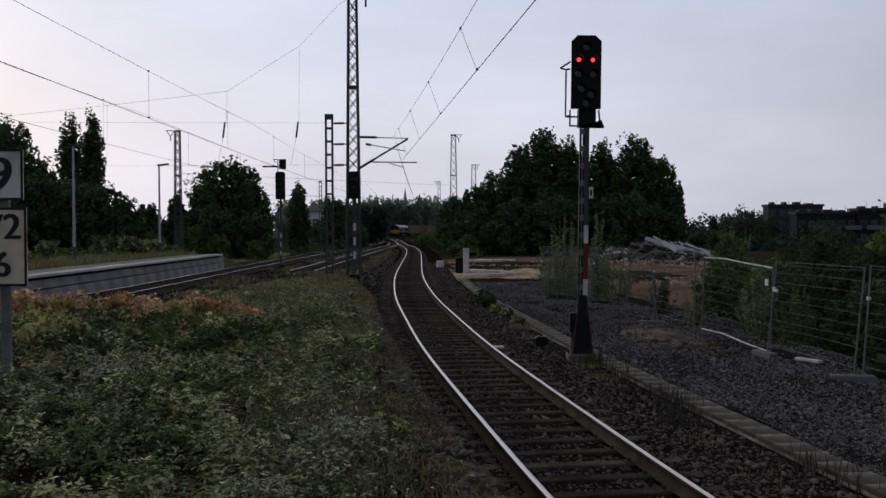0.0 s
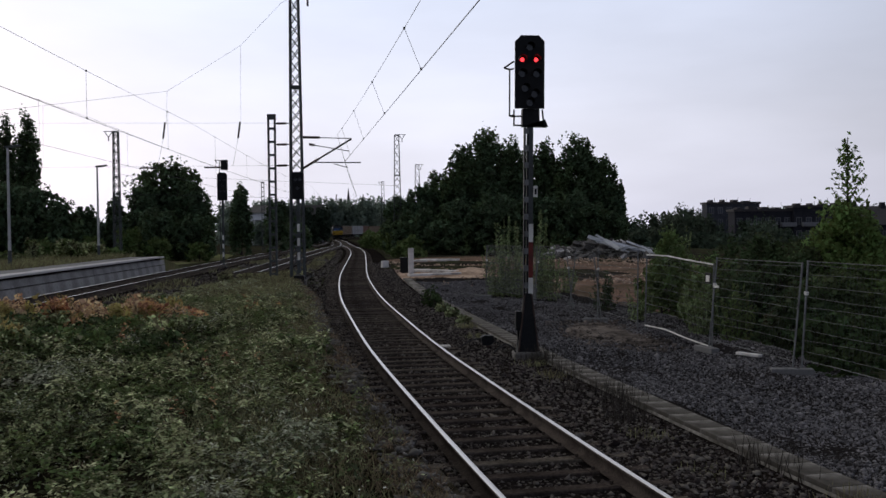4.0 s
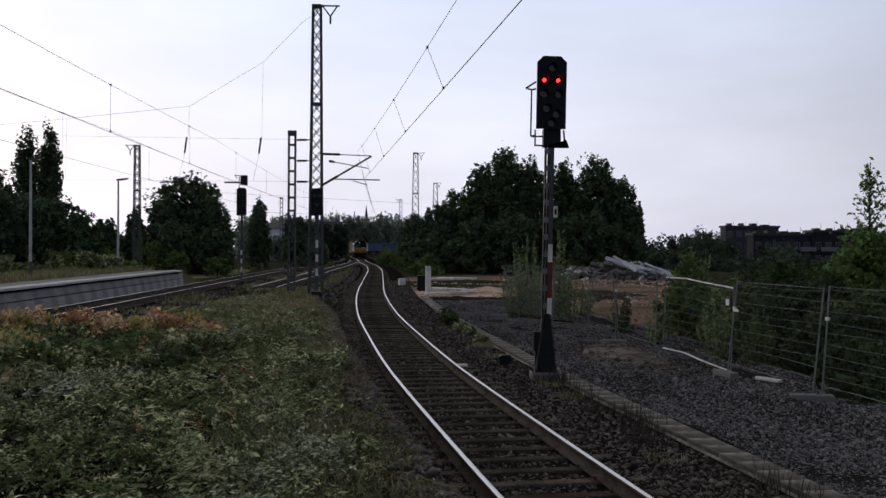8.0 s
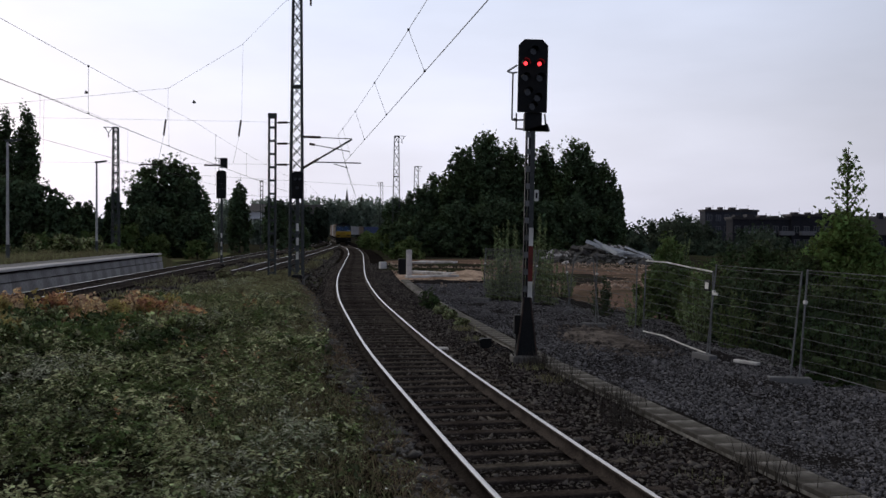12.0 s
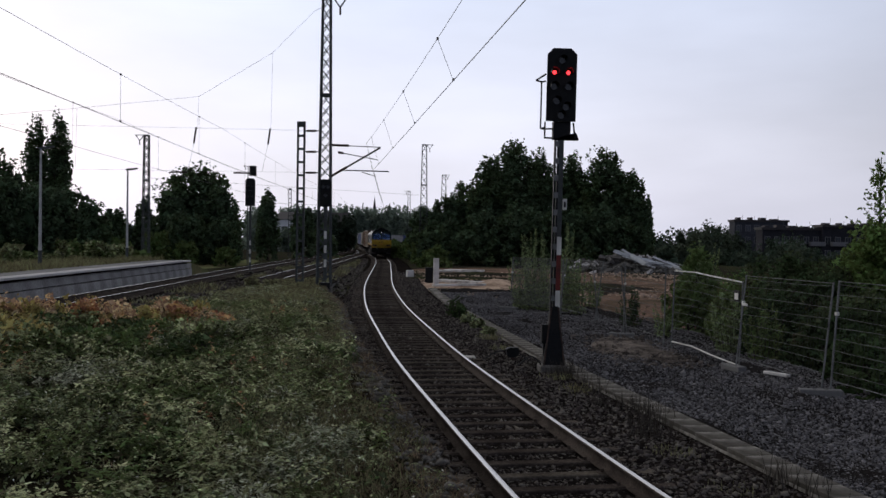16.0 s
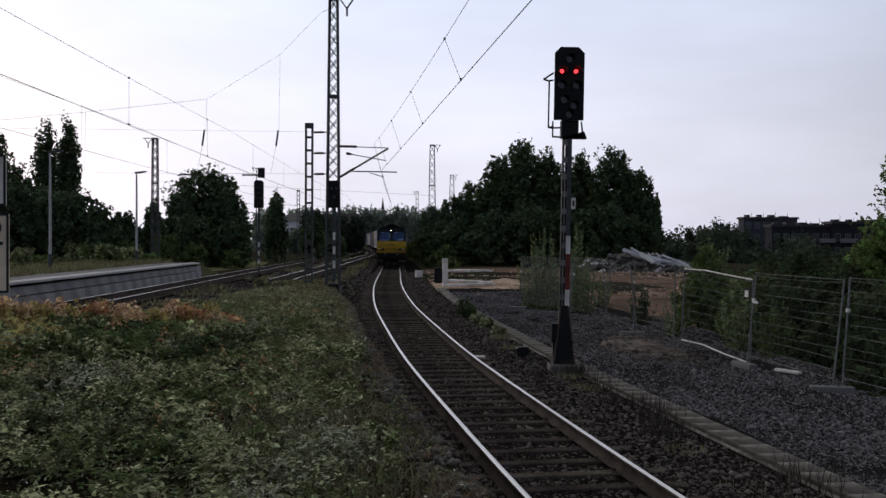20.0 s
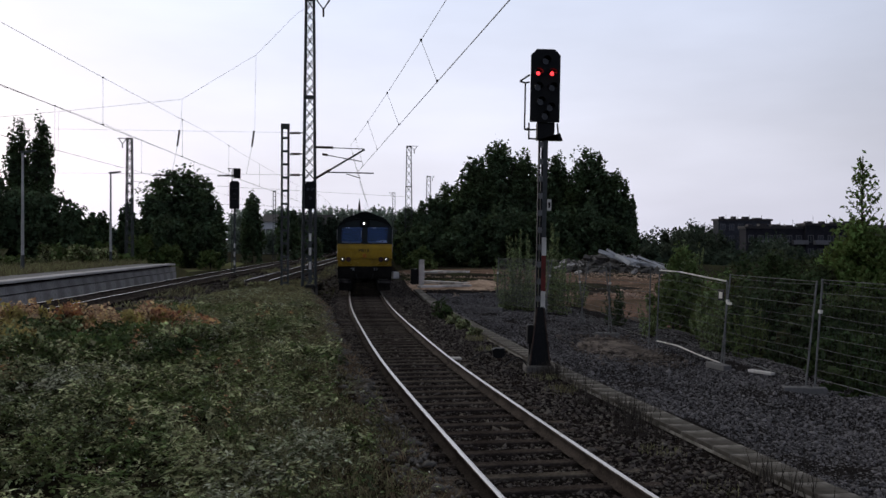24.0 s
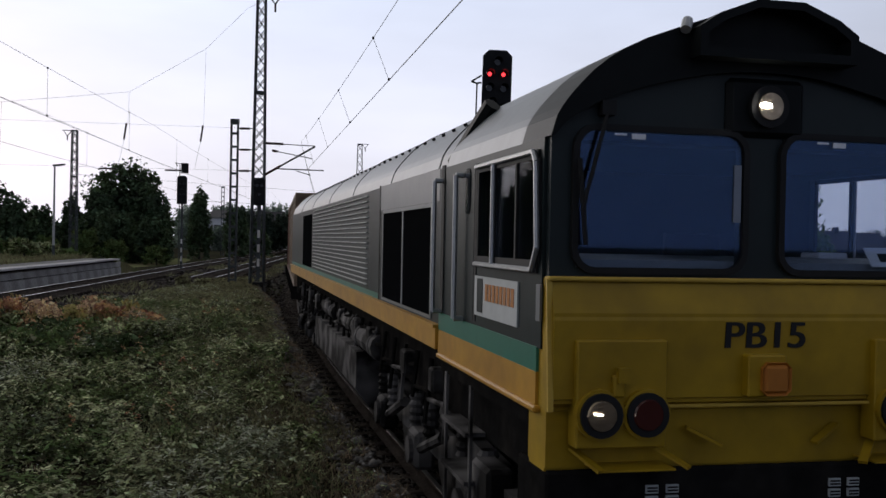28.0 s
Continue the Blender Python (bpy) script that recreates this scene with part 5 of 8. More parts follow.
def main_signal():
    m = thing("railway_signal", "tall black light signal showing two red lights on a slim mast", "railway signal",
              Matrix.Translation((3.0, 20.5, -0.25)) @ Matrix.Rotation(radians(0.85), 4, "Y"), group="railway signals")
    part("foundation", boxed(-0.3, 0.3, -0.3, 0.3, -0.3, 0.18, 0.04), M["concrete"], m, "concrete foundation")
    bm = bmesh.new()
    lo = [bm.verts.new((sx * 0.225, sy * 0.2, 0.16)) for sx, sy in ((-1, -1), (1, -1), (1, 1), (-1, 1))]
    hi = [bm.verts.new((sx * 0.075, sy * 0.09, 1.40)) for sx, sy in ((-1, -1), (1, -1), (1, 1), (-1, 1))]
    for i in range(4):
        bm.faces.new((lo[i], lo[(i + 1) % 4], hi[(i + 1) % 4], hi[i]))
    bm.faces.new(hi), bm.faces.new(lo[::-1])
    foot = part("mast_foot", bm, M["dark"], m, "dark flared mast foot with rusty ribs")
    bm = bmesh.new()
    for s in (-1, 1):
        bar(bm, (s * 0.215, -0.215, 0.16), (s * 0.07, -0.1, 1.38), 0.035, 0.02)
    part("rib", bm, M["rust"], foot)
    part("post", boxed(0.0, 0.095, -0.07, 0.07, 1.3, 4.95), M["mast"], m, "grey mast channel")
    part("channel", boxed(-0.095, -0.06, -0.06, 0.06, 0.9, 4.95), M["dark"], m)
    part("channel", boxed(-0.03, 0.0, -0.06, 0.06, 1.3, 4.95), M["dark"], m)
    for z in np.arange(1.15, 4.9, 0.36):
        part("batten", boxed(-0.085, 0.0, -0.072, -0.062, z, z + 0.12), M["galv"], m, "pale batten plate")
    for z0, z1, key in ((1.38, 1.73, "white"), (1.73, 2.48, "red"), (2.48, 2.86, "white")):
        part("mast_plate", boxed(0.005, 0.10, -0.085, -0.074, z0, z1), M[key], m, "white enamel plate" if key == "white" else "red enamel plate")
    part("number_plate", boxed(0.10, 0.19, -0.09, -0.075, 3.42, 3.66, 0.01), M["white"], m, "small white plate")
    part("number_mark", boxed(0.125, 0.165, -0.095, -0.0905, 3.48, 3.60), M["black"], m)
    part("junction_box", boxed(-0.26, -0.13, -0.1, 0.1, 0.62, 1.02, 0.01), M["dark"], m)
    part("junction_box_post", boxed(-0.215, -0.175, -0.03, 0.03, -0.1, 0.62), M["dark"], m)
    lamps = [(-0.16, 1.01), (0.13, 1.01), (-0.0, 1.27), (-0.16, 0.72), (0.14, 0.72), (-0.1, 0.42), (0.1, 0.3), (0.0, 0.12)]
    signal_head(m, 5.27, 0.62, 1.52, lamps, (0, 1))
    # service basket and ladder hoop
    bm = bmesh.new()
    for p, q in (((-0.30, 0.05, 5.27), (-0.30, 0.05, 4.92)), ((0.30, 0.05, 5.27), (0.34, 0.05, 4.92)), ((-0.30, 0.05, 4.94), (0.36, 0.05, 4.92)), ((-0.36, 0.05, 5.12), (0.0, 0.05, 5.14)),
                 ((-0.40, 0.0, 5.12), (-0.40, 0.0, 6.10)), ((-0.40, 0.0, 6.10), (-0.31, 0.0, 6.12)), ((-0.52, 0.0, 6.13), (-0.31, 0.0, 6.27)), ((-0.52, 0.0, 6.13), (-0.40, 0.0, 6.10)), ((-0.40, 0.0, 5.12), (-0.30, 0.0, 5.15))):
        rod(bm, p, q, 0.018, 6)
    part("service_frame", bm, M["dark"], m, "black tubular service frame")
    bm = bmesh.new()
    prism(bm, [(-0.14, 4.90), (-0.14, 5.27), (0.22, 5.27), (0.22, 4.95), (0.40, 4.90), (0.34, 5.05), (0.30, 5.02), (0.30, 4.90)], -0.1, 0.12, "y")
    part("terminal_box", bm, M["dark"], m)
    bm = bmesh.new()
    tube(bm, [(-0.25 - 0.5 * u, -0.15, 0.15 + 0.25 * math.sin(math.pi * u) * (1 - 0.5 * u)) for u in np.linspace(0, 1, 11)], 0.016, 5)
    part("cable", bm, M["black"], m, "black cable to the track box")
    return m


def far_signal(x, y, z0, top, label, small_box):
    m = thing("railway_signal", label, "railway signal", Matrix.Translation((x, y, z0)), group="railway signals")
    h = top - z0
    part("foundation", boxed(-0.24, 0.24, -0.24, 0.24, -0.3, 0.2, 0.04), M["dark"], m)
    part("post", boxed(-0.08, 0.08, -0.06, 0.06, 0.3, h - 1.0), M["mast"], m)
    if small_box:
        part("top_box", boxed(-0.1, 0.42, -0.12, 0.1, h - 0.75, h, 0.02), M["dark"], m, "small black indicator box")
        part("top_arm", rods([((-0.1, 0, h - 0.05), (-0.55, 0, h)), ((-0.5, 0, h - 0.02), (-0.35, 0, h - 0.25))], 0.03), M["mast"], m)
        part("ladder", rods([((-0.22, 0.1, 0.4), (-0.22, 0.1, h - 0.1))], 0.035), M["mast"], m)
        signal_head(m, h - 3.05, 0.74, 2.1, [(-0.15, 1.5), (0.15, 1.5), (0, 1.1), (-0.15, 0.7), (0.15, 0.7)], ())
    else:
        signal_head(m, h - 1.25, 0.5, 1.25, [(-0.1, 0.9), (0.1, 0.9), (0, 0.5)], ())
    for z in (0.9, 1.55, 2.2):
        part("mast_plate", boxed(-0.06, 0.06, -0.075, -0.062, z, z + 0.35), M["white"], m, "white enamel plate")
    return m


main_signal()
far_signal(-12.15, 74.6, -0.3, 7.9, "distant dark light signal between the tracks", True)
far_signal(-3.92, 45.1, 0.28, 5.2, "dark signal standing in front of the tall lattice mast", False)
lattice_mast("catenary_mast", -4.05, 46.0, 0.25, 13.8, 0.62, 0.36, "tall tapered lattice steel mast carrying the overhead wires", 0.55, 1, True)
ladder_mast("catenary_mast", -5.22, 46.4, 0.2, 7.99, 0.30, "shorter battened steel mast beside the lattice mast")
lattice_mast("catenary_mast", 1.5, 114.0, -0.3, 13.5, 0.95, 0.5, "far lattice mast beside the track", 0.9, 1)
lattice_mast("catenary_mast", 5.7, 170.0, -0.3, 13.7, 1.3, 0.6, "far lattice mast behind the trees", 1.1, 1)
lattice_mast("catenary_mast", -0.4, 215.0, -0.3, 13.0, 0.9, 0.5, "far lattice mast behind the trees", 1.1, -1)
lattice_mast("catenary_mast", -23.3, 87.0, -0.3, 11.35, 0.6, 0.4, "lattice mast behind the opposite platform", 0.7, -1)
ladder_mast("catenary_mast", -17.2, 140.0, -0.3, 9.5, 0.35, "far battened steel mast by the tracks")


# ---- overhead line ----
def wire(name, pts, r, parent=None, label="", steps=1, sag=0.0, mat="wire"):
    bm = bmesh.new()
    line = [Vector(pts[0])]
    for p, q in zip(pts[:-1], pts[1:]):
        for k in range(1, steps + 1):
            u = k / steps
            line.append(Vector(p).lerp(Vector(q), u) - Vector((0, 0, 4 * sag * u * (1 - u))))
    tube(bm, line, r, 5)
    return part(name, bm, M[mat], parent, label)


def catenary(label, supports, z_contact, gap, sag, spacing, droppers_to=120, shift=0.0):
    """Contact wire, messenger wire and droppers through supports of (x, y)."""
    line = thing("overhead_line", label, "overhead line", group="overhead lines")
    wire("contact_wire", [(x, y, z_contact) for x, y in supports], 0.0085, line)
    wire("messenger_wire", [(x + shift, y, z_contact + gap) for x, y in supports], 0.006, line, steps=16, sag=sag)
    for (xa, ya), (xb, yb) in zip(supports[:-1], supports[1:]):
        n = int(abs(yb - ya) / spacing)
        for k in range(n):
            u = (k + 0.5) / n
            x, y = xa + (xb - xa) * u, ya + (yb - ya) * u
            if -5 < y < droppers_to:
                wire("dropper", [(x, y, z_contact), (x + shift, y, z_contact + gap - 4 * sag * u * (1 - u))], 0.005, line)
                for z, dx in ((z_contact + 0.02, 0.0), (z_contact + gap - 4 * sag * u * (1 - u), shift)):
                    bm = bmesh.new()
                    box(bm, x + dx - 0.022, x + dx + 0.022, y - 0.04, y + 0.04, z - 0.022, z + 0.022)
                    part("clamp", bm, M["wire"], line)
    return line


catenary("contact and messenger wire over the curved track", [(4.15, -14), (-1.8, 46), (-3.0, 114), (-7.2, 170), (-10.5, 225)], 5.73, 1.25, 0.42, 7.3, shift=-0.33)
catenary("contact and messenger wire over the side track", [(-8.55, -20), (-8.75, 46), (-8.3, 112), (-9.6, 175)], 5.9, 1.6, 0.25, 11.0)
catenary("contact and messenger wire over the platform track", [(-13.3, -20), (-13.5, 46), (-13.2, 112), (-13.0, 175)], 6.05, 1.8, 0.2, 12.0)

span = thing("cross_span", "cross-span cables with insulators hung between the masts", "overhead line", group="overhead lines")
wire("span_cable", [(-4.1, 46, 13.4), (-4.67, 46, 13.07), (-6.54, 46, 11.13), (-9.94, 46, 9.03), (-15.55, 46, 8.39), (-20.05, 46, 7.93), (-28, 46, 9.5)], 0.0065, span)
wire("upper_cross_wire", [(-4.1, 46, 7.53), (-28, 46, 7.66)], 0.0045, span)
wire("lower_cross_wire", [(-4.1, 46, 5.57), (-28, 46, 5.56)], 0.0045, span)
for _x, _z0, _z1 in ((-6.54, 11.13, 7.5), (-9.94, 9.03, 7.5), (-15.55, 8.39, 5.6), (-20.05, 7.93, 7.4)):
    wire("hanger", [(_x, 46, _z0), (_x - 0.05, 46, _z1)], 0.005, span)
for _x, _z in ((-6.62, 7.25), (-10.05, 7.25)):
    wire("insulator", [(_x, 46, _z + 0.35), (_x - 0.1, 46, _z - 0.4)], 0.045, span, mat="insulator")
    wire("registration_wire", [(_x - 0.1, 46, _z - 0.4), (_x - 0.35, 46, 5.6)], 0.006, span)
for _x, _z in ((-8.3, 5.5), (-11.2, 5.5)):
    bm = bmesh.new()
    bar(bm, (_x, 46, _z), (_x + 0.75, 46, _z), 0.07, 0.07)
    part("insulator", bm, M["insulator"], span)
lattice_mast("catenary_mast", -28.2, 46.0, -0.3, 12.5, 0.6, 0.4, "lattice mast at the far end of the cross-span", 0.8)
_far = thing("cross_span", "distant cross-span wires over the tracks", "overhead line", group="overhead lines")
for _z in (7.6, 5.9):
    wire("cross_wire", [(-23.3, 87, _z), (1.5, 114, _z)], 0.012, _far)
for _x in (-5.2, -2.3):
    wire("insulator", [(_x, 107, 6.4), (_x - 0.1, 107, 5.6)], 0.05, _far, mat="insulator")

arm = thing("cantilever", "hinged tubular cantilever with two registration arms on the lattice mast", "cantilever")
for _p, _q, _r, _n in (((-3.84, 46, 5.36), (-1.48, 46, 6.78), 0.045, "strut"), ((-3.84, 46, 6.87), (-1.48, 46, 6.80), 0.022, "tie"), ((-3.26, 46, 5.70), (-1.06, 46, 5.67), 0.03, "registration_tube"),
                       ((-3.39, 45.9, 6.52), (-1.59, 45.9, 6.20), 0.022, "registration_arm"), ((-2.33, 45.9, 5.62), (-1.67, 45.9, 5.43), 0.02, "steady_arm")):
    wire(_n, [_p, _q], _r, arm, mat="mast")
for _p, _q in (((-3.84, 46, 6.87), (-2.95, 46, 6.85)), ((-3.84, 46, 5.36), (-3.05, 46, 5.84)), ((-3.45, 45.9, 6.53), (-3.2, 45.9, 6.49))):
    wire("insulator", [_p, _q], 0.06, arm, mat="insulator")
for _z in (7.53, 6.55, 5.57):
    tie = thing("mast_tie", "dark insulated tie bar between the two masts", "tie bar", group="tie bars")
    wire("bar", [(-5.1, 46.2, _z), (-4.25, 46.05, _z)], 0.025, tie, mat="mast")
    wire("insulator", [(-4.95, 46.18, _z), (-4.5, 46.1, _z)], 0.055, tie, mat="insulator")


# ---- boards, lamps, boxes beside the track ----
def board():
    s = thing("track_sign", "white speed board above a yellowed kilometre board on a post", "railway sign", Matrix.Translation((-5.265, 12.0, 0.58)))
    part("post", boxed(-0.055, 0.055, -0.03, 0.03, -0.3, 2.92), M["galv"], s, "grey steel post")
    for z0, z1, w, key, nm in ((2.33, 2.95, 0.25, "white", "speed_board"), (1.28, 2.24, 0.285, "cream", "kilometre_board")):
        b = part(nm, boxed(-w, w, -0.06, -0.035, z0, z1, 0.004), M[key], s)
        bm = bmesh.new()
        e = 0.028
        for x0, x1, a, c in ((-w, w, z1 - e, z1), (-w, w, z0, z0 + e), (-w, -w + e, z0 + e, z1 - e), (w - e, w, z0 + e, z1 - e)):
            box(bm, x0, x1, -0.068, -0.061, a, c)
        part("border", bm, M["black"], b, "black border")
        if nm == "speed_board":
            text_mesh("figure", "9", 0.56, M["black"], b, Matrix.Translation((-0.02, -0.064, 2.63)) @ Matrix.Rotation(radians(90), 4, "X"), 0.003, 0.018)
        else:
            text_mesh("figure", "72", 0.44, M["black"], b, Matrix.Translation((0.0, -0.064, 1.99)) @ Matrix.Rotation(radians(90), 4, "X"), 0.003, 0.012)
            text_mesh("figure", "6", 0.44, M["black"], b, Matrix.Translation((-0.02, -0.064, 1.53)) @ Matrix.Rotation(radians(90), 4, "X"), 0.003, 0.012)


board()


def platform_lamp(x, y):
    s = thing("street_lamp", "grey platform lamp post with a flat angled head", "street lamp", Matrix.Translation((x, y, 0.785)), group="platform lamps")
    bm = bmesh.new()
    rod(bm, (0, 0, 0), (0, 0, 6.2), 0.085, 10, 0.055)
    part("post", bm, M["lamp_post"], s)
    bm = bmesh.new()
    prism(bm, [(-0.1, 6.14), (-0.1, 6.24), (0.66, 6.32), (0.66, 6.24), (0.2, 6.14)], -0.12, 0.12, "y")
    part("head", bm, M["mast"], s, "flat grey lamp head")
    bm = bmesh.new()
    rod(bm, (0, 0, 0), (0, 0, 0.9), 0.1, 10, 0.1)
    rod(bm, (0, 0, 0), (0, 0, 0.03), 0.19, 10)
    part("foot", bm, M["mast"], s)
    return s


for _y in (67.0, 51.4, 35.8):
    platform_lamp(-19.2, _y)


def track_box():
    s = thing("track_box", "small dark cable box on a bent stand beside the rail", "cable box", Matrix.Translation((2.33, 22.2, -0.26)) @ Matrix.Scale(0.78, 4))
    bm = bmesh.new()
    prism(bm, [(-0.16, 0.22), (-0.19, 0.40), (-0.1, 0.45), (0.17, 0.45), (0.17, 0.22), (0.08, 0.17), (-0.1, 0.17)], -0.14, 0.14, "y")
    part("housing", bm, M["dark"], s)
    part("stand", boxed(-0.04, 0.06, -0.05, 0.05, -0.1, 0.18), M["rust"], s)
    bm = bmesh.new()
    tube(bm, [(-0.15 - 0.75 * u, -0.1 * u, 0.36 - 0.3 * u * u) for u in np.linspace(0, 1, 9)], 0.018, 5)
    part("cable", bm, M["black"], s, "black cable loop")
    part("cable", rods([((0.15, 0, 0.32), (0.55, -0.35, 0.02))], 0.018, 5), M["black"], s)
    bm = boxed(1.22, 1.5, 22.2, 22.5, -0.22, -0.14, 0.02)
    tagged(part("cable_cover", bm, M["concrete_light"], None), "small pale concrete cover beside the rail", "cable cover")


track_box()


# ---- mobile fence ----
def fence_panel(bright, net=False):
    """Mesh panel; its near end is at x = 0. The bright one sags towards that end, the netted one has a close weave."""
    f = thing("mobile_fence", "galvanised mobile mesh fence panel" + (" with pale bent rails" if bright else " with a close weave" if net else ", slightly leaning"), "fence", group="construction fence")
    w, h = 3.5, 1.93

    def drop(u):
        return 0.0 if not bright else 0.13 * max(0.0, 1 - u / 0.68)
    for x in (0.0, w):
        part("post", rods([((x, 0, -0.12), (x, 0, h - drop(x / w)))], 0.0175, 8), M["galv"], f)
    key = "white" if bright else "galv"
    for z, nm in ((h - 0.02, "top_rail"), (0.14, "bottom_rail")):
        bm = bmesh.new()
        pts = [(w * u, d, z - drop(u) * (1.0 if z > 1 else 1.2)) for u, d in ((0, 0), (0.15, 0.01), (0.35, 0.03), (0.55, 0.0), (0.68, -0.03), (0.85, -0.01), (1, 0))]
        tube(bm, pts, 0.019 if bright else 0.007)
        part(nm, bm, M[key], f)
    for k in range(9):
        z = 0.3 + 0.195 * k
        bm = bmesh.new()
        tube(bm, [(w * u, 0.025 * math.sin(7 * u + k), z - drop(u) + 0.03 * math.sin(math.pi * u) * math.sin(k * 2.1)) for u in np.linspace(0, 1, 9)], 0.004, 4)
        part("mesh_wire", bm, M["galv"], f)
    bm = bmesh.new()
    for x in np.arange(0.05, w, 0.05 if net else 0.1):
        rod(bm, (x, 0, 0.14 - drop(x / w)), (x, 0, h - 0.02 - drop(x / w)), 0.0032 if net else 0.0016, 3)
    ob = part("upright_mesh", bm, M["galv"] if net else M["mast"], f)
    ob["kind"] = "stuff"
    if bright:
        tag = part("label_holder", boxed(0.03, 0.30, 0.03, 0.05, 1.36, 1.60, 0.01), M["dark"], f, "small dark label holder")
        part("label", boxed(0.09, 0.24, 0.051, 0.058, 1.40, 1.54), M["white"], tag, "small white label")
        part("clamp", boxed(-0.26, -0.04, 0.0, 0.03, 1.28, 1.34, 0.012), M["white"], f, "white clamp")
    else:
        part("clamp", boxed(w - 0.03, w + 0.05, -0.04, 0.02, 1.30, 1.37, 0.012), M["white"], f, "pale clamp on the post")
    return f


def fence_foot():
    f = thing("concrete_block", "concrete fence foot block with square holes", "concrete block", group="fence feet")
    part("block", boxed(-0.37, 0.37, -0.1, 0.1, 0, 0.13, 0.015), M["paving"], f)
    part("hole", boxed(-0.374, -0.371, -0.04, 0.04, 0.03, 0.1), M["black"], f, "dark hole")
    for x in (-0.1, 0.1):
        part("hole", boxed(x - 0.03, x + 0.03, -0.03, 0.03, 0.131, 0.134), M["black"], f, "dark hole")
    return f


FENCE = [(8.0, 10.0), (7.80, 13.55), (7.42, 17.15), (7.04, 20.7), (6.46, 24.4), (6.2, 27.9), (6.05, 31.4), (5.4, 34.9), (3.95, 38.0)]
LEANS = [3, 4, 6, 2, 1, -6, 8, 3]
_panel, _bright, _net, _foot = fence_panel(False), fence_panel(True), fence_panel(False, True), fence_foot()
_first = {"p": True, "f": True}
for _i, ((_x0, _y0), (_x1, _y1)) in enumerate(zip(FENCE[:-1], FENCE[1:])):
    _a = math.atan2(_y1 - _y0, _x1 - _x0)
    _m = Matrix.Translation((_x0 + 0.1 * math.cos(_a) + (0.05 if _i % 2 else -0.05), _y0 + 0.1 * math.sin(_a), float(yard_z(_x0, _y0)) + 0.1)) @ Matrix.Rotation(_a, 4, "Z") @ Matrix.Rotation(radians(LEANS[_i]), 4, "X")
    if _i == 3:
        _bright.matrix_world = _m
    elif _i == len(FENCE) - 2:
        _net.matrix_world = _m
    elif _first["p"]:
        _panel.matrix_world, _first["p"] = _m, False
    else:
        copy_thing(_panel, _m)
for _i, (_x, _y) in enumerate(FENCE):
    if _i in (0, 1, 4, 6, 7):
        continue
    _m = Matrix.Translation((_x - 0.12, _y, float(yard_z(_x, _y)) - 0.01)) @ Matrix.Rotation(radians(-78.0 if _i == 3 else float(rng.normal(-14, 6))), 4, "Z")
    if _first["f"]:
        _foot.matrix_world, _first["f"] = _m, False
    else:
        copy_thing(_foot, _m)
_pl = part("plank", boxed(-0.3, 0.3, -0.06, 0.06, 0, 0.06, 0.01), M["concrete_light"], None)
_pl.matrix_world = Matrix.Translation((7.38, 19.45, -0.13)) @ Matrix.Rotation(radians(-62), 4, "Z")
tagged(_pl, "pale broken plank lying on the gravel by the fence", "plank")


# ---- building site beside the track ----
def slab(name, x0, x1, y0, y1, z0, z1, turn, key, label, category):
    ob = part(name, boxed(x0 - (x0 + x1) / 2, x1 - (x0 + x1) / 2, y0 - (y0 + y1) / 2, y1 - (y0 + y1) / 2, 0, z1 - z0, 0.02), M[key], None)
    ob.matrix_world = Matrix.Translation(((x0 + x1) / 2, (y0 + y1) / 2, z0)) @ Matrix.Rotation(radians(turn), 4, "Z")
    return tagged(ob, label, category)


def patch(name, cx, cy, rx, ry, z, key, label, hump=0.0):
    """An uneven patch of loose ground lying on the soil."""
    n, v, f = 20, [(cx, cy, z + hump)], []
    for r in (0.35, 0.7, 1.0):
        for k in range(n):
            a = 2 * math.pi * k / n
            u = r * (1 + 0.45 * noise.noise(Vector((math.cos(a) * 1.5 + cx, math.sin(a) * 1.5 + cy, r))))
            v.append((cx + rx * u * math.cos(a), cy + ry * u * math.sin(a), z + hump * (1 - r) * (1 + 0.4 * noise.noise(Vector((k, r * 3, cx)))) - (0.06 if r == 1 else 0)))
    me = bpy.data.meshes.new(name)
    faces = [(0, 1 + k, 1 + (k + 1) % n) for k in range(n)]
    for r in range(2):
        for k in range(n):
            a, b = 1 + r * n + k, 1 + r * n + (k + 1) % n
            faces.append((a, a + n, b + n, b))
    me.from_pydata(v, [], faces)
    ob = put(name, me, M[key])
    return tagged(ob, label, "ground", kind="structure")


TRX, TRY, TRA = 1.45, 46.0, 2.2
patch("sand_patch", 3.2, 57, 4.2, 7.5, -0.24, "sand", "pale building sand spread beside the track", 0.05)
patch("sand_heap", 5.4, 60.5, 1.7, 3.5, -0.22, "sand", "low heap of orange sand", 0.35)
patch("earth_patch", 13, 66, 8.5, 18, -0.26, "earth", "bare brown earth of the building site", 0.15)
patch("earth_patch", 9.5, 41, 3.6, 9.0, -0.26, "earth", "brown earth behind the fence", 0.3)
patch("earth_bank", 8, 88, 9, 9, -0.26, "earth", "rough earth bank below the trees", 0.22)
patch("dirt_patch", 5.75, 24.4, 1.15, 3.2, -0.155, "dirt", "trodden dirt on the gravel", 0.06)
patch("earth_band", 3.6, 68.5, 4.6, 2.2, -0.2, "soil", "dark churned soil between the slabs", 0.16)
patch("earth_band", 5.2, 77, 5.0, 2.6, -0.2, "soil", "dark churned soil on the building site", 0.2)
patch("earth_band", 10.5, 58, 3.5, 5.0, -0.14, "soil", "low dark spoil on the brown earth", 0.18)
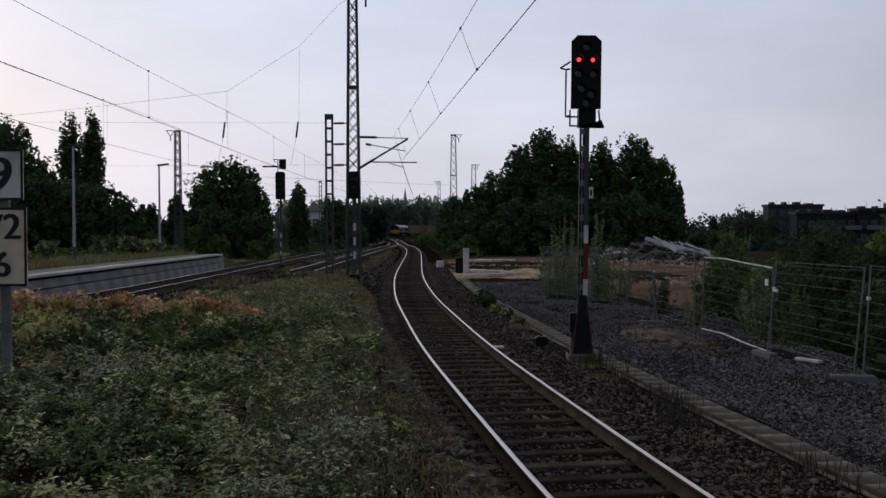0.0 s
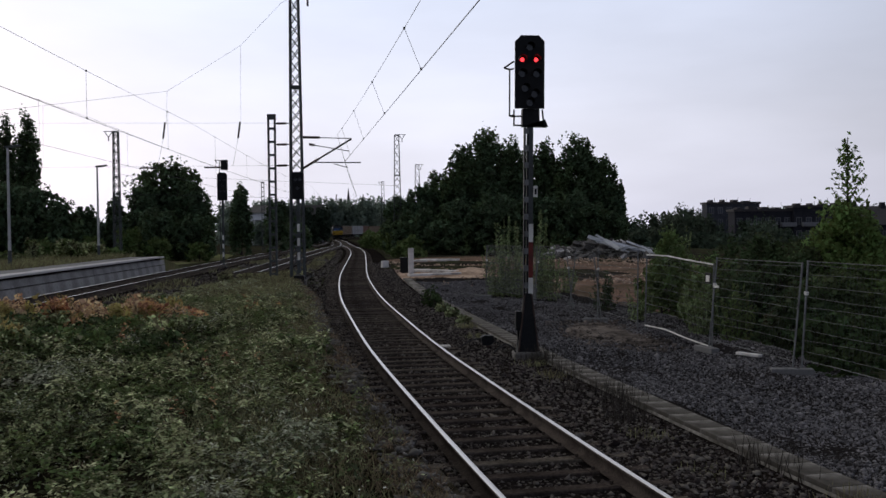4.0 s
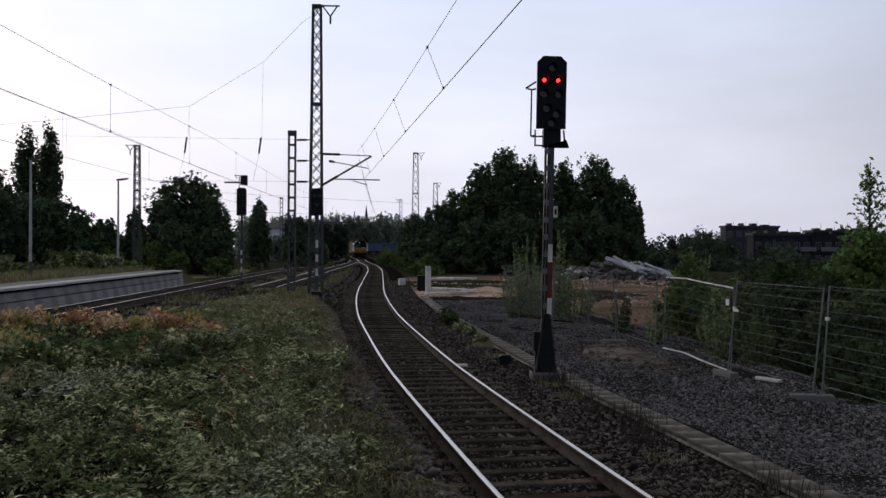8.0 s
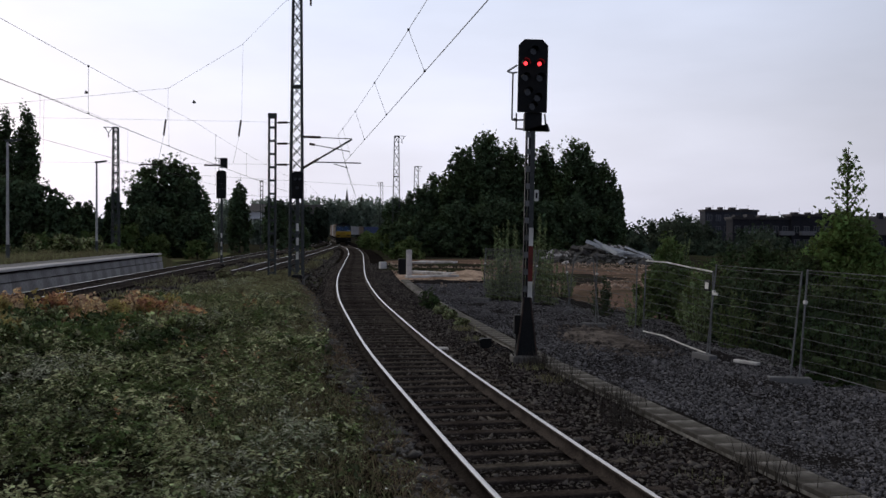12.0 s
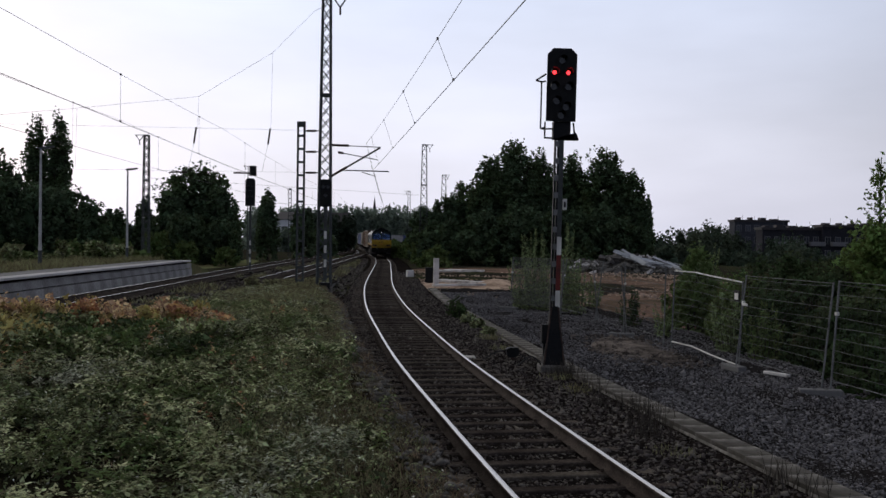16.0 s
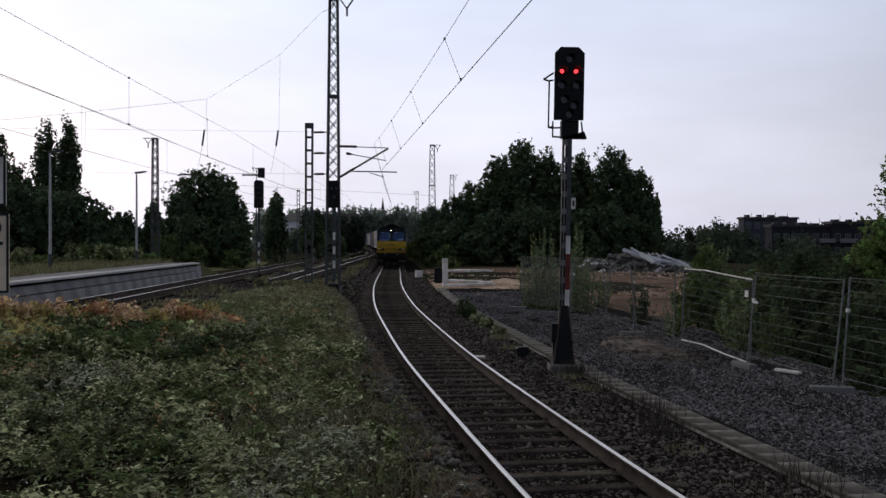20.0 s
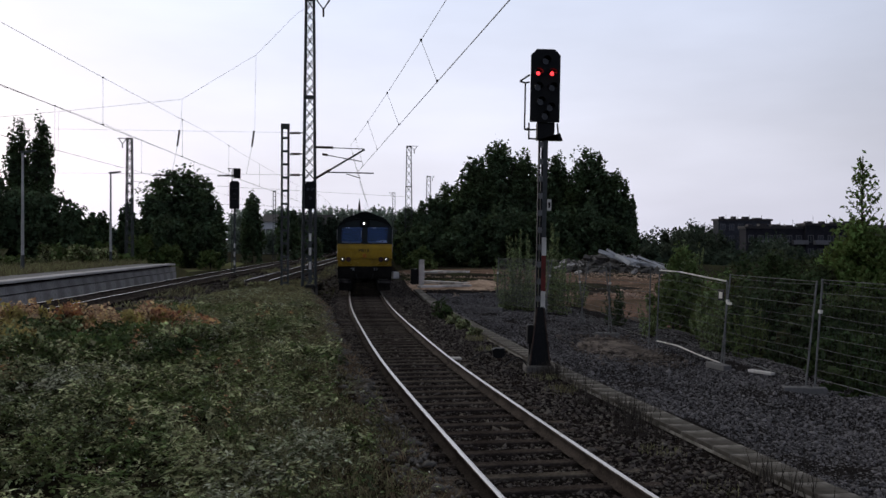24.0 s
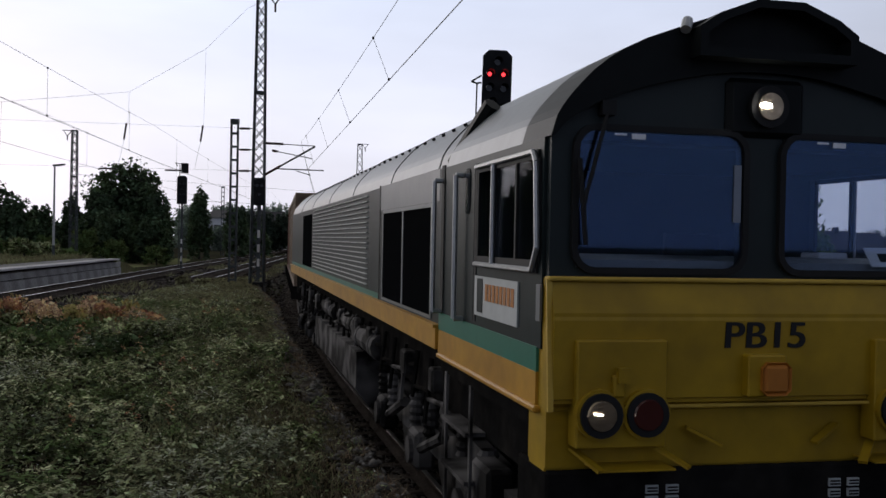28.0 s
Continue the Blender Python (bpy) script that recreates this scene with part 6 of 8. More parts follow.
slab("concrete_post", 1.4, 1.72, 58.9, 59.2, -0.3, 1.38, 4, "concrete_light", "pale square concrete post on the sand", "concrete post")
slab("dark_crate", 0.95, 1.5, 61.5, 62, -0.25, 0.75, 0, "dark", "dark box behind the concrete post", "box")
slab("concrete_slab", 1.0, 5.2, 61.1, 61.9, -0.22, -0.04, -52, "concrete_light", "long pale concrete slab lying on the sand", "concrete slab")
slab("concrete_slab", 1.2, 4.6, 57.3, 57.7, -0.22, -0.08, 24, "concrete_light", "narrow pale concrete kerb lying on the sand", "concrete slab")
slab("concrete_slab", 3.0, 6.2, 82.2, 83.6, -0.25, -0.03, -20, "concrete_light", "pale concrete slab by the earth bank", "concrete slab")
slab("concrete_slab", 1.2, 2.9, 66.4, 67.6, 0.3, 0.42, 0, "concrete_light", "pale slab on a dark support", "concrete slab")
slab("concrete_block", -0.25, 0.2, 69.5, 69.9, -0.3, 0.3, 20, "concrete_light", "pale concrete block beside the track", "concrete block")
slab("trough_end", TRX - 0.2, TRX + 0.2, TRY - 5.4, TRY + 5.4, -0.28, -0.11, TRA, "trough", "open end of the concrete trough", "concrete trough")

_n = 2600
_x, _y = rng.uniform(-0.5, 22, _n), rng.uniform(44, 84, _n)
_k = _x > MAIN(_y) + 2.6
scatter_stones("site_rubble", np.stack([_x, _y], 1)[_k], -0.22, 0.085, M["sand"], "scattered lumps of brick and earth on the building site")
_n = 500
_x, _y = rng.uniform(4.4, 6.6, _n), rng.uniform(20.5, 27.5, _n)
scatter_stones("dirt_clods", np.stack([_x, _y], 1), -0.12, 0.04, M["dirt"], "loose clods of dirt on the gravel")

rubble = thing("rubble_pile", "heap of grey demolition rubble and metal sheets below trees", "rubble pile", Matrix.Translation((19.5, 88, -0.3)))
_lumps = []
for _k in range(5):
    bm = boxed(-0.5, 0.5, -0.5, 0.5, -0.5, 0.5, 0.06)
    for _v in bm.verts:
        _v.co += Vector(rng.normal(0, 0.09, 3))
    me = bpy.data.meshes.new("fragment")
    bm.to_mesh(me), bm.free()
    _lumps.append(me)
for _k in range(230):
    _x = rng.uniform(-5.4, 4.2)
    _y = rng.normal(0, 1.3)
    _top = 1.55 * math.exp(-((_x + 0.2) / 4.2) ** 4) * math.exp(-(_y / 2.0) ** 2) + 0.1
    ob = put("fragment", _lumps[_k % 5], M["concrete_light"] if rng.uniform() < 0.4 else M["concrete"], rubble)
    _s = rng.uniform(0.2, 0.7, 3) * (1.5, 1.0, 0.5)
    ob.matrix_local = Matrix.Translation((_x, _y, _top * rng.uniform(0.4, 1.0))) @ Euler(rng.normal(0, 0.5, 3)).to_matrix().to_4x4() @ Matrix.Diagonal((*_s, 1))
for _k in range(24):
    _ln, _wd = rng.uniform(0.7, 1.7), rng.uniform(0.08, 0.22)
    ob = part("metal_sheet", boxed(-_ln, _ln, -_wd, _wd, -0.025, 0.025), M["sheet"], rubble, "pale grey metal sheet")
    ob.matrix_local = Matrix.Translation((rng.uniform(-0.6, 3.9), -1.5 + rng.normal(0, 0.5), 0)) @ Euler((0.5 + rng.normal(0, 0.35), 0.22 + rng.normal(0, 0.13), rng.normal(-0.6, 0.4))).to_matrix().to_4x4()
    ob.location.z = 1.42 - 0.22 * max(0.0, ob.location.x) + rng.normal(0, 0.14)


# ---- buildings, cars and goal in the distance ----
B = {
    "brick": material("dark_brick", (0.03, 0.03, 0.037), 0.9, var=0.25, grain=3, stain=0.4, second=(0.024, 0.023, 0.028), spec=0.1),
    "grey_wall": material("dark_grey_cladding", (0.055, 0.058, 0.07), 0.8, var=0.15, grain=2, stain=0.4, second=(0.042, 0.044, 0.055), spec=0.1),
    "roof": material("dark_roof_tiles", (0.05, 0.045, 0.047), 0.8, var=0.2, grain=3, stain=0.5),
    "plaster": material("pale_plaster", (0.78, 0.78, 0.8), 0.9, var=0.08, grain=3, stain=0.4, second=(0.6, 0.6, 0.62)),
    "balcony": material("grey_balcony_concrete", (0.17, 0.17, 0.18), 0.9, var=0.15, grain=3, stain=0.8),
    "pane": material("house_window", (0.05, 0.055, 0.065), 0.1, var=0.2, obj=0.5, bump=0, spec=0.6),
    "frame": material("white_window_frame", (0.13, 0.13, 0.14), 0.6, var=0.05, bump=0),
    "car": material("silver_car_paint", (0.36, 0.38, 0.41), 0.3, 0.4, var=0.05, bump=0),
    "car_white": material("white_car_paint", (0.55, 0.57, 0.6), 0.3, 0.0, var=0.05, bump=0),
    "carglass": material("dark_car_glass", (0.012, 0.014, 0.017), 0.05, var=0, bump=0, spec=0.7),
    "tyre": material("tyre_rubber", (0.012, 0.012, 0.012), 0.8, var=0.1, bump=0),
}


def house(name, label, x, y, z0, w, d, h, roof_h, floors, cols, key="brick", turn=0.0, flat=False, balcony=False):
    hs = thing(name, label, "building", Matrix.Translation((x, y, z0)) @ Matrix.Rotation(radians(turn), 4, "Z"))
    part("wall", boxed(-w / 2, w / 2, 0, d, 0, h), B[key], hs)
    if flat:
        roof = part("roof", boxed(-w / 2 - 0.3, w / 2 + 0.3, -0.3, d + 0.3, h, h + roof_h), B["roof"], hs)
        for k in range(4):
            cx, a, b = -w / 2 + (k + 0.6) * w / 4.4, rng.uniform(0.3, 0.9), rng.uniform(0.3, 0.8)
            part("roof_box", boxed(cx - a, cx + a, 2, 4, h + roof_h, h + roof_h + b), B["roof"], roof)
            part("antenna", rods([((cx + 1.1, 3, h + roof_h), (cx + 1.1, 3, h + roof_h + rng.uniform(0.8, 1.8)))], 0.04, 5), M["mast"], roof)
    else:
        bm = bmesh.new()
        prism(bm, [(-0.5, h - 0.1), (d / 2, h + roof_h), (d + 0.5, h - 0.1)], -w / 2 - 0.3, w / 2 + 0.3)
        roof = part("roof", bm, B["roof"], hs, "dark tiled roof")
        for k in range(max(1, int(w / 9))):
            cx = -w / 2 + (k + 0.4) * 9
            if cx < w / 2:
                part("chimney", boxed(cx - 0.4, cx + 0.4, d / 2 - 0.4, d / 2 + 0.4, h + roof_h - 0.5, h + roof_h + 0.9), B["brick"], roof)
    win = bpy.data.meshes.new("pane")
    bm = boxed(-0.5, 0.5, -0.03, 0.0, -0.65, 0.65)
    bm.to_mesh(win), bm.free()
    fr = bpy.data.meshes.new("window")
    bm = bmesh.new()
    for a in ((-0.6, -0.5, -0.75, 0.75), (0.5, 0.6, -0.75, 0.75), (-0.5, 0.5, 0.65, 0.75), (-0.5, 0.5, -0.75, -0.65), (-0.04, 0.04, -0.65, 0.65)):
        box(bm, a[0], a[1], -0.06, 0.0, a[2], a[3])
    bm.to_mesh(fr), bm.free()
    for i in range(floors):
        for j in range(cols):
            ob = put("window", fr, B["frame"], hs)
            ob.location = (-w / 2 + (j + 0.5) * w / cols, -0.02, 1.5 + i * 2.8)
            put("pane", win, B["pane"], ob)
            if balcony and (i + j) % 2:
                part("balcony", boxed(-1.6 + ob.location.x, 1.6 + ob.location.x, -1.2, -0.1, 0.3 + i * 2.8, 1.2 + i * 2.8), B["balcony"], hs, "grey balcony parapet")
    return hs


house("apartment_building", "flat-roofed dark grey apartment block behind the trees", 83.3, 230, -3.8, 12.8, 4, 11.4, 0.5, 4, 6, "grey_wall", 0, True)
house("terraced_house", "long dark flat-roofed building with pale balconies behind trees", 80, 203, -3.8, 12.4, 4, 9.2, 0.5, 3, 6, "brick", 0, True, True)
house("terraced_house", "long dark flat-roofed building with pale balconies behind trees", 92.6, 202, -3.8, 12.8, 4, 9.9, 0.5, 3, 6, "brick", 0, True, True)
house("terraced_house", "dark brick house with a low roof behind the birch", 106, 205, -3.8, 13, 10, 8.6, 1.6, 3, 6, "brick", 0, False, False)
house("terraced_house", "dark brick row house with small windows beside the field", 91.0, 165, -3.8, 12, 9, 6.2, 3.0, 2, 6, "brick", 4)
house("terraced_house", "dark brick row house with small windows beside the field", 104.5, 163, -3.8, 13, 9, 6.6, 3.0, 2, 6, "brick", 4)
house("house", "pale gabled house with a dark roof behind the bushes", -25.6, 200, -0.3, 3.2, 14, 6.6, 1.6, 2, 1, "plaster", 0)
house("house", "wide dark-roofed house among trees beyond the tracks", -19.2, 206, -0.3, 12.0, 9, 4.6, 3.6, 1, 3, "brick", 0)
_church = thing("church_spire", "slender dark church spire on the skyline", "church", Matrix.Translation((-25.8, 700, -0.3)))
part("tower", boxed(-1.6, 1.6, -1.6, 1.6, 0, 18), B["brick"], _church)
bm = bmesh.new()
bmesh.ops.create_cone(bm, cap_ends=True, segments=8, radius1=1.9, radius2=0.05, depth=15, matrix=Matrix.Translation((0, 0, 25.4)))
part("spire", bm, B["roof"], _church)


def car(name, label, x, y, z, turn, key):
    c = thing(name, label, "car", Matrix.Translation((x, y, z)) @ Matrix.Rotation(radians(turn), 4, "Z"), group="parked cars")
    bm = bmesh.new()
    prism(bm, [(-2.1, 0.28), (-2.15, 0.62), (-1.95, 0.82), (-1.15, 0.95), (-0.45, 1.42), (0.9, 1.46), (1.75, 1.02), (2.1, 0.95), (2.12, 0.3)], -0.84, 0.84, "y")
    bmesh.ops.bevel(bm, geom=[e for e in bm.edges if abs(e.verts[0].co.y) > 0.8 and abs(e.verts[1].co.y) > 0.8 and e.verts[0].co.y * e.verts[1].co.y > 0], offset=0.07, segments=2, affect="EDGES")
    body = part("body", bm, B[key], c)
    for s in (-1, 1):
        bm = bmesh.new()
        prism(bm, [(-1.0, 0.97), (-0.42, 1.36), (0.12, 1.38), (0.12, 0.97)], s * 0.845 - 0.008, s * 0.845 + 0.008, "y")
        part("side_window", bm, B["carglass"], c)
        bm = bmesh.new()
        prism(bm, [(0.2, 0.97), (0.2, 1.38), (0.85, 1.38), (1.5, 1.02)], s * 0.845 - 0.008, s * 0.845 + 0.008, "y")
        part("side_window", bm, B["carglass"], c)
        for wx in (-1.35, 1.3):
            bm = bmesh.new()
            rod(bm, (wx, s * 0.66, 0.31), (wx, s * 0.86, 0.31), 0.31, 16)
            wheel = part("wheel", bm, B["tyre"], c)
            bm = bmesh.new()
            rod(bm, (wx, s * 0.861, 0.31), (wx, s * 0.87, 0.31), 0.2, 12)
            part("rim", bm, M["galv"], wheel)
        bm = bmesh.new()
        box(bm, -2.14, -2.0, s * 0.62 - 0.16, s * 0.62 + 0.16, 0.62, 0.76)
        part("headlight", bm, B["frame"], c)
        part("mirror", boxed(-0.85, -0.7, s * 0.95 - 0.08, s * 0.95 + 0.08, 0.98, 1.1), B[key], c)
    bm = bmesh.new()
    prism(bm, [(-1.13, 0.98), (-0.47, 1.41), (-0.49, 1.43), (-1.17, 1.0)], -0.72, 0.72, "y")
    part("windscreen", bm, B["carglass"], c)
    part("roof_rail", rods([((-0.3, -0.7, 1.49), (0.85, -0.7, 1.5)), ((-0.3, 0.7, 1.49), (0.85, 0.7, 1.5))], 0.02), M["galv"], c)
    return c


car("car", "silver estate car parked below the embankment", 21.9, 38.8, -3.8, 20, "car")
car("car", "white car parked in front of the silver one", 22.4, 35.4, -3.8, 16, "car_white")
_pk = boxed(14, 40, 28, 52, -3.83, -3.78)
tagged(part("parking_area", _pk, M["asphalt"], None), "grey asphalt parking area below the embankment", "pavement", kind="structure")
_goal = thing("goal", "small white goal frame on the playing field", "goal", Matrix.Translation((83.6, 150, -3.8)))
for _p, _q, _n in (((-1.6, 0, 0), (-1.6, 0, 1.8), "post"), ((1.6, 0, 0), (1.6, 0, 1.8), "post"), ((-1.6, 0, 1.8), (1.6, 0, 1.8), "crossbar")):
    part(_n, rods([(_p, _q)], 0.07), M["white"], _goal)
patch("playing_field", 88, 150, 52, 34, -3.77, "field", "worn grass playing field below the embankment", 0.0)
patch("dry_meadow", 54, 92, 34, 27, -3.76, "dry_field", "dry trampled meadow below the embankment", 0.0)
patch("rough_verge", -22, 98, 6.5, 24, -0.27, "field", "rough pale grass beyond the opposite platform", 0.05)
patch("sand_lane", 37, 69, 12, 4.5, -3.75, "paving", "pale gravel lane beside the meadow", 0.0)


# ---- birds ----
def bird(label):
    b = thing("bird", label, "bird", group="birds in the sky")
    bm = bmesh.new()
    bmesh.ops.create_uvsphere(bm, u_segments=8, v_segments=6, radius=1, matrix=Matrix.Diagonal((0.13, 0.05, 0.05, 1)))
    part("body", bm, M["black"], b)
    for s in (-1, 1):
        bm = bmesh.new()
        prism(bm, [(-0.05, 0), (0.08, 0), (0.02, s * 0.24), (-0.06, s * 0.2)], 0.0, 0.012, "z")
        w = part("wing", bm, M["black"], b)
        w.rotation_euler = (s * 0.5, 0, 0)
    return b


BIRDS = []
for _lab, _rows in (("small dark bird gliding over the tracks", [(0, 150, 60, 14), (8.0, 41.5, 60, 10.2), (8.5, 31.3, 60, 9.2), (9.0, 21.6, 60, 8.2), (9.5, 13.2, 60, 8.0), (10.0, 5.8, 60, 8.3), (10.5, -0.9, 60, 8.9), (11.0, -6.9, 60, 9.9), (11.5, -12.3, 60, 10.2), (14, -41, 60, 15), (28, -160, 70, 30)]),
                    ("second small dark bird flying over the masts", [(0, 160, 62, 14), (9.0, 34.0, 60, 8.8), (9.5, 23.2, 60, 8.0), (10.0, 14.4, 60, 7.9), (10.5, 7.0, 60, 8.6), (11.0, 0.4, 60, 9.4), (11.5, -5.5, 60, 9.7), (14, -36, 60, 14), (28, -165, 70, 30)])):
    BIRDS.append((bird(_lab), [(t, Matrix.Translation((x, y, z)) @ Matrix.Rotation(math.pi, 4, "Z")) for t, x, y, z in _rows]))


# ---- vegetation ----
G = {
    "leaf_dark": material("dark_tree_leaves", (0.08, 0.114, 0.064), 0.7, var=0.35, grain=0.8, stain=0.25, second=(0.09, 0.122, 0.05), bump=0, island=0.6, translucent=0.2, spec=0.03),
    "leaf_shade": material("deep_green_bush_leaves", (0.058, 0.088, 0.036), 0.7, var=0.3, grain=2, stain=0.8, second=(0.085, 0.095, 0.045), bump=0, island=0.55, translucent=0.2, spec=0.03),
    "leaf_hedge": material("dark_hedge_leaves", (0.052, 0.074, 0.05), 0.7, var=0.25, grain=0.8, stain=0.1, second=(0.075, 0.09, 0.06), bump=0, island=0.45, translucent=0.2, spec=0.03),
    "leaf": material("bush_leaves", (0.11, 0.155, 0.055), 0.7, var=0.25, grain=1.5, stain=0.5, second=(0.14, 0.165, 0.065), bump=0, island=0.45, translucent=0.25, spec=0.03),
    "leaf_red": material("reddish_bush_leaves", (0.056, 0.082, 0.037), 0.7, var=0.35, grain=1.5, stain=0.9, second_at=0.6, second=(0.085, 0.064, 0.036), bump=0, island=0.5, translucent=0.2, spec=0.03),
    # Distance haze is put into the colour of these paler leaves.
    "leaf_hazed": material("haze_paled_leaves", (0.20, 0.25, 0.20), 0.8, var=0.2, grain=0.3, stain=0.05, bump=0, island=0.35, translucent=0.5, spec=0.03),
    "leaf_birch": material("birch_leaves", (0.16, 0.22, 0.075), 0.65, var=0.3, grain=2, stain=0.8, second=(0.11, 0.16, 0.045), bump=0, island=0.6, translucent=0.4, spec=0.03),
    "leaf_peach": material("peach_autumn_leaves", (0.66, 0.50, 0.32), 0.7, var=0.25, grain=3, stain=1.3, second=(0.55, 0.30, 0.17), bump=0, island=0.6, translucent=0.25, spec=0.03),
    "leaf_orange": material("autumn_leaves", (0.55, 0.32, 0.18), 0.7, var=0.25, grain=3, stain=1.3, second=(0.46, 0.20, 0.11), bump=0, island=0.6, translucent=0.25, spec=0.03),
    "leaf_yellow": material("yellow_leaves", (0.42, 0.36, 0.14), 0.7, var=0.25, grain=3, stain=1.3, second=(0.42, 0.30, 0.13), bump=0, island=0.45, translucent=0.25, spec=0.03),
    "weed": material("weed_leaves", (0.32, 0.33, 0.18), 0.7, var=0.3, grain=5, stain=1.7, soft=0.06, second_at=0.5, second=(0.085, 0.105, 0.038), bump=0, island=0.85, translucent=0.2, spec=0.03),
    # Dark copy of the weed leaves; shade inside the mounds is in its colour.
    "weed_shaded": material("shade_dark_weed_leaves", (0.064, 0.078, 0.04), 0.75, var=0.3, grain=5, stain=1.2, second=(0.075, 0.076, 0.042), bump=0, island=0.6, translucent=0.1, spec=0.0),
    "weed_grey": material("grey_green_weeds", (0.45, 0.455, 0.34), 0.75, var=0.3, grain=5, stain=1.8, soft=0.06, second_at=0.5, second=(0.17, 0.19, 0.11), bump=0, island=0.85, translucent=0.2, spec=0.03),
    "weed_light": material("fresh_weed_leaves", (0.54, 0.545, 0.31), 0.65, var=0.3, grain=5, stain=2.0, soft=0.06, second_at=0.5, second=(0.16, 0.195, 0.07), bump=0, island=0.8, translucent=0.25, spec=0.03),
    "weed_end": material("yellowing_weeds", (0.28, 0.275, 0.15), 0.75, var=0.3, grain=3, stain=0.7, soft=0.08, second_at=0.5, second=(0.12, 0.10, 0.06), bump=0, island=0.7, translucent=0.2, spec=0.03),
    "grass": material("long_grass", (0.26, 0.255, 0.135), 0.75, var=0.3, grain=4, stain=0.5, second=(0.17, 0.14, 0.08), bump=0, island=0.5, translucent=0.2, spec=0.03),
    "dry": material("dry_grass", (0.20, 0.145, 0.10), 0.8, var=0.3, grain=4, stain=0.5, second=(0.15, 0.135, 0.075), bump=0, island=0.5, translucent=0.15, spec=0.03),
    "pale": material("pale_flower_heads", (0.7, 0.7, 0.6), 0.8, var=0.1, bump=0, island=0.3, spec=0.03),
    "leaf_willow": material("grey_green_willow_leaves", (0.20, 0.25, 0.12), 0.7, var=0.25, grain=2, stain=0.8, second=(0.19, 0.235, 0.10), bump=0, island=0.5, translucent=0.25, spec=0.03),
    "bark": material("grey_brown_bark", (0.05, 0.042, 0.034), 0.9, var=0.35, grain=12, stain=2, bump=0.6),
}


def shell_points(n, c, r, inner=0.55):
    """Points in the outer part of an uneven ellipsoid."""
    d = rng.normal(size=(n, 3))
    d /= np.linalg.norm(d, axis=1)[:, None]
    return np.asarray(c) + d * np.asarray(r) * rng.uniform(inner, 1.0, (n, 1)) ** 0.7


def crown_points(n, z0, z1, rx, ry, blobs, blob=0.3, shape="round", inner=0.5):
    """Leaf places in many clumps set evenly over a crown from z0 to z1, and some in its depth."""
    k = np.arange(blobs) + 0.5
    a = k * 2.399963 + rng.uniform(0, 6) + rng.normal(0, 0.25, blobs)
    zz = np.clip(1 - 2 * k / blobs + rng.normal(0, 0.05, blobs), -1, 1)
    r = rng.uniform(0.72, 1.06, blobs)
    if shape == "cone":
        w = 0.1 + 0.9 * np.clip(0.5 - 0.5 * zz, 0, 1) ** 0.8
    elif shape == "column":
        w = np.clip(1.05 - np.abs(zz) ** 3 * 0.8, 0.12, 1) * rng.uniform(0.5, 1, blobs)
    else:
        w = np.where(zz > -0.25, np.sqrt(np.clip(1 - ((zz + 0.25) / 1.25) ** 2, 0.01, 1)), 1 - 0.2 * ((-0.25 - zz) / 0.75) ** 2)
    c = np.stack([r * w * np.cos(a), r * w * np.sin(a), zz * (0.55 + 0.45 * r)], 1)
    c[::4] *= rng.uniform(0.3, 0.75, (len(c[::4]), 1))
    k = rng.integers(0, blobs, n)
    s = blob * rng.lognormal(0, 0.28, (blobs, 1))
    p = shell_points(n, 0, 1, inner) * s[k] + c[k]
    for i in range(3):
        lo, hi = np.percentile(p[:, i], (0.5, 99.5))
        p[:, i] = (p[:, i] - (lo + hi) / 2) * 2 / (hi - lo)
    return p * np.array([rx, ry, (z1 - z0) / 2]) + np.array([0, 0, (z0 + z1) / 2])


def tree(name, label, x, y, z0, top, width, leaf, n, size, shape="round", low=0.0, blobs=60, blob=0.26, category="tree", group="trees"):
    t = thing(name, label, category, Matrix.Translation((x, y, z0)), group=group)
    h = top - z0
    bm = bmesh.new()
    r = max(0.05, h * 0.022)
    rod(bm, (0, 0, -0.3), (0.05 * h * rng.normal(0, 0.3), 0, h * 0.45), r, 8, r * 0.6)
    for _ in range(9):
        a = rng.uniform(0, 2 * np.pi)
        zb = h * rng.uniform(0.15, 0.5)
        rod(bm, (0, 0, zb), (width * 0.32 * math.cos(a), width * 0.32 * math.sin(a), min(h * 0.9, zb + h * rng.uniform(0.15, 0.4))), r * 0.4, 5, r * 0.12)
    part("trunk", bm, G["bark"], t, "dark trunk and limbs")
    p = crown_points(n, h * low, h, width / 2, width / 2 * 0.9, blobs, blob, shape)
    # larger sprays deep in the crown close it against the sky
    deep = p[: n // 14] * np.array([0.72, 0.72, 0.84]) + np.array([0, 0, 0.06 * h])
    every = np.concatenate([p, deep])
    sizes = size * rng.lognormal(0, 0.3, len(every))
    sizes[n:] *= 2.6
    v, f = leaf_quads(every, sizes, 0.3, 1.5, 0.5)
    put("crown", array_mesh("crown", v, f), G[leaf], t, "dense leafy crown")
    return t


LT = "dark green broad-leaved tree beyond the tracks"
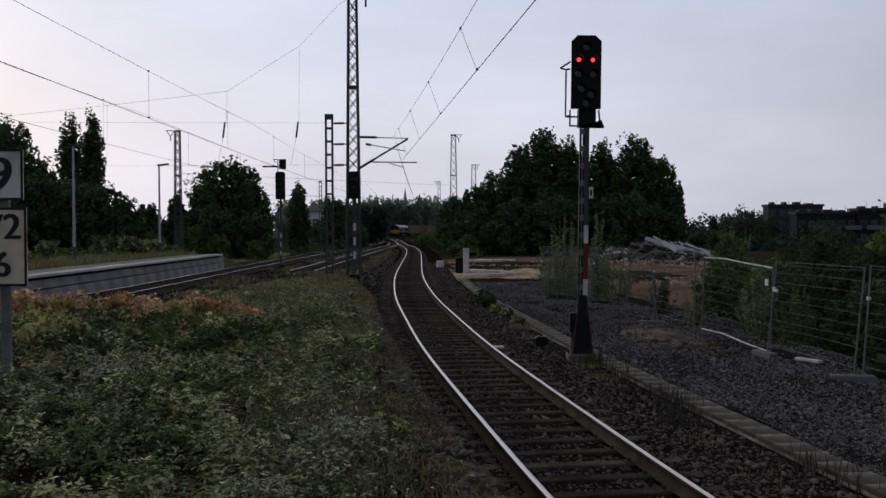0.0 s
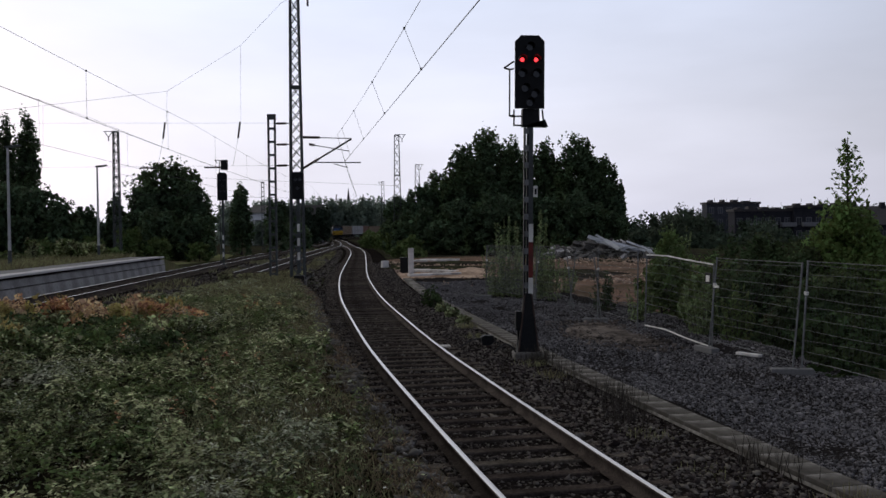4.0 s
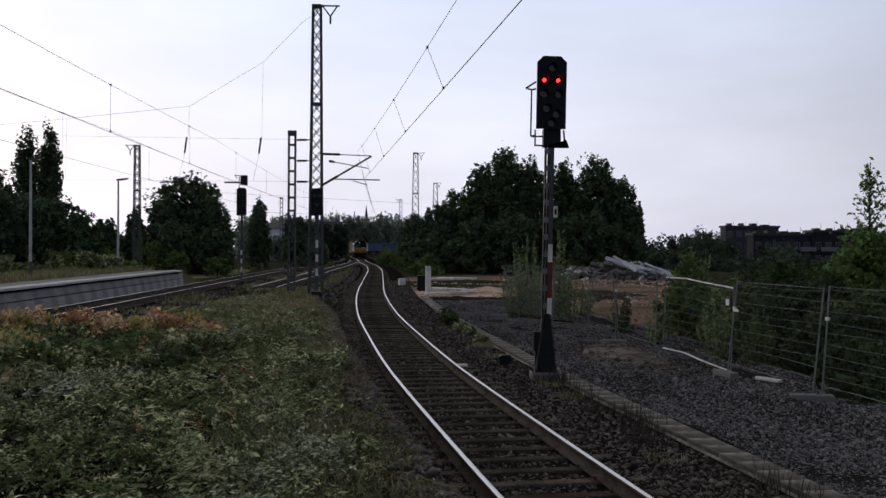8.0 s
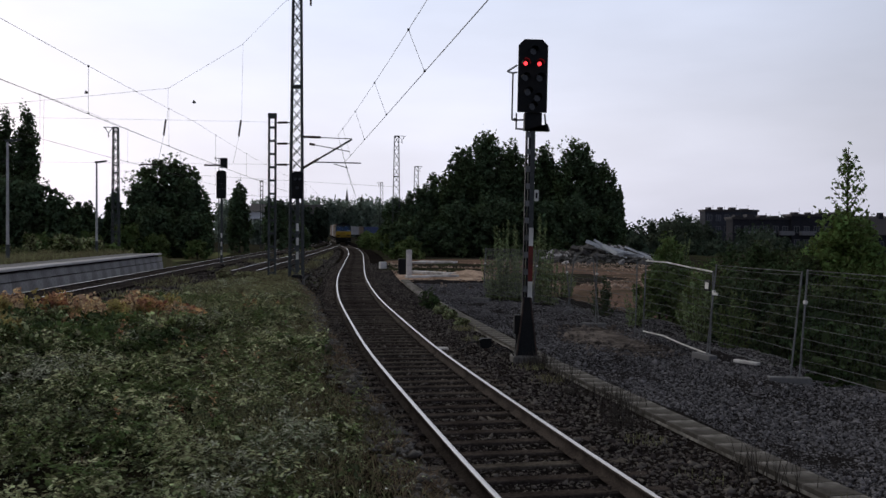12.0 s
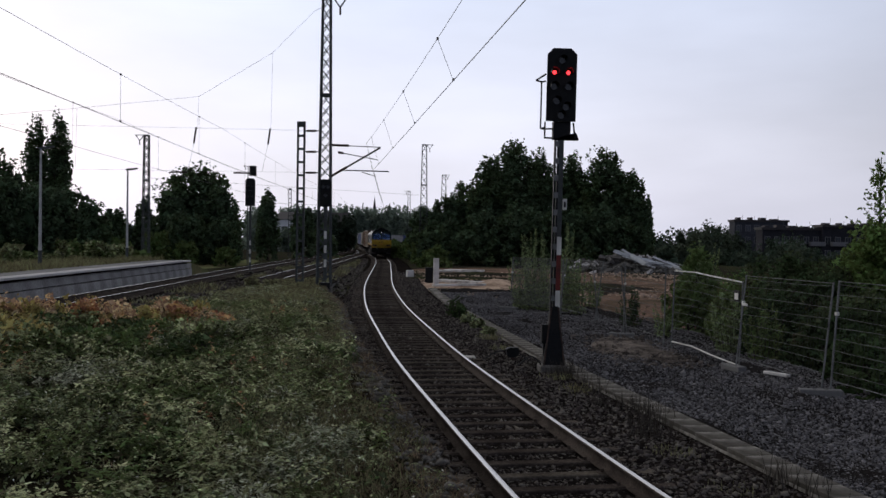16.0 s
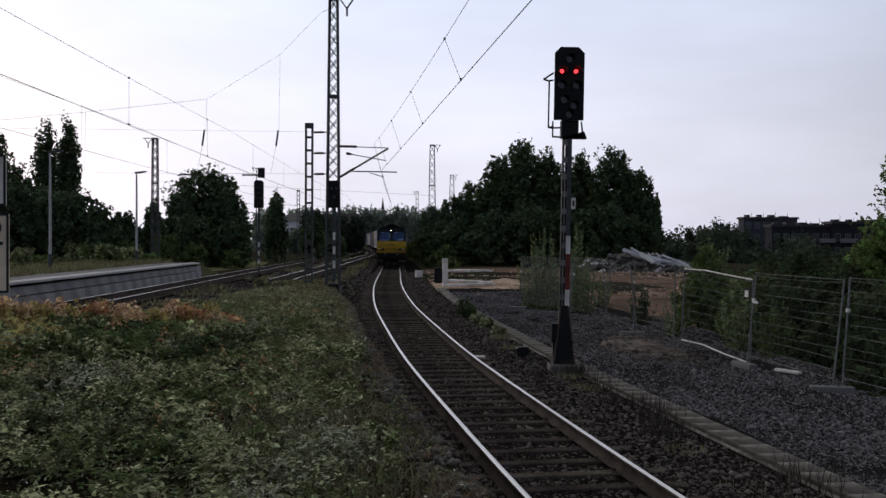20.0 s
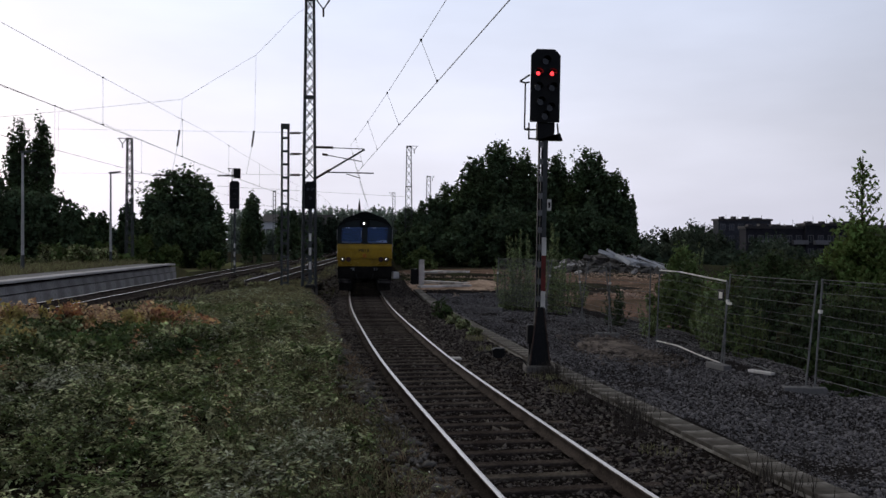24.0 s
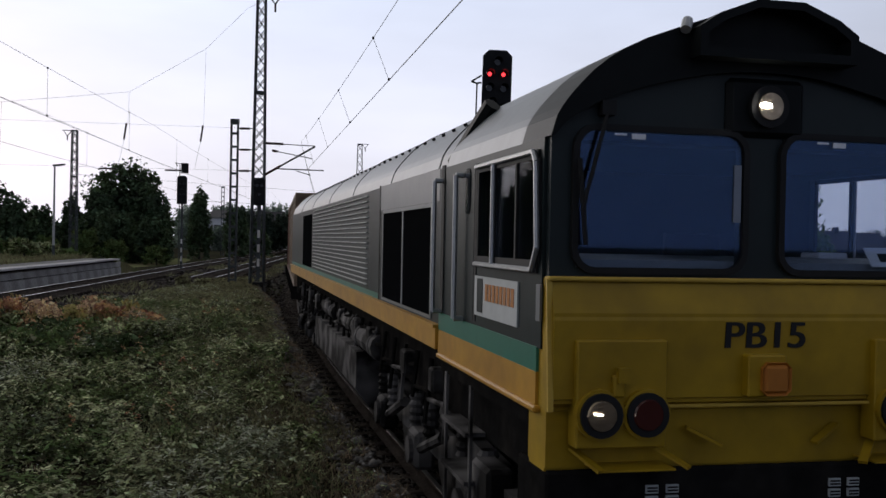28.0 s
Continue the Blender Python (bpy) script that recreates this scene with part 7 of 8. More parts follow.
# left of the tracks
for _x, _y, _top, _w in ((-34.6, 92, 6.7, 5.8), (-31.8, 92, 6.6, 5.8), (-29.1, 90, 5.5, 3.9), (-37.6, 92, 7.5, 5.8), (-41.7, 96, 13.0, 4.9), (-38.4, 95, 9.2, 3.4), (-46.0, 97, 13.4, 6.6), (-36.0, 97, 7.2, 6.5), (-32.9, 110, 5.4, 2.8), (-30.2, 112, 6.9, 2.3), (-51.5, 93, 13.0, 8.0)):
    tree("tree", LT, _x, _y, -0.2, _top, _w, "leaf_dark", int(170 * _w * _top), 0.21, blobs=max(30, int(2.6 * _w * _top)), blob=0.2)
for _x, _y, _top, _w in ((-47.2, 125, 16.7, 3.8), (-44.2, 125, 17.1, 2.9)):
    tree("poplar", "slim dark poplar tree behind the opposite platform", _x, _y, -0.2, _top, _w, "leaf_dark", 9000, 0.22, "column", low=0.05, blobs=120, blob=0.2)
tree("tree", "large round dark green tree beyond the tracks", -22.6, 105, -0.2, 9.6, 8.6, "leaf_dark", 15000, 0.22, blobs=170, blob=0.2)
for _x, _y, _top, _w in ((-24.5, 101, 7.0, 3.8), (-19.4, 102, 7.3, 3.9), (-21.6, 96, 4.6, 5.0), (-18.4, 96, 4.0, 3.9)):
    tree("bush", "dark green bush in front of the round tree", _x, _y, -0.2, _top, _w, "leaf_dark", int(190 * _w * _top), 0.2, blobs=60, blob=0.22, category="bush", group="bushes beyond the tracks")
for _x, _y, _top, _w in ((-23.6, 92, 2.9, 2.7), (-21.0, 92, 2.0, 2.4), (-26.6, 90, 2.2, 2.6), (-29.0, 86, 2.0, 2.8), (-17.2, 92, 1.5, 2.5)):
    tree("bush", "fresh green bush at the end of the opposite platform", _x, _y, -0.2, _top, _w, "leaf", int(220 * _w * _top), 0.17, blobs=36, category="bush", group="bushes beyond the tracks")
tree("tree", "small round dark tree beyond the tracks", -17.1, 118, -0.2, 7.8, 2.9, "leaf_dark", 4200, 0.22, blobs=60, blob=0.24)
for _x, _y, _top, _w in ((-14.3, 130, 6.4, 3.2), (-13.4, 150, 4.8, 3.5), (-11.4, 134, 3.2, 3), (-15, 165, 3.2, 5), (-29, 188, 5.0, 7), (-23, 190, 4.4, 6), (-19.5, 189, 4.6, 5), (-27.5, 126, 3.6, 5)):
    # Beyond 160 m the bushes take the leaf colour with haze in it.
    tree("bush", "dark green bush between the far tracks", _x, _y, -0.2, _top, _w, "leaf_dark" if _y < 160 else "leaf_hazed", int(100 * _w * _top), 0.26, blobs=50, category="bush", group="bushes beyond the tracks")
for _k in range(20):
    _x, _y = -20.3 - 0.38 * _k + rng.normal(0, 0.6), 76 - 2.3 * _k + rng.normal(0, 1)
    _h, _w = rng.uniform(0.4, 1.5), rng.uniform(1.0, 2.6)
    tree("bush", "low green weeds and shrubs on the opposite platform", _x, _y, 0.78, 0.78 + _h, _w, "weed" if _k % 3 else "leaf", int(300 * _h * _w) + 60, 0.13, blobs=9, blob=0.55, category="bush", group="shrubs on the opposite platform")
for _x, _y, _top, _w in ((-19.5, 185, 7.4, 3.6), (-16.8, 182, 7.0, 4.2), (-14.6, 186, 6.8, 3.8), (-12.3, 188, 6.9, 3.8), (-21.4, 187, 6.0, 2.4)):
    tree("tree", "grey-green tree behind the far tracks", _x, _y, -0.2, _top, _w, "leaf_hedge", int(90 * _w * _top), 0.3, blobs=50, blob=0.24)
# the clump to the right of the track
for _x, _y, _top, _w in ((12.0, 113, 13.4, 8.5), (9.0, 112, 11.6, 5.5), (15.2, 114, 12.6, 4.9), (22.6, 113, 12.8, 7.5), (25.4, 112, 10.3, 4.8), (19.1, 115, 12.3, 5.6), (25.7, 110, 7.2, 3.3), (6.3, 115, 9.0, 5.3), (4.0, 112, 7.3, 4.5), (1.8, 118, 6.2, 4.2),
                         (8.2, 106, 5.5, 6.4), (12.5, 106, 6.1, 7.0), (16.9, 106, 5.8, 6.4), (21.2, 106, 6.1, 7.0), (24.6, 106, 4.2, 3.4), (2.7, 110, 4.0, 3.9), (4.5, 108, 4.7, 4.7)):
    tree("tree", "dark green broad-leaved tree in the clump beside the track", _x, _y, -0.2, _top, _w, "leaf_dark", int(150 * _w * _top), 0.22, blobs=max(40, int(1.9 * _w * _top)), blob=0.19, group="clump of trees")
for _x, _y, _top, _w in ((0.3, 122, 3.2, 2.8), (1.2, 112, 2.4, 2.4), (-0.5, 130, 2.6, 2.4), (2.6, 101, 1.9, 2.5), (-2.0, 140, 2.1, 2.6), (1.6, 98, 0.9, 2.2), (2.9, 94, 0.7, 2.2), (-2.6, 152, 2.4, 3.0)):
    tree("bush", "fresh green bush along the track", _x, _y, -0.3, _top, _w, "leaf", int(240 * _w * (_top + 0.3)), 0.16, blobs=34, category="bush", group="bushes along the track")


def distant_woods(name, label, spots, leaf, size):
    vs, fs, base = [], [], 0
    for x, y, z0, top, w, n in spots:
        p = crown_points(n, 0.0, top - z0, w / 2, w / 2, 30, 0.3, inner=0.2) + np.array([x, y, z0])
        p = np.concatenate([p, (p[: n // 5] - (x, y, z0)) * (0.8, 0.8, 0.88) + (x, y, z0)])
        q = size * rng.uniform(0.6, 1.4, len(p))
        q[n:] *= 2.4
        v, f = leaf_quads(p, q)
        vs.append(v), fs.append(f + base)
        base += len(v)
    ob = put(name, array_mesh(name, np.concatenate(vs), np.concatenate(fs)), G[leaf])
    tagged(ob, label, "woods", kind="stuff")


_s = []
for _k in range(44):
    _x = -70 + 2.6 * _k + rng.normal(0, 0.8)
    _s.append((_x, 425 + rng.normal(0, 10), -0.5, rng.uniform(13.0, 16.6), rng.uniform(8, 12), 900))
distant_woods("distant_woods", "grey-green woods with haze in their colour behind the curve", _s, "leaf_hazed", 0.8)
_s = []
for _k in range(30):
    _x = 36 + 3.0 * _k if _k < 10 else 36 + 3.6 * _k
    _s.append((_x, 176 + rng.normal(0, 8) if _k < 10 else 240 + rng.normal(0, 8), -4, rng.uniform(3.4, 5.0) if _k < 10 else rng.uniform(5.5, 7.5), rng.uniform(8, 12), 1700))
for _k in range(20):
    _s.append((30 + 2.4 * _k + rng.normal(0, 1), 132 + rng.normal(0, 6), -4, rng.uniform(0.2, 2.2), 7, 1200))
for _k in range(12):
    _s.append((62 + 4.5 * _k, 161 + rng.normal(0, 3), -4, rng.uniform(-1.4, 1.0) if _k % 4 else 3.0, 5.5, 900))
for _k in range(14):
    _s.append((-67 + 2.8 * _k + rng.normal(0, 0.6), 156 + rng.normal(0, 4), -0.4, rng.uniform(4.2, 5.8), 6, 800))
distant_woods("distant_trees", "dark trees and hedges around the far houses", _s, "leaf_hedge", 0.38)

# shrubs by the fence
def shoot_shrub(label, x, y, z, h, w, shoots, leaf, size=0.075):
    """Upright shoots set with narrow leaves."""
    t = thing("bush", label, "bush", Matrix.Translation((x, y, z)), group="shrubs by the fence")
    bm = bmesh.new()
    pts = []
    for k in range(shoots):
        a, r = rng.uniform(0, 2 * np.pi), w / 2 * math.sqrt(rng.uniform())
        ln = h * rng.uniform(0.55, 1.0) * (1 - 0.35 * (2 * r / w) ** 2)
        p = Vector((0.45 * r * math.cos(a), 0.45 * r * math.sin(a), 0))
        q = Vector((r * math.cos(a) + rng.normal(0, 0.05), r * math.sin(a), ln))
        rod(bm, p, q, 0.009, 4, 0.003)
        for u in rng.uniform(0.08, 1.0, int(34 * ln)):
            pts.append(np.array(p.lerp(q, float(u))) + rng.normal(0, 0.05 * (1.15 - u), 3))
    part("stem", bm, G["bark"], t, "upright thin stems")
    pts = np.array(pts)
    v, f = leaf_quads(pts, size * rng.uniform(0.6, 1.4, len(pts)), 0.0, 1.8, 0.25)
    put("foliage", array_mesh("foliage", v, f), G[leaf], t, "narrow grey-green leaves")
    return t


for _x, _y, _z, _h, _w, _n, _leaf in ((4.85, 38.3, -0.3, 3.8, 1.2, 30, "leaf_willow"), (4.45, 38.8, -0.3, 2.7, 1.2, 26, "leaf_willow"), (5.3, 37.6, -0.3, 2.5, 1.0, 22, "leaf_willow"), (5.95, 36.9, -0.3, 3.7, 1.0, 22, "leaf_willow"), (6.2, 36.0, -0.3, 2.4, 0.9, 18, "leaf_willow"),
                                      (7.4, 40, -0.3, 1.4, 1.2, 26, "leaf_willow"), (6.95, 30.6, -0.2, 1.5, 1.0, 22, "leaf_red"), (7.2, 27.6, -0.2, 1.1, 0.9, 20, "leaf_willow"), (10.2, 33.6, -0.9, 3.7, 1.5, 50, "leaf_willow"), (9.6, 32.5, -0.8, 3.0, 1.2, 36, "leaf_willow"), (8.0, 24.2, -0.4, 1.9, 1.2, 34, "leaf_willow"), (8.2, 22.4, -0.4, 1.7, 1.1, 30, "leaf")):
    shoot_shrub("upright grey-green willow shrub growing through the mesh fence", _x, _y, _z, _h, _w, _n, _leaf)
for _x, _y, _z, _top, _w, _leaf in ((9.8, 33, -0.9, 2.3, 1.7, "leaf"), (8.6, 30, -0.5, 1.5, 1.6, "leaf"), (9.2, 27, -0.9, 1.6, 1.9, "leaf"), (10.3, 28, -1.2, 2.0, 2.1, "leaf_red"), (10.4, 26, -1.3, 2.15, 2.2, "leaf_red"), (10.6, 24.4, -1.5, 1.95, 2.2, "leaf_red"), (8.9, 23.5, -0.7, 1.4, 1.7, "leaf_red"), (9.3, 25, -0.9, 1.6, 1.8, "leaf_red"),
                                    (9.2, 21.0, -1.0, 1.2, 1.9, "leaf_red"), (10.2, 21.8, -1.6, 1.4, 2.0, "leaf_shade"), (8.9, 19.0, -0.8, 0.7, 1.6, "leaf_shade"), (9.7, 20.0, -1.5, 0.7, 1.6, "leaf_shade"), (11.3, 22.6, -2.2, 1.1, 2.0, "leaf_shade"), (8.4, 17.4, -0.6, 0.25, 1.2, "leaf_shade")):
    tree("bush", "dense bush growing on the slope behind the fence", _x, _y, _z, _top, _w, _leaf, int(1100 * _w * (_top - _z)), 0.07, blobs=int(15 * _w * (_top - _z)), blob=0.2, category="bush", group="bushes behind the fence")


def birch():
    t = thing("birch_tree", "young birch with a bushy base and bare leafy leader shoots", "tree", Matrix.Translation((12.1, 25.0, -2.2)))
    bm = bmesh.new()
    rod(bm, (0, 0, -0.3), (0.05, 0, 7.0), 0.07, 8, 0.012)
    shoots = []
    for k in range(34):
        z = 4.1 + 2.6 * k / 34
        a = k * 2.4 + rng.normal(0, 0.3)
        ln = rng.uniform(0.6, 1.0) * (1.35 - 1.0 * k / 34)
        p, q = Vector((0.04, 0, z)), Vector((0.04 + 0.72 * ln * math.cos(a), 0.72 * ln * math.sin(a), z + ln * 0.8))
        rod(bm, p, q, 0.012, 5, 0.004)
        shoots.append((p, q))
    shoots.append((Vector((0.04, 0, 5.6)), Vector((0.05, 0, 7.1))))
    part("trunk", bm, G["bark"], t, "thin trunk and shoots")
    p = crown_points(11500, 1.9, 5.2, 1.75, 1.6, 140, 0.15, "cone")
    v, f = leaf_quads(p, 0.095 * rng.uniform(0.6, 1.3, len(p)))
    put("crown", array_mesh("crown", v, f), G["leaf_birch"], t, "light green conical crown")
    pts = []
    for p, q in shoots:
        for u in np.linspace(0.1, 1.0, 19):
            pts.append(np.array(p.lerp(q, float(u))) + rng.normal(0, 0.045, 3))
    pts = np.array(pts)
    v, f = leaf_quads(pts, 0.085 * rng.uniform(0.6, 1.3, len(pts)))
    put("shoot_leaves", array_mesh("shoot_leaves", v, f), G["leaf_birch"], t, "sparse leaves on the shoots")


birch()

# weeds on the platform
def lumpy(x, y, scale, seed):
    return np.array([noise.noise(Vector((a * scale, b * scale, seed))) for a, b in zip(x, y)])


def on_platform(n, y0, y1, border, power=1.0, left=-6.7, seed=5.0):
    """Places on the platform, thinning out raggedly towards the edge."""
    y = y0 + (y1 - y0) * rng.uniform(0, 1, n) ** power
    x = left + (edge_x(y) - 0.1 - left) * rng.uniform(0, 1, n)
    gap = edge_x(y) - x
    keep = gap > border * (0.6 + 0.9 * lumpy(x, y, 0.8, seed) + rng.uniform(-0.1, 0.9, n))
    return x[keep], y[keep], platform_z(y[keep])


def weeds(name, label, n, y0, y1, border, hmax, size, leaf, scale, at, seed, power=1.6, flat=0.62, length=1.5, wide=0.42):
    x, y, z = on_platform(n, y0, y1, border, power, seed=seed)
    keep = lumpy(x, y, scale, seed) > at
    x, y, z = x[keep], y[keep], z[keep]
    lift = lumpy(x, y, 0.9, seed + 9) + 0.5 * lumpy(x, y, 2.6, seed + 19)
    h = hmax * np.clip(0.5 + 0.9 * lift, 0.12, 1.25) * rng.uniform(0.25, 1.0, len(x))
    v, f = leaf_quads(np.stack([x, y, z + h], 1), size * rng.lognormal(0, 0.4, len(x)), flat, length, wide)
    tagged(put(name, array_mesh(name, v, f), G[leaf]), label, "weeds", kind="stuff")


def plants(name, label, n, y0, y1, border, height, spread, leaves, size, leaf, scale, at, seed, power=1.5, flat=0.35, length=2.2, wide=0.32):
    """Single weeds, each a loose tuft of leaves on a short stem, in patches of uneven height."""
    x, y, z = on_platform(n, y0, y1, border, power, seed=seed)
    keep = lumpy(x, y, scale, seed) > at
    x, y, z = x[keep], y[keep], z[keep]
    lift = np.clip(0.6 + 0.9 * lumpy(x, y, 0.7, seed + 9) + 0.9 * lumpy(x, y, 2.2, seed + 19), 0.12, 1.6)
    h = height * lift * rng.uniform(0.45, 1.1, len(x))
    k = np.repeat(np.arange(len(x)), leaves)
    m = len(k)
    u = rng.uniform(0.15, 1, m) ** 0.6
    r = spread * (1.15 - 0.5 * u) * rng.uniform(0, 1, m) ** 0.6 * (0.5 + lift[k])
    a = rng.uniform(0, 2 * np.pi, m)
    p = np.stack([x[k] + r * np.cos(a), y[k] + r * np.sin(a), z[k] + h[k] * u], 1)
    p = p[p[:, 0] < edge_x(p[:, 1]) - 0.05]
    v, f = leaf_quads(p, size * rng.lognormal(0, 0.35, len(p)), flat, length, wide)
    tagged(put(name, array_mesh(name, v, f), G[leaf]), label, "weeds", kind="stuff")


def herbs(name, label, x, y, h, r, tufts, each, size, leaf, length=1.9, wide=0.42, lift=1.2, lowest=0.0):
    """Leafy mounds: each plant a dome of small leaf rosettes, with dark gaps in between."""
    k = np.repeat(np.arange(len(x)), tufts)
    d = rng.normal(size=(len(k), 3))
    d[:, 2] = np.abs(d[:, 2]) * lift + lowest
    d /= np.linalg.norm(d, axis=1)[:, None]
    far = np.interp(y[k], [6, 14, 34], [0.85, 1.0, 1.6])
    c = np.stack([x[k], y[k], platform_z(y[k])], 1) + d * rng.uniform(0.55, 1.12, (len(k), 1)) * np.stack([r[k], r[k], h[k]], 1)
    j = np.repeat(np.arange(len(k)), each)
    m = len(j)
    s_ = (size * rng.lognormal(0, 0.3, m) * far[j])[:, None]
    axis = d[j] * 0.55 + np.array([0, 0, 0.75])
    axis /= np.linalg.norm(axis, axis=1)[:, None]
    a_ = np.cross(axis, rng.normal(size=(m, 3)))
    a_ /= np.linalg.norm(a_, axis=1)[:, None] + 1e-9
    a_ = a_ + axis * rng.uniform(-0.45, 0.4, (m, 1))
    a_ /= np.linalg.norm(a_, axis=1)[:, None]
    b_ = np.cross(axis + rng.normal(0, 0.25, (m, 3)), a_)
    b_ /= np.linalg.norm(b_, axis=1)[:, None] + 1e-9
    p = c[j] + a_ * s_ * length * rng.uniform(0.35, 0.75, (m, 1)) + rng.normal(0, 0.25, (m, 3)) * s_
    v = np.stack([p - a_ * s_ * length * 0.5, p + b_ * s_ * wide, p + a_ * s_ * length * 0.5, p - b_ * s_ * wide], 1)
    ok = p[:, 0] < edge_x(p[:, 1]) - 0.05
    v = v[ok].reshape(-1, 3)
    tagged(put(name, array_mesh(name, v, np.arange(len(v)).reshape(-1, 4)), G[leaf]), label, "weeds", kind="stuff")


_x, _y, _z = on_platform(2500, 5.6, 30, 0.85, 1.2, left=-7.0, seed=3.0)
_lift = np.clip(0.62 + 0.75 * lumpy(_x, _y, 0.45, 14.0) + 0.7 * lumpy(_x, _y, 1.4, 24.0), 0.2, 1.35)
_h, _r = 0.46 * _lift * rng.uniform(0.6, 1.15, len(_x)) * np.interp(_y, [17, 24, 34], [1.0, 0.55, 0.4]), 0.22 * np.sqrt(_lift) * rng.lognormal(0, 0.3, len(_x))
_sort = lumpy(_x, _y, 0.55, 41.0) * 1.1 + rng.normal(0, 0.22, len(_x))
for _lo, _hi, _leaf, _lab, _size, _ln, _wd in ((-9, -0.45, "weed_grey", "grey-green weeds with narrow pale leaves", 0.021, 2.4, 0.3), (-0.45, 0.0, "weed", "leafy green weeds covering the platform", 0.024, 1.8, 0.42),
                                              (0.0, 0.34, "weed_light", "bright fresh green weeds among the others", 0.023, 1.9, 0.4), (0.34, 9, "leaf", "broad dark green leaves among the weeds", 0.028, 1.6, 0.45)):
    _k = (_sort >= _lo) & (_sort < _hi)
    herbs("platform_weeds", _lab, _x[_k], _y[_k], _h[_k], _r[_k], 21, 7, _size, _leaf, _ln, _wd, 1.2, 0.45)
# Lower leaves of the same plants, coloured dark for the shade there.
herbs("platform_weeds", "low weed leaves, their dark green holding the mounds' inner shade", _x, _y, 0.86 * _h, 1.08 * _r, 9, 7, 0.026, "weed_shaded", 1.7, 0.44, 0.9)
_x, _y, _z = on_platform(900, 6, 24, 1.0, 1.3, seed=44.0)
_k = lumpy(_x, _y, 0.8, 44.0) > 0.42
herbs("platform_weeds", "reddish dying weeds among the green", _x[_k], _y[_k], rng.uniform(0.35, 0.55, _k.sum()), rng.uniform(0.08, 0.16, _k.sum()), 8, 6, 0.021, "leaf_orange")
plants("platform_weeds", "small creeping weeds along the platform edge", 4200, 6, 50, 0.12, 0.12, 0.07, 9, 0.016, "weed", 0.9, -0.05, 51.0)
plants("platform_weeds", "brown seeding weeds along the platform edge", 2600, 6, 50, 0.1, 0.2, 0.06, 12, 0.014, "dry", 0.8, 0.05, 57.0, length=3.0, wide=0.25)
plants("platform_weeds", "green weeds near the end of the platform", 6000, 24, 62, 0.7, 0.2, 0.15, 11, 0.036, "weed_end", 0.3, -0.4, 61.0, 1.0)
weeds("pale_flowers", "tiny pale flower heads over the weeds", 6000, 5.5, 36, 0.5, 0.46, 0.011, "pale", 0.6, -0.1, 77.0)
_x, _y, _z = on_platform(4200, 7, 42, 0.25, 1.0, left=-6.5, seed=7.0)
_k = edge_x(_y) - _x < np.interp(_y, [8, 13, 20, 25], [1.7, 2.4, 3.6, 6.0])
for _half, _leaf, _lab in ((0, "weed", "low green weeds thinning out towards the platform edge"), (1, "weed_end", "low yellowing weeds near the platform edge"), (2, "weed_grey", "low pale grey-green weeds near the platform edge")):
    _j = _k & (np.arange(len(_x)) % 3 == _half)
    herbs("platform_weeds", _lab, _x[_j], _y[_j], rng.uniform(0.05, 0.2, _j.sum()) * np.clip((edge_x(_y[_j]) - _x[_j]) / 1.1, 0.35, 1.2), rng.uniform(0.08, 0.2, _j.sum()), 11, 6, 0.015, _leaf, 2.3, 0.32)
_x, _y, _z = on_platform(42000, 5.5, 52, 0.3, 1.35, left=-5.0, seed=13.0)
_k = (edge_x(_y) - _x < 1.9 + 0.6 * lumpy(_x, _y, 0.6, 31.0)) | (_y > 22)
_x, _y, _z = _x[_k], _y[_k], _z[_k]
_h = rng.uniform(0.06, 0.34, len(_x)) * np.clip((edge_x(_y) - _x) / 1.2, 0.3, 1.0)
v, f = blade_tris(np.stack([_x, _y, _z], 1), _h, 0.5, 0.0052)
tagged(put("platform_grass", array_mesh("platform_grass", v, f), G["grass"]), "thin long grass between the weeds", "grass", kind="stuff")
_y = 5.5 + 42 * rng.uniform(0, 1, 30000) ** 1.5
_x = edge_x(_y) - 0.02 - 2.2 * rng.uniform(0, 1, len(_y)) ** 1.1
_k = lumpy(_x, _y, 1.1, 90.0) > -0.12
v, f = blade_tris(np.stack([_x, _y, platform_z(_y)], 1)[_k], rng.uniform(0.02, 0.12, _k.sum()), 0.9, 0.0055)
tagged(put("dry_grass", array_mesh("dry_grass", v, f), G["dry"]), "short dry brown grass and moss along the platform edge", "grass", kind="stuff")
_n = 26000
_y = 40 + 110 * rng.uniform(0, 1, _n) ** 1.2
_x = -14 + rng.uniform(0, 1, _n) * (MAIN(_y) - 2.6 + 14)
_k = (lumpy(_x * 2.2, _y * 0.5, 0.22, 8.0) > 0.0) & ((_x < -7.8) | (_y > 62)) & (abs(_x - SIDE(_y)) > 1.5) & (abs(_x - LEFT(_y)) > 1.5)
v, f = blade_tris(np.stack([_x, _y, np.full(_n, -0.31)], 1)[_k], rng.uniform(0.12, 0.42, _k.sum()), 0.7, 0.03)
tagged(put("verge_weeds", array_mesh("verge_weeds", v, f), G["weed_end"]), "yellow-green grass growing between the tracks", "weeds", kind="stuff")
_n = 16000
_y = 30 + 42 * rng.uniform(0, 1, _n)
_x = -17.9 - 7.5 * rng.uniform(0, 1, _n) ** 1.4
_k = lumpy(_x, _y, 0.5, 71.0) > -0.25
v, f = blade_tris(np.stack([_x, _y, np.full(_n, 0.78)], 1)[_k], rng.uniform(0.1, 0.45, _k.sum()), 0.5, 0.02)
tagged(put("bank_grass", array_mesh("bank_grass", v, f), G["grass"]), "rough green grass on the opposite platform", "grass", kind="stuff")

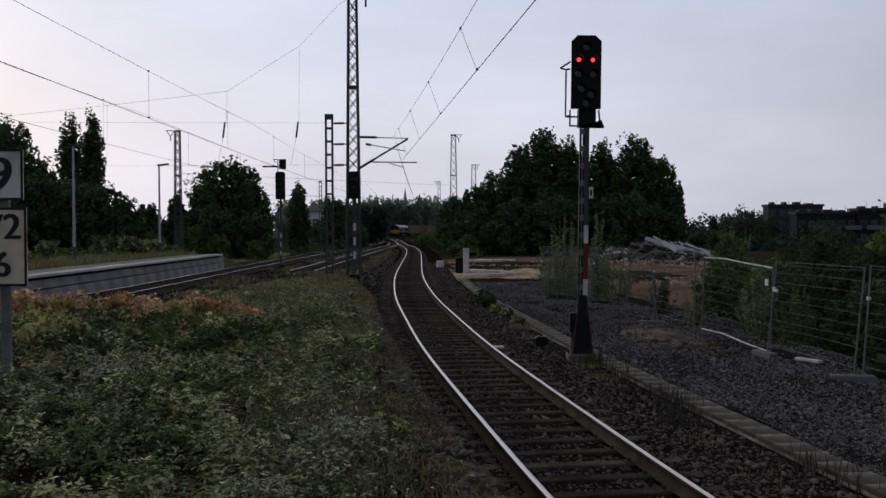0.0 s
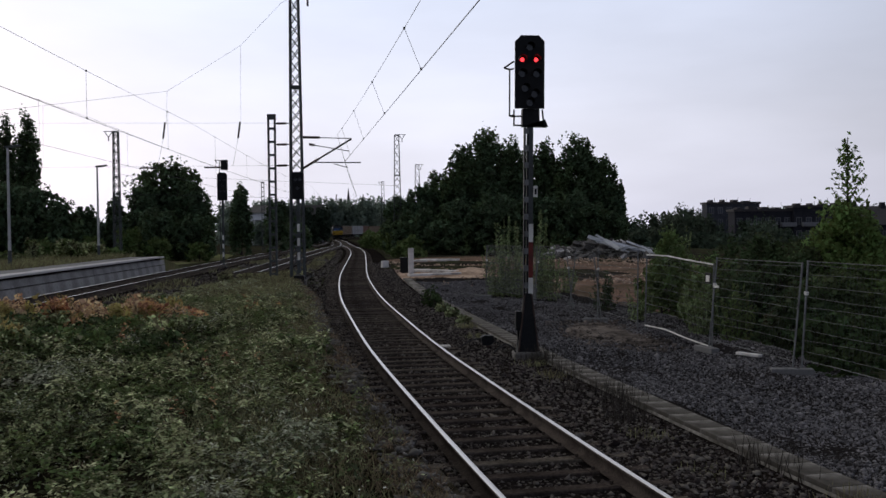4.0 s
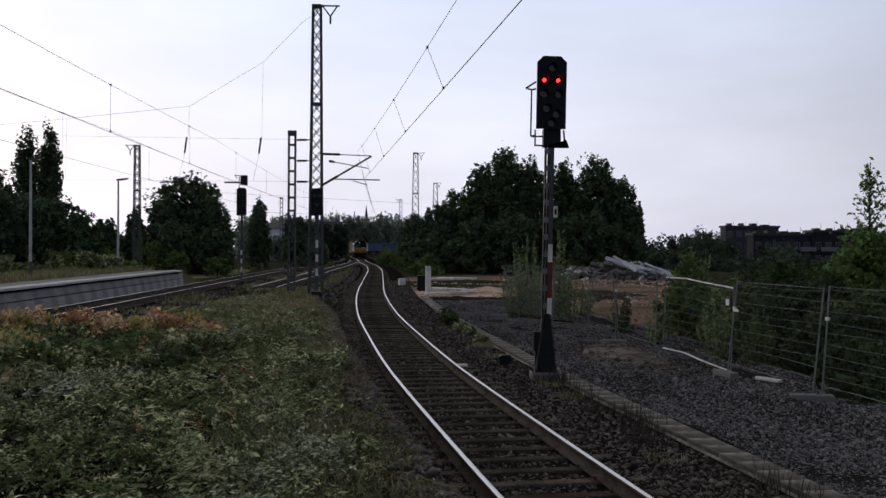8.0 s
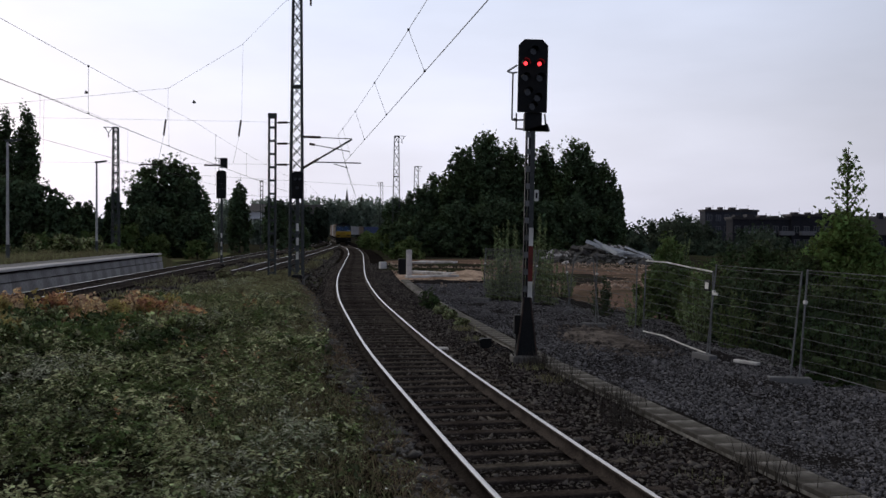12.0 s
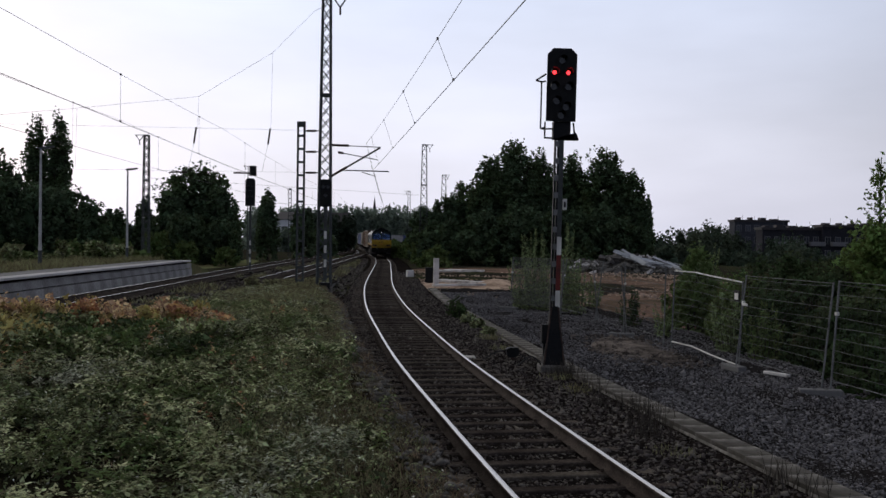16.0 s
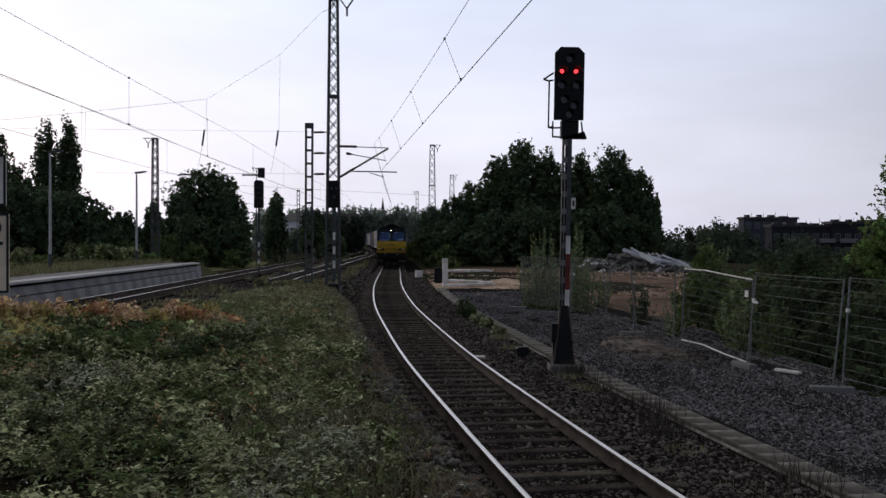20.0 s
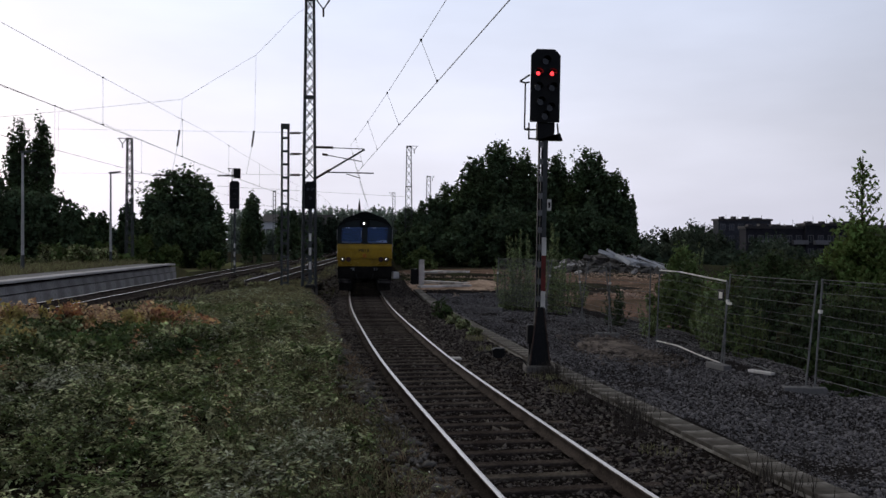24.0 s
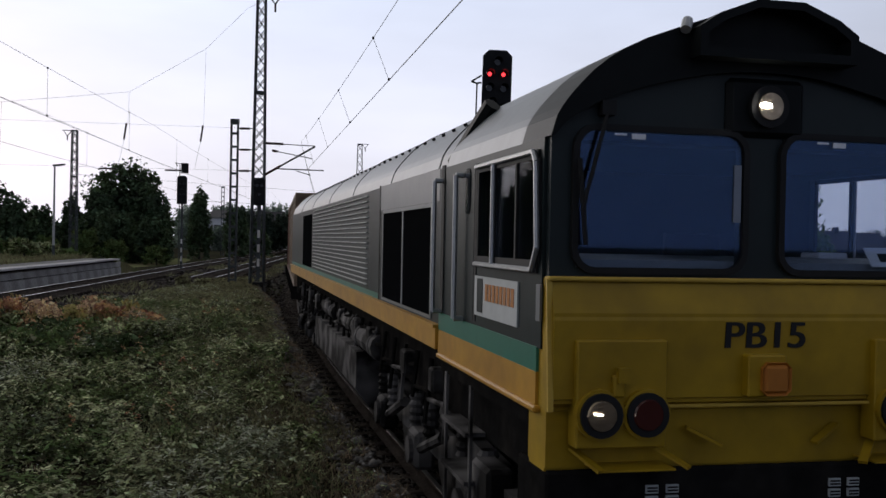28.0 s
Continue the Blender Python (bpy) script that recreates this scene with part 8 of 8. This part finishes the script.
for _k in range(36):
    _u = (_k + rng.uniform(0.1, 0.9)) / 36
    _x, _y = -8.4 + 4.3 * _u, 19.4 + 1.2 * _u + rng.normal(0, 0.6)
    _top, _w = (0.32 + 0.5 * rng.uniform()) * (1.05 - 0.2 * _u), rng.uniform(0.45, 0.9)
    tree("bush", "low bush with orange and yellow autumn leaves on the platform", _x, _y, 0.56, 0.56 + _top, _w, ("leaf_orange", "leaf_peach", "leaf_yellow", "leaf_peach", "leaf_yellow")[_k % 5], int(800 * _w * _top) + 70, 0.05, blobs=6, blob=0.7, category="bush", group="bushes on the platform")
for _k in range(26):
    _u = rng.uniform()
    _x, _y = -8.0 + 4.9 * _u, 15.2 + 3.6 * rng.uniform() + 0.6 * _u
    _top, _w = rng.uniform(0.34, 0.62) * (1.05 - 0.25 * _u), rng.uniform(0.9, 1.7)
    tree("bush", "low green bramble bush with yellowing tips on the platform", _x, _y, 0.56, 0.56 + _top, _w, ("leaf_yellow" if _k % 2 else "weed_light") if _u < 0.3 and _k % 3 else ("leaf", "weed", "leaf_shade", "weed_light")[_k % 4], int(900 * _w * _top) + 90, 0.046, blobs=18, blob=0.42, category="bush", group="bushes on the platform")
for _x, _y, _top, _w in ((-6.6, 41, 0.42, 0.7), (-5.9, 42, 0.3, 0.8), (-4.6, 28.5, 0.22, 1.2), (-6.4, 34, 0.25, 1.2)):
    tree("bush", "low yellowish shrub on the overgrown platform", _x, _y, 0.4, 0.45 + _top, _w, "weed_end", 500, 0.05, blobs=8, blob=0.6, category="bush", group="bushes on the platform")

_y = 6 + 40 * rng.uniform(0, 1, 1100) ** 1.4
_x = edge_x(_y) - 0.02 - 0.42 * rng.uniform(0, 1, len(_y)) ** 1.3
scatter_stones("edge_stones", np.stack([_x, _y], 1), platform_z(_y) + 0.012, 0.03, M["concrete"], "small broken pale stones along the platform edge")

# growth along the trough and on the ballast
for _x, _y, _top, _w in ((1.62, 35.0, 0.85, 0.7), (1.75, 34.0, 0.55, 0.6), (2.1, 30.4, 0.35, 0.5), (2.3, 28.4, 0.3, 0.5), (1.9, 32.2, 0.4, 0.5)):
    tree("bush", "small green weed bush beside the cable trough", _x, _y, -0.3, _top - 0.3, _w, "leaf_shade" if _y > 33 else "weed", 420, 0.05, blobs=16, blob=0.42, category="bush", group="weeds by the trough")


def stalks(name, label, spots, leaf):
    vs = []
    for x, y, h, n in spots:
        b = np.stack([x + rng.normal(0, 0.16, n), y + rng.normal(0, 0.22, n), np.full(n, -0.26)], 1)
        vs.append((b, h * rng.uniform(0.5, 1.0, n)))
    b, h = np.concatenate([a for a, _ in vs]), np.concatenate([c for _, c in vs])
    v, f = blade_tris(b, h, 0.22, 0.009)
    tagged(put(name, array_mesh(name, v, f), G[leaf]), label, "weeds", kind="stuff")


stalks("dry_stalks", "dark dry weed stalks beside the cable trough", [(3.35, 13.6, 0.5, 60), (3.55, 14.6, 0.5, 60), (3.3, 17.6, 0.5, 50), (3.2, 19.6, 0.5, 80), (3.1, 20.0, 0.4, 60), (4.12, 10.5, 0.55, 26), (4.28, 10.9, 0.55, 22), (4.45, 10.4, 0.4, 18), (3.75, 15.3, 0.4, 50), (3.6, 15.9, 0.42, 50), (3.2, 16.2, 0.4, 40), (2.7, 21.2, 0.3, 60)], "bark")
stalks("trough_weeds", "small green weeds growing out of the ballast", [(3.4, 12.6, 0.14, 160), (3.1, 17.8, 0.2, 160), (3.0, 19.4, 0.2, 120), (2.3, 24.5, 0.2, 120), (2.2, 27, 0.25, 160), (4.6, 9.2, 0.25, 120), (3.6, 10.6, 0.12, 120)], "grass")

motions()
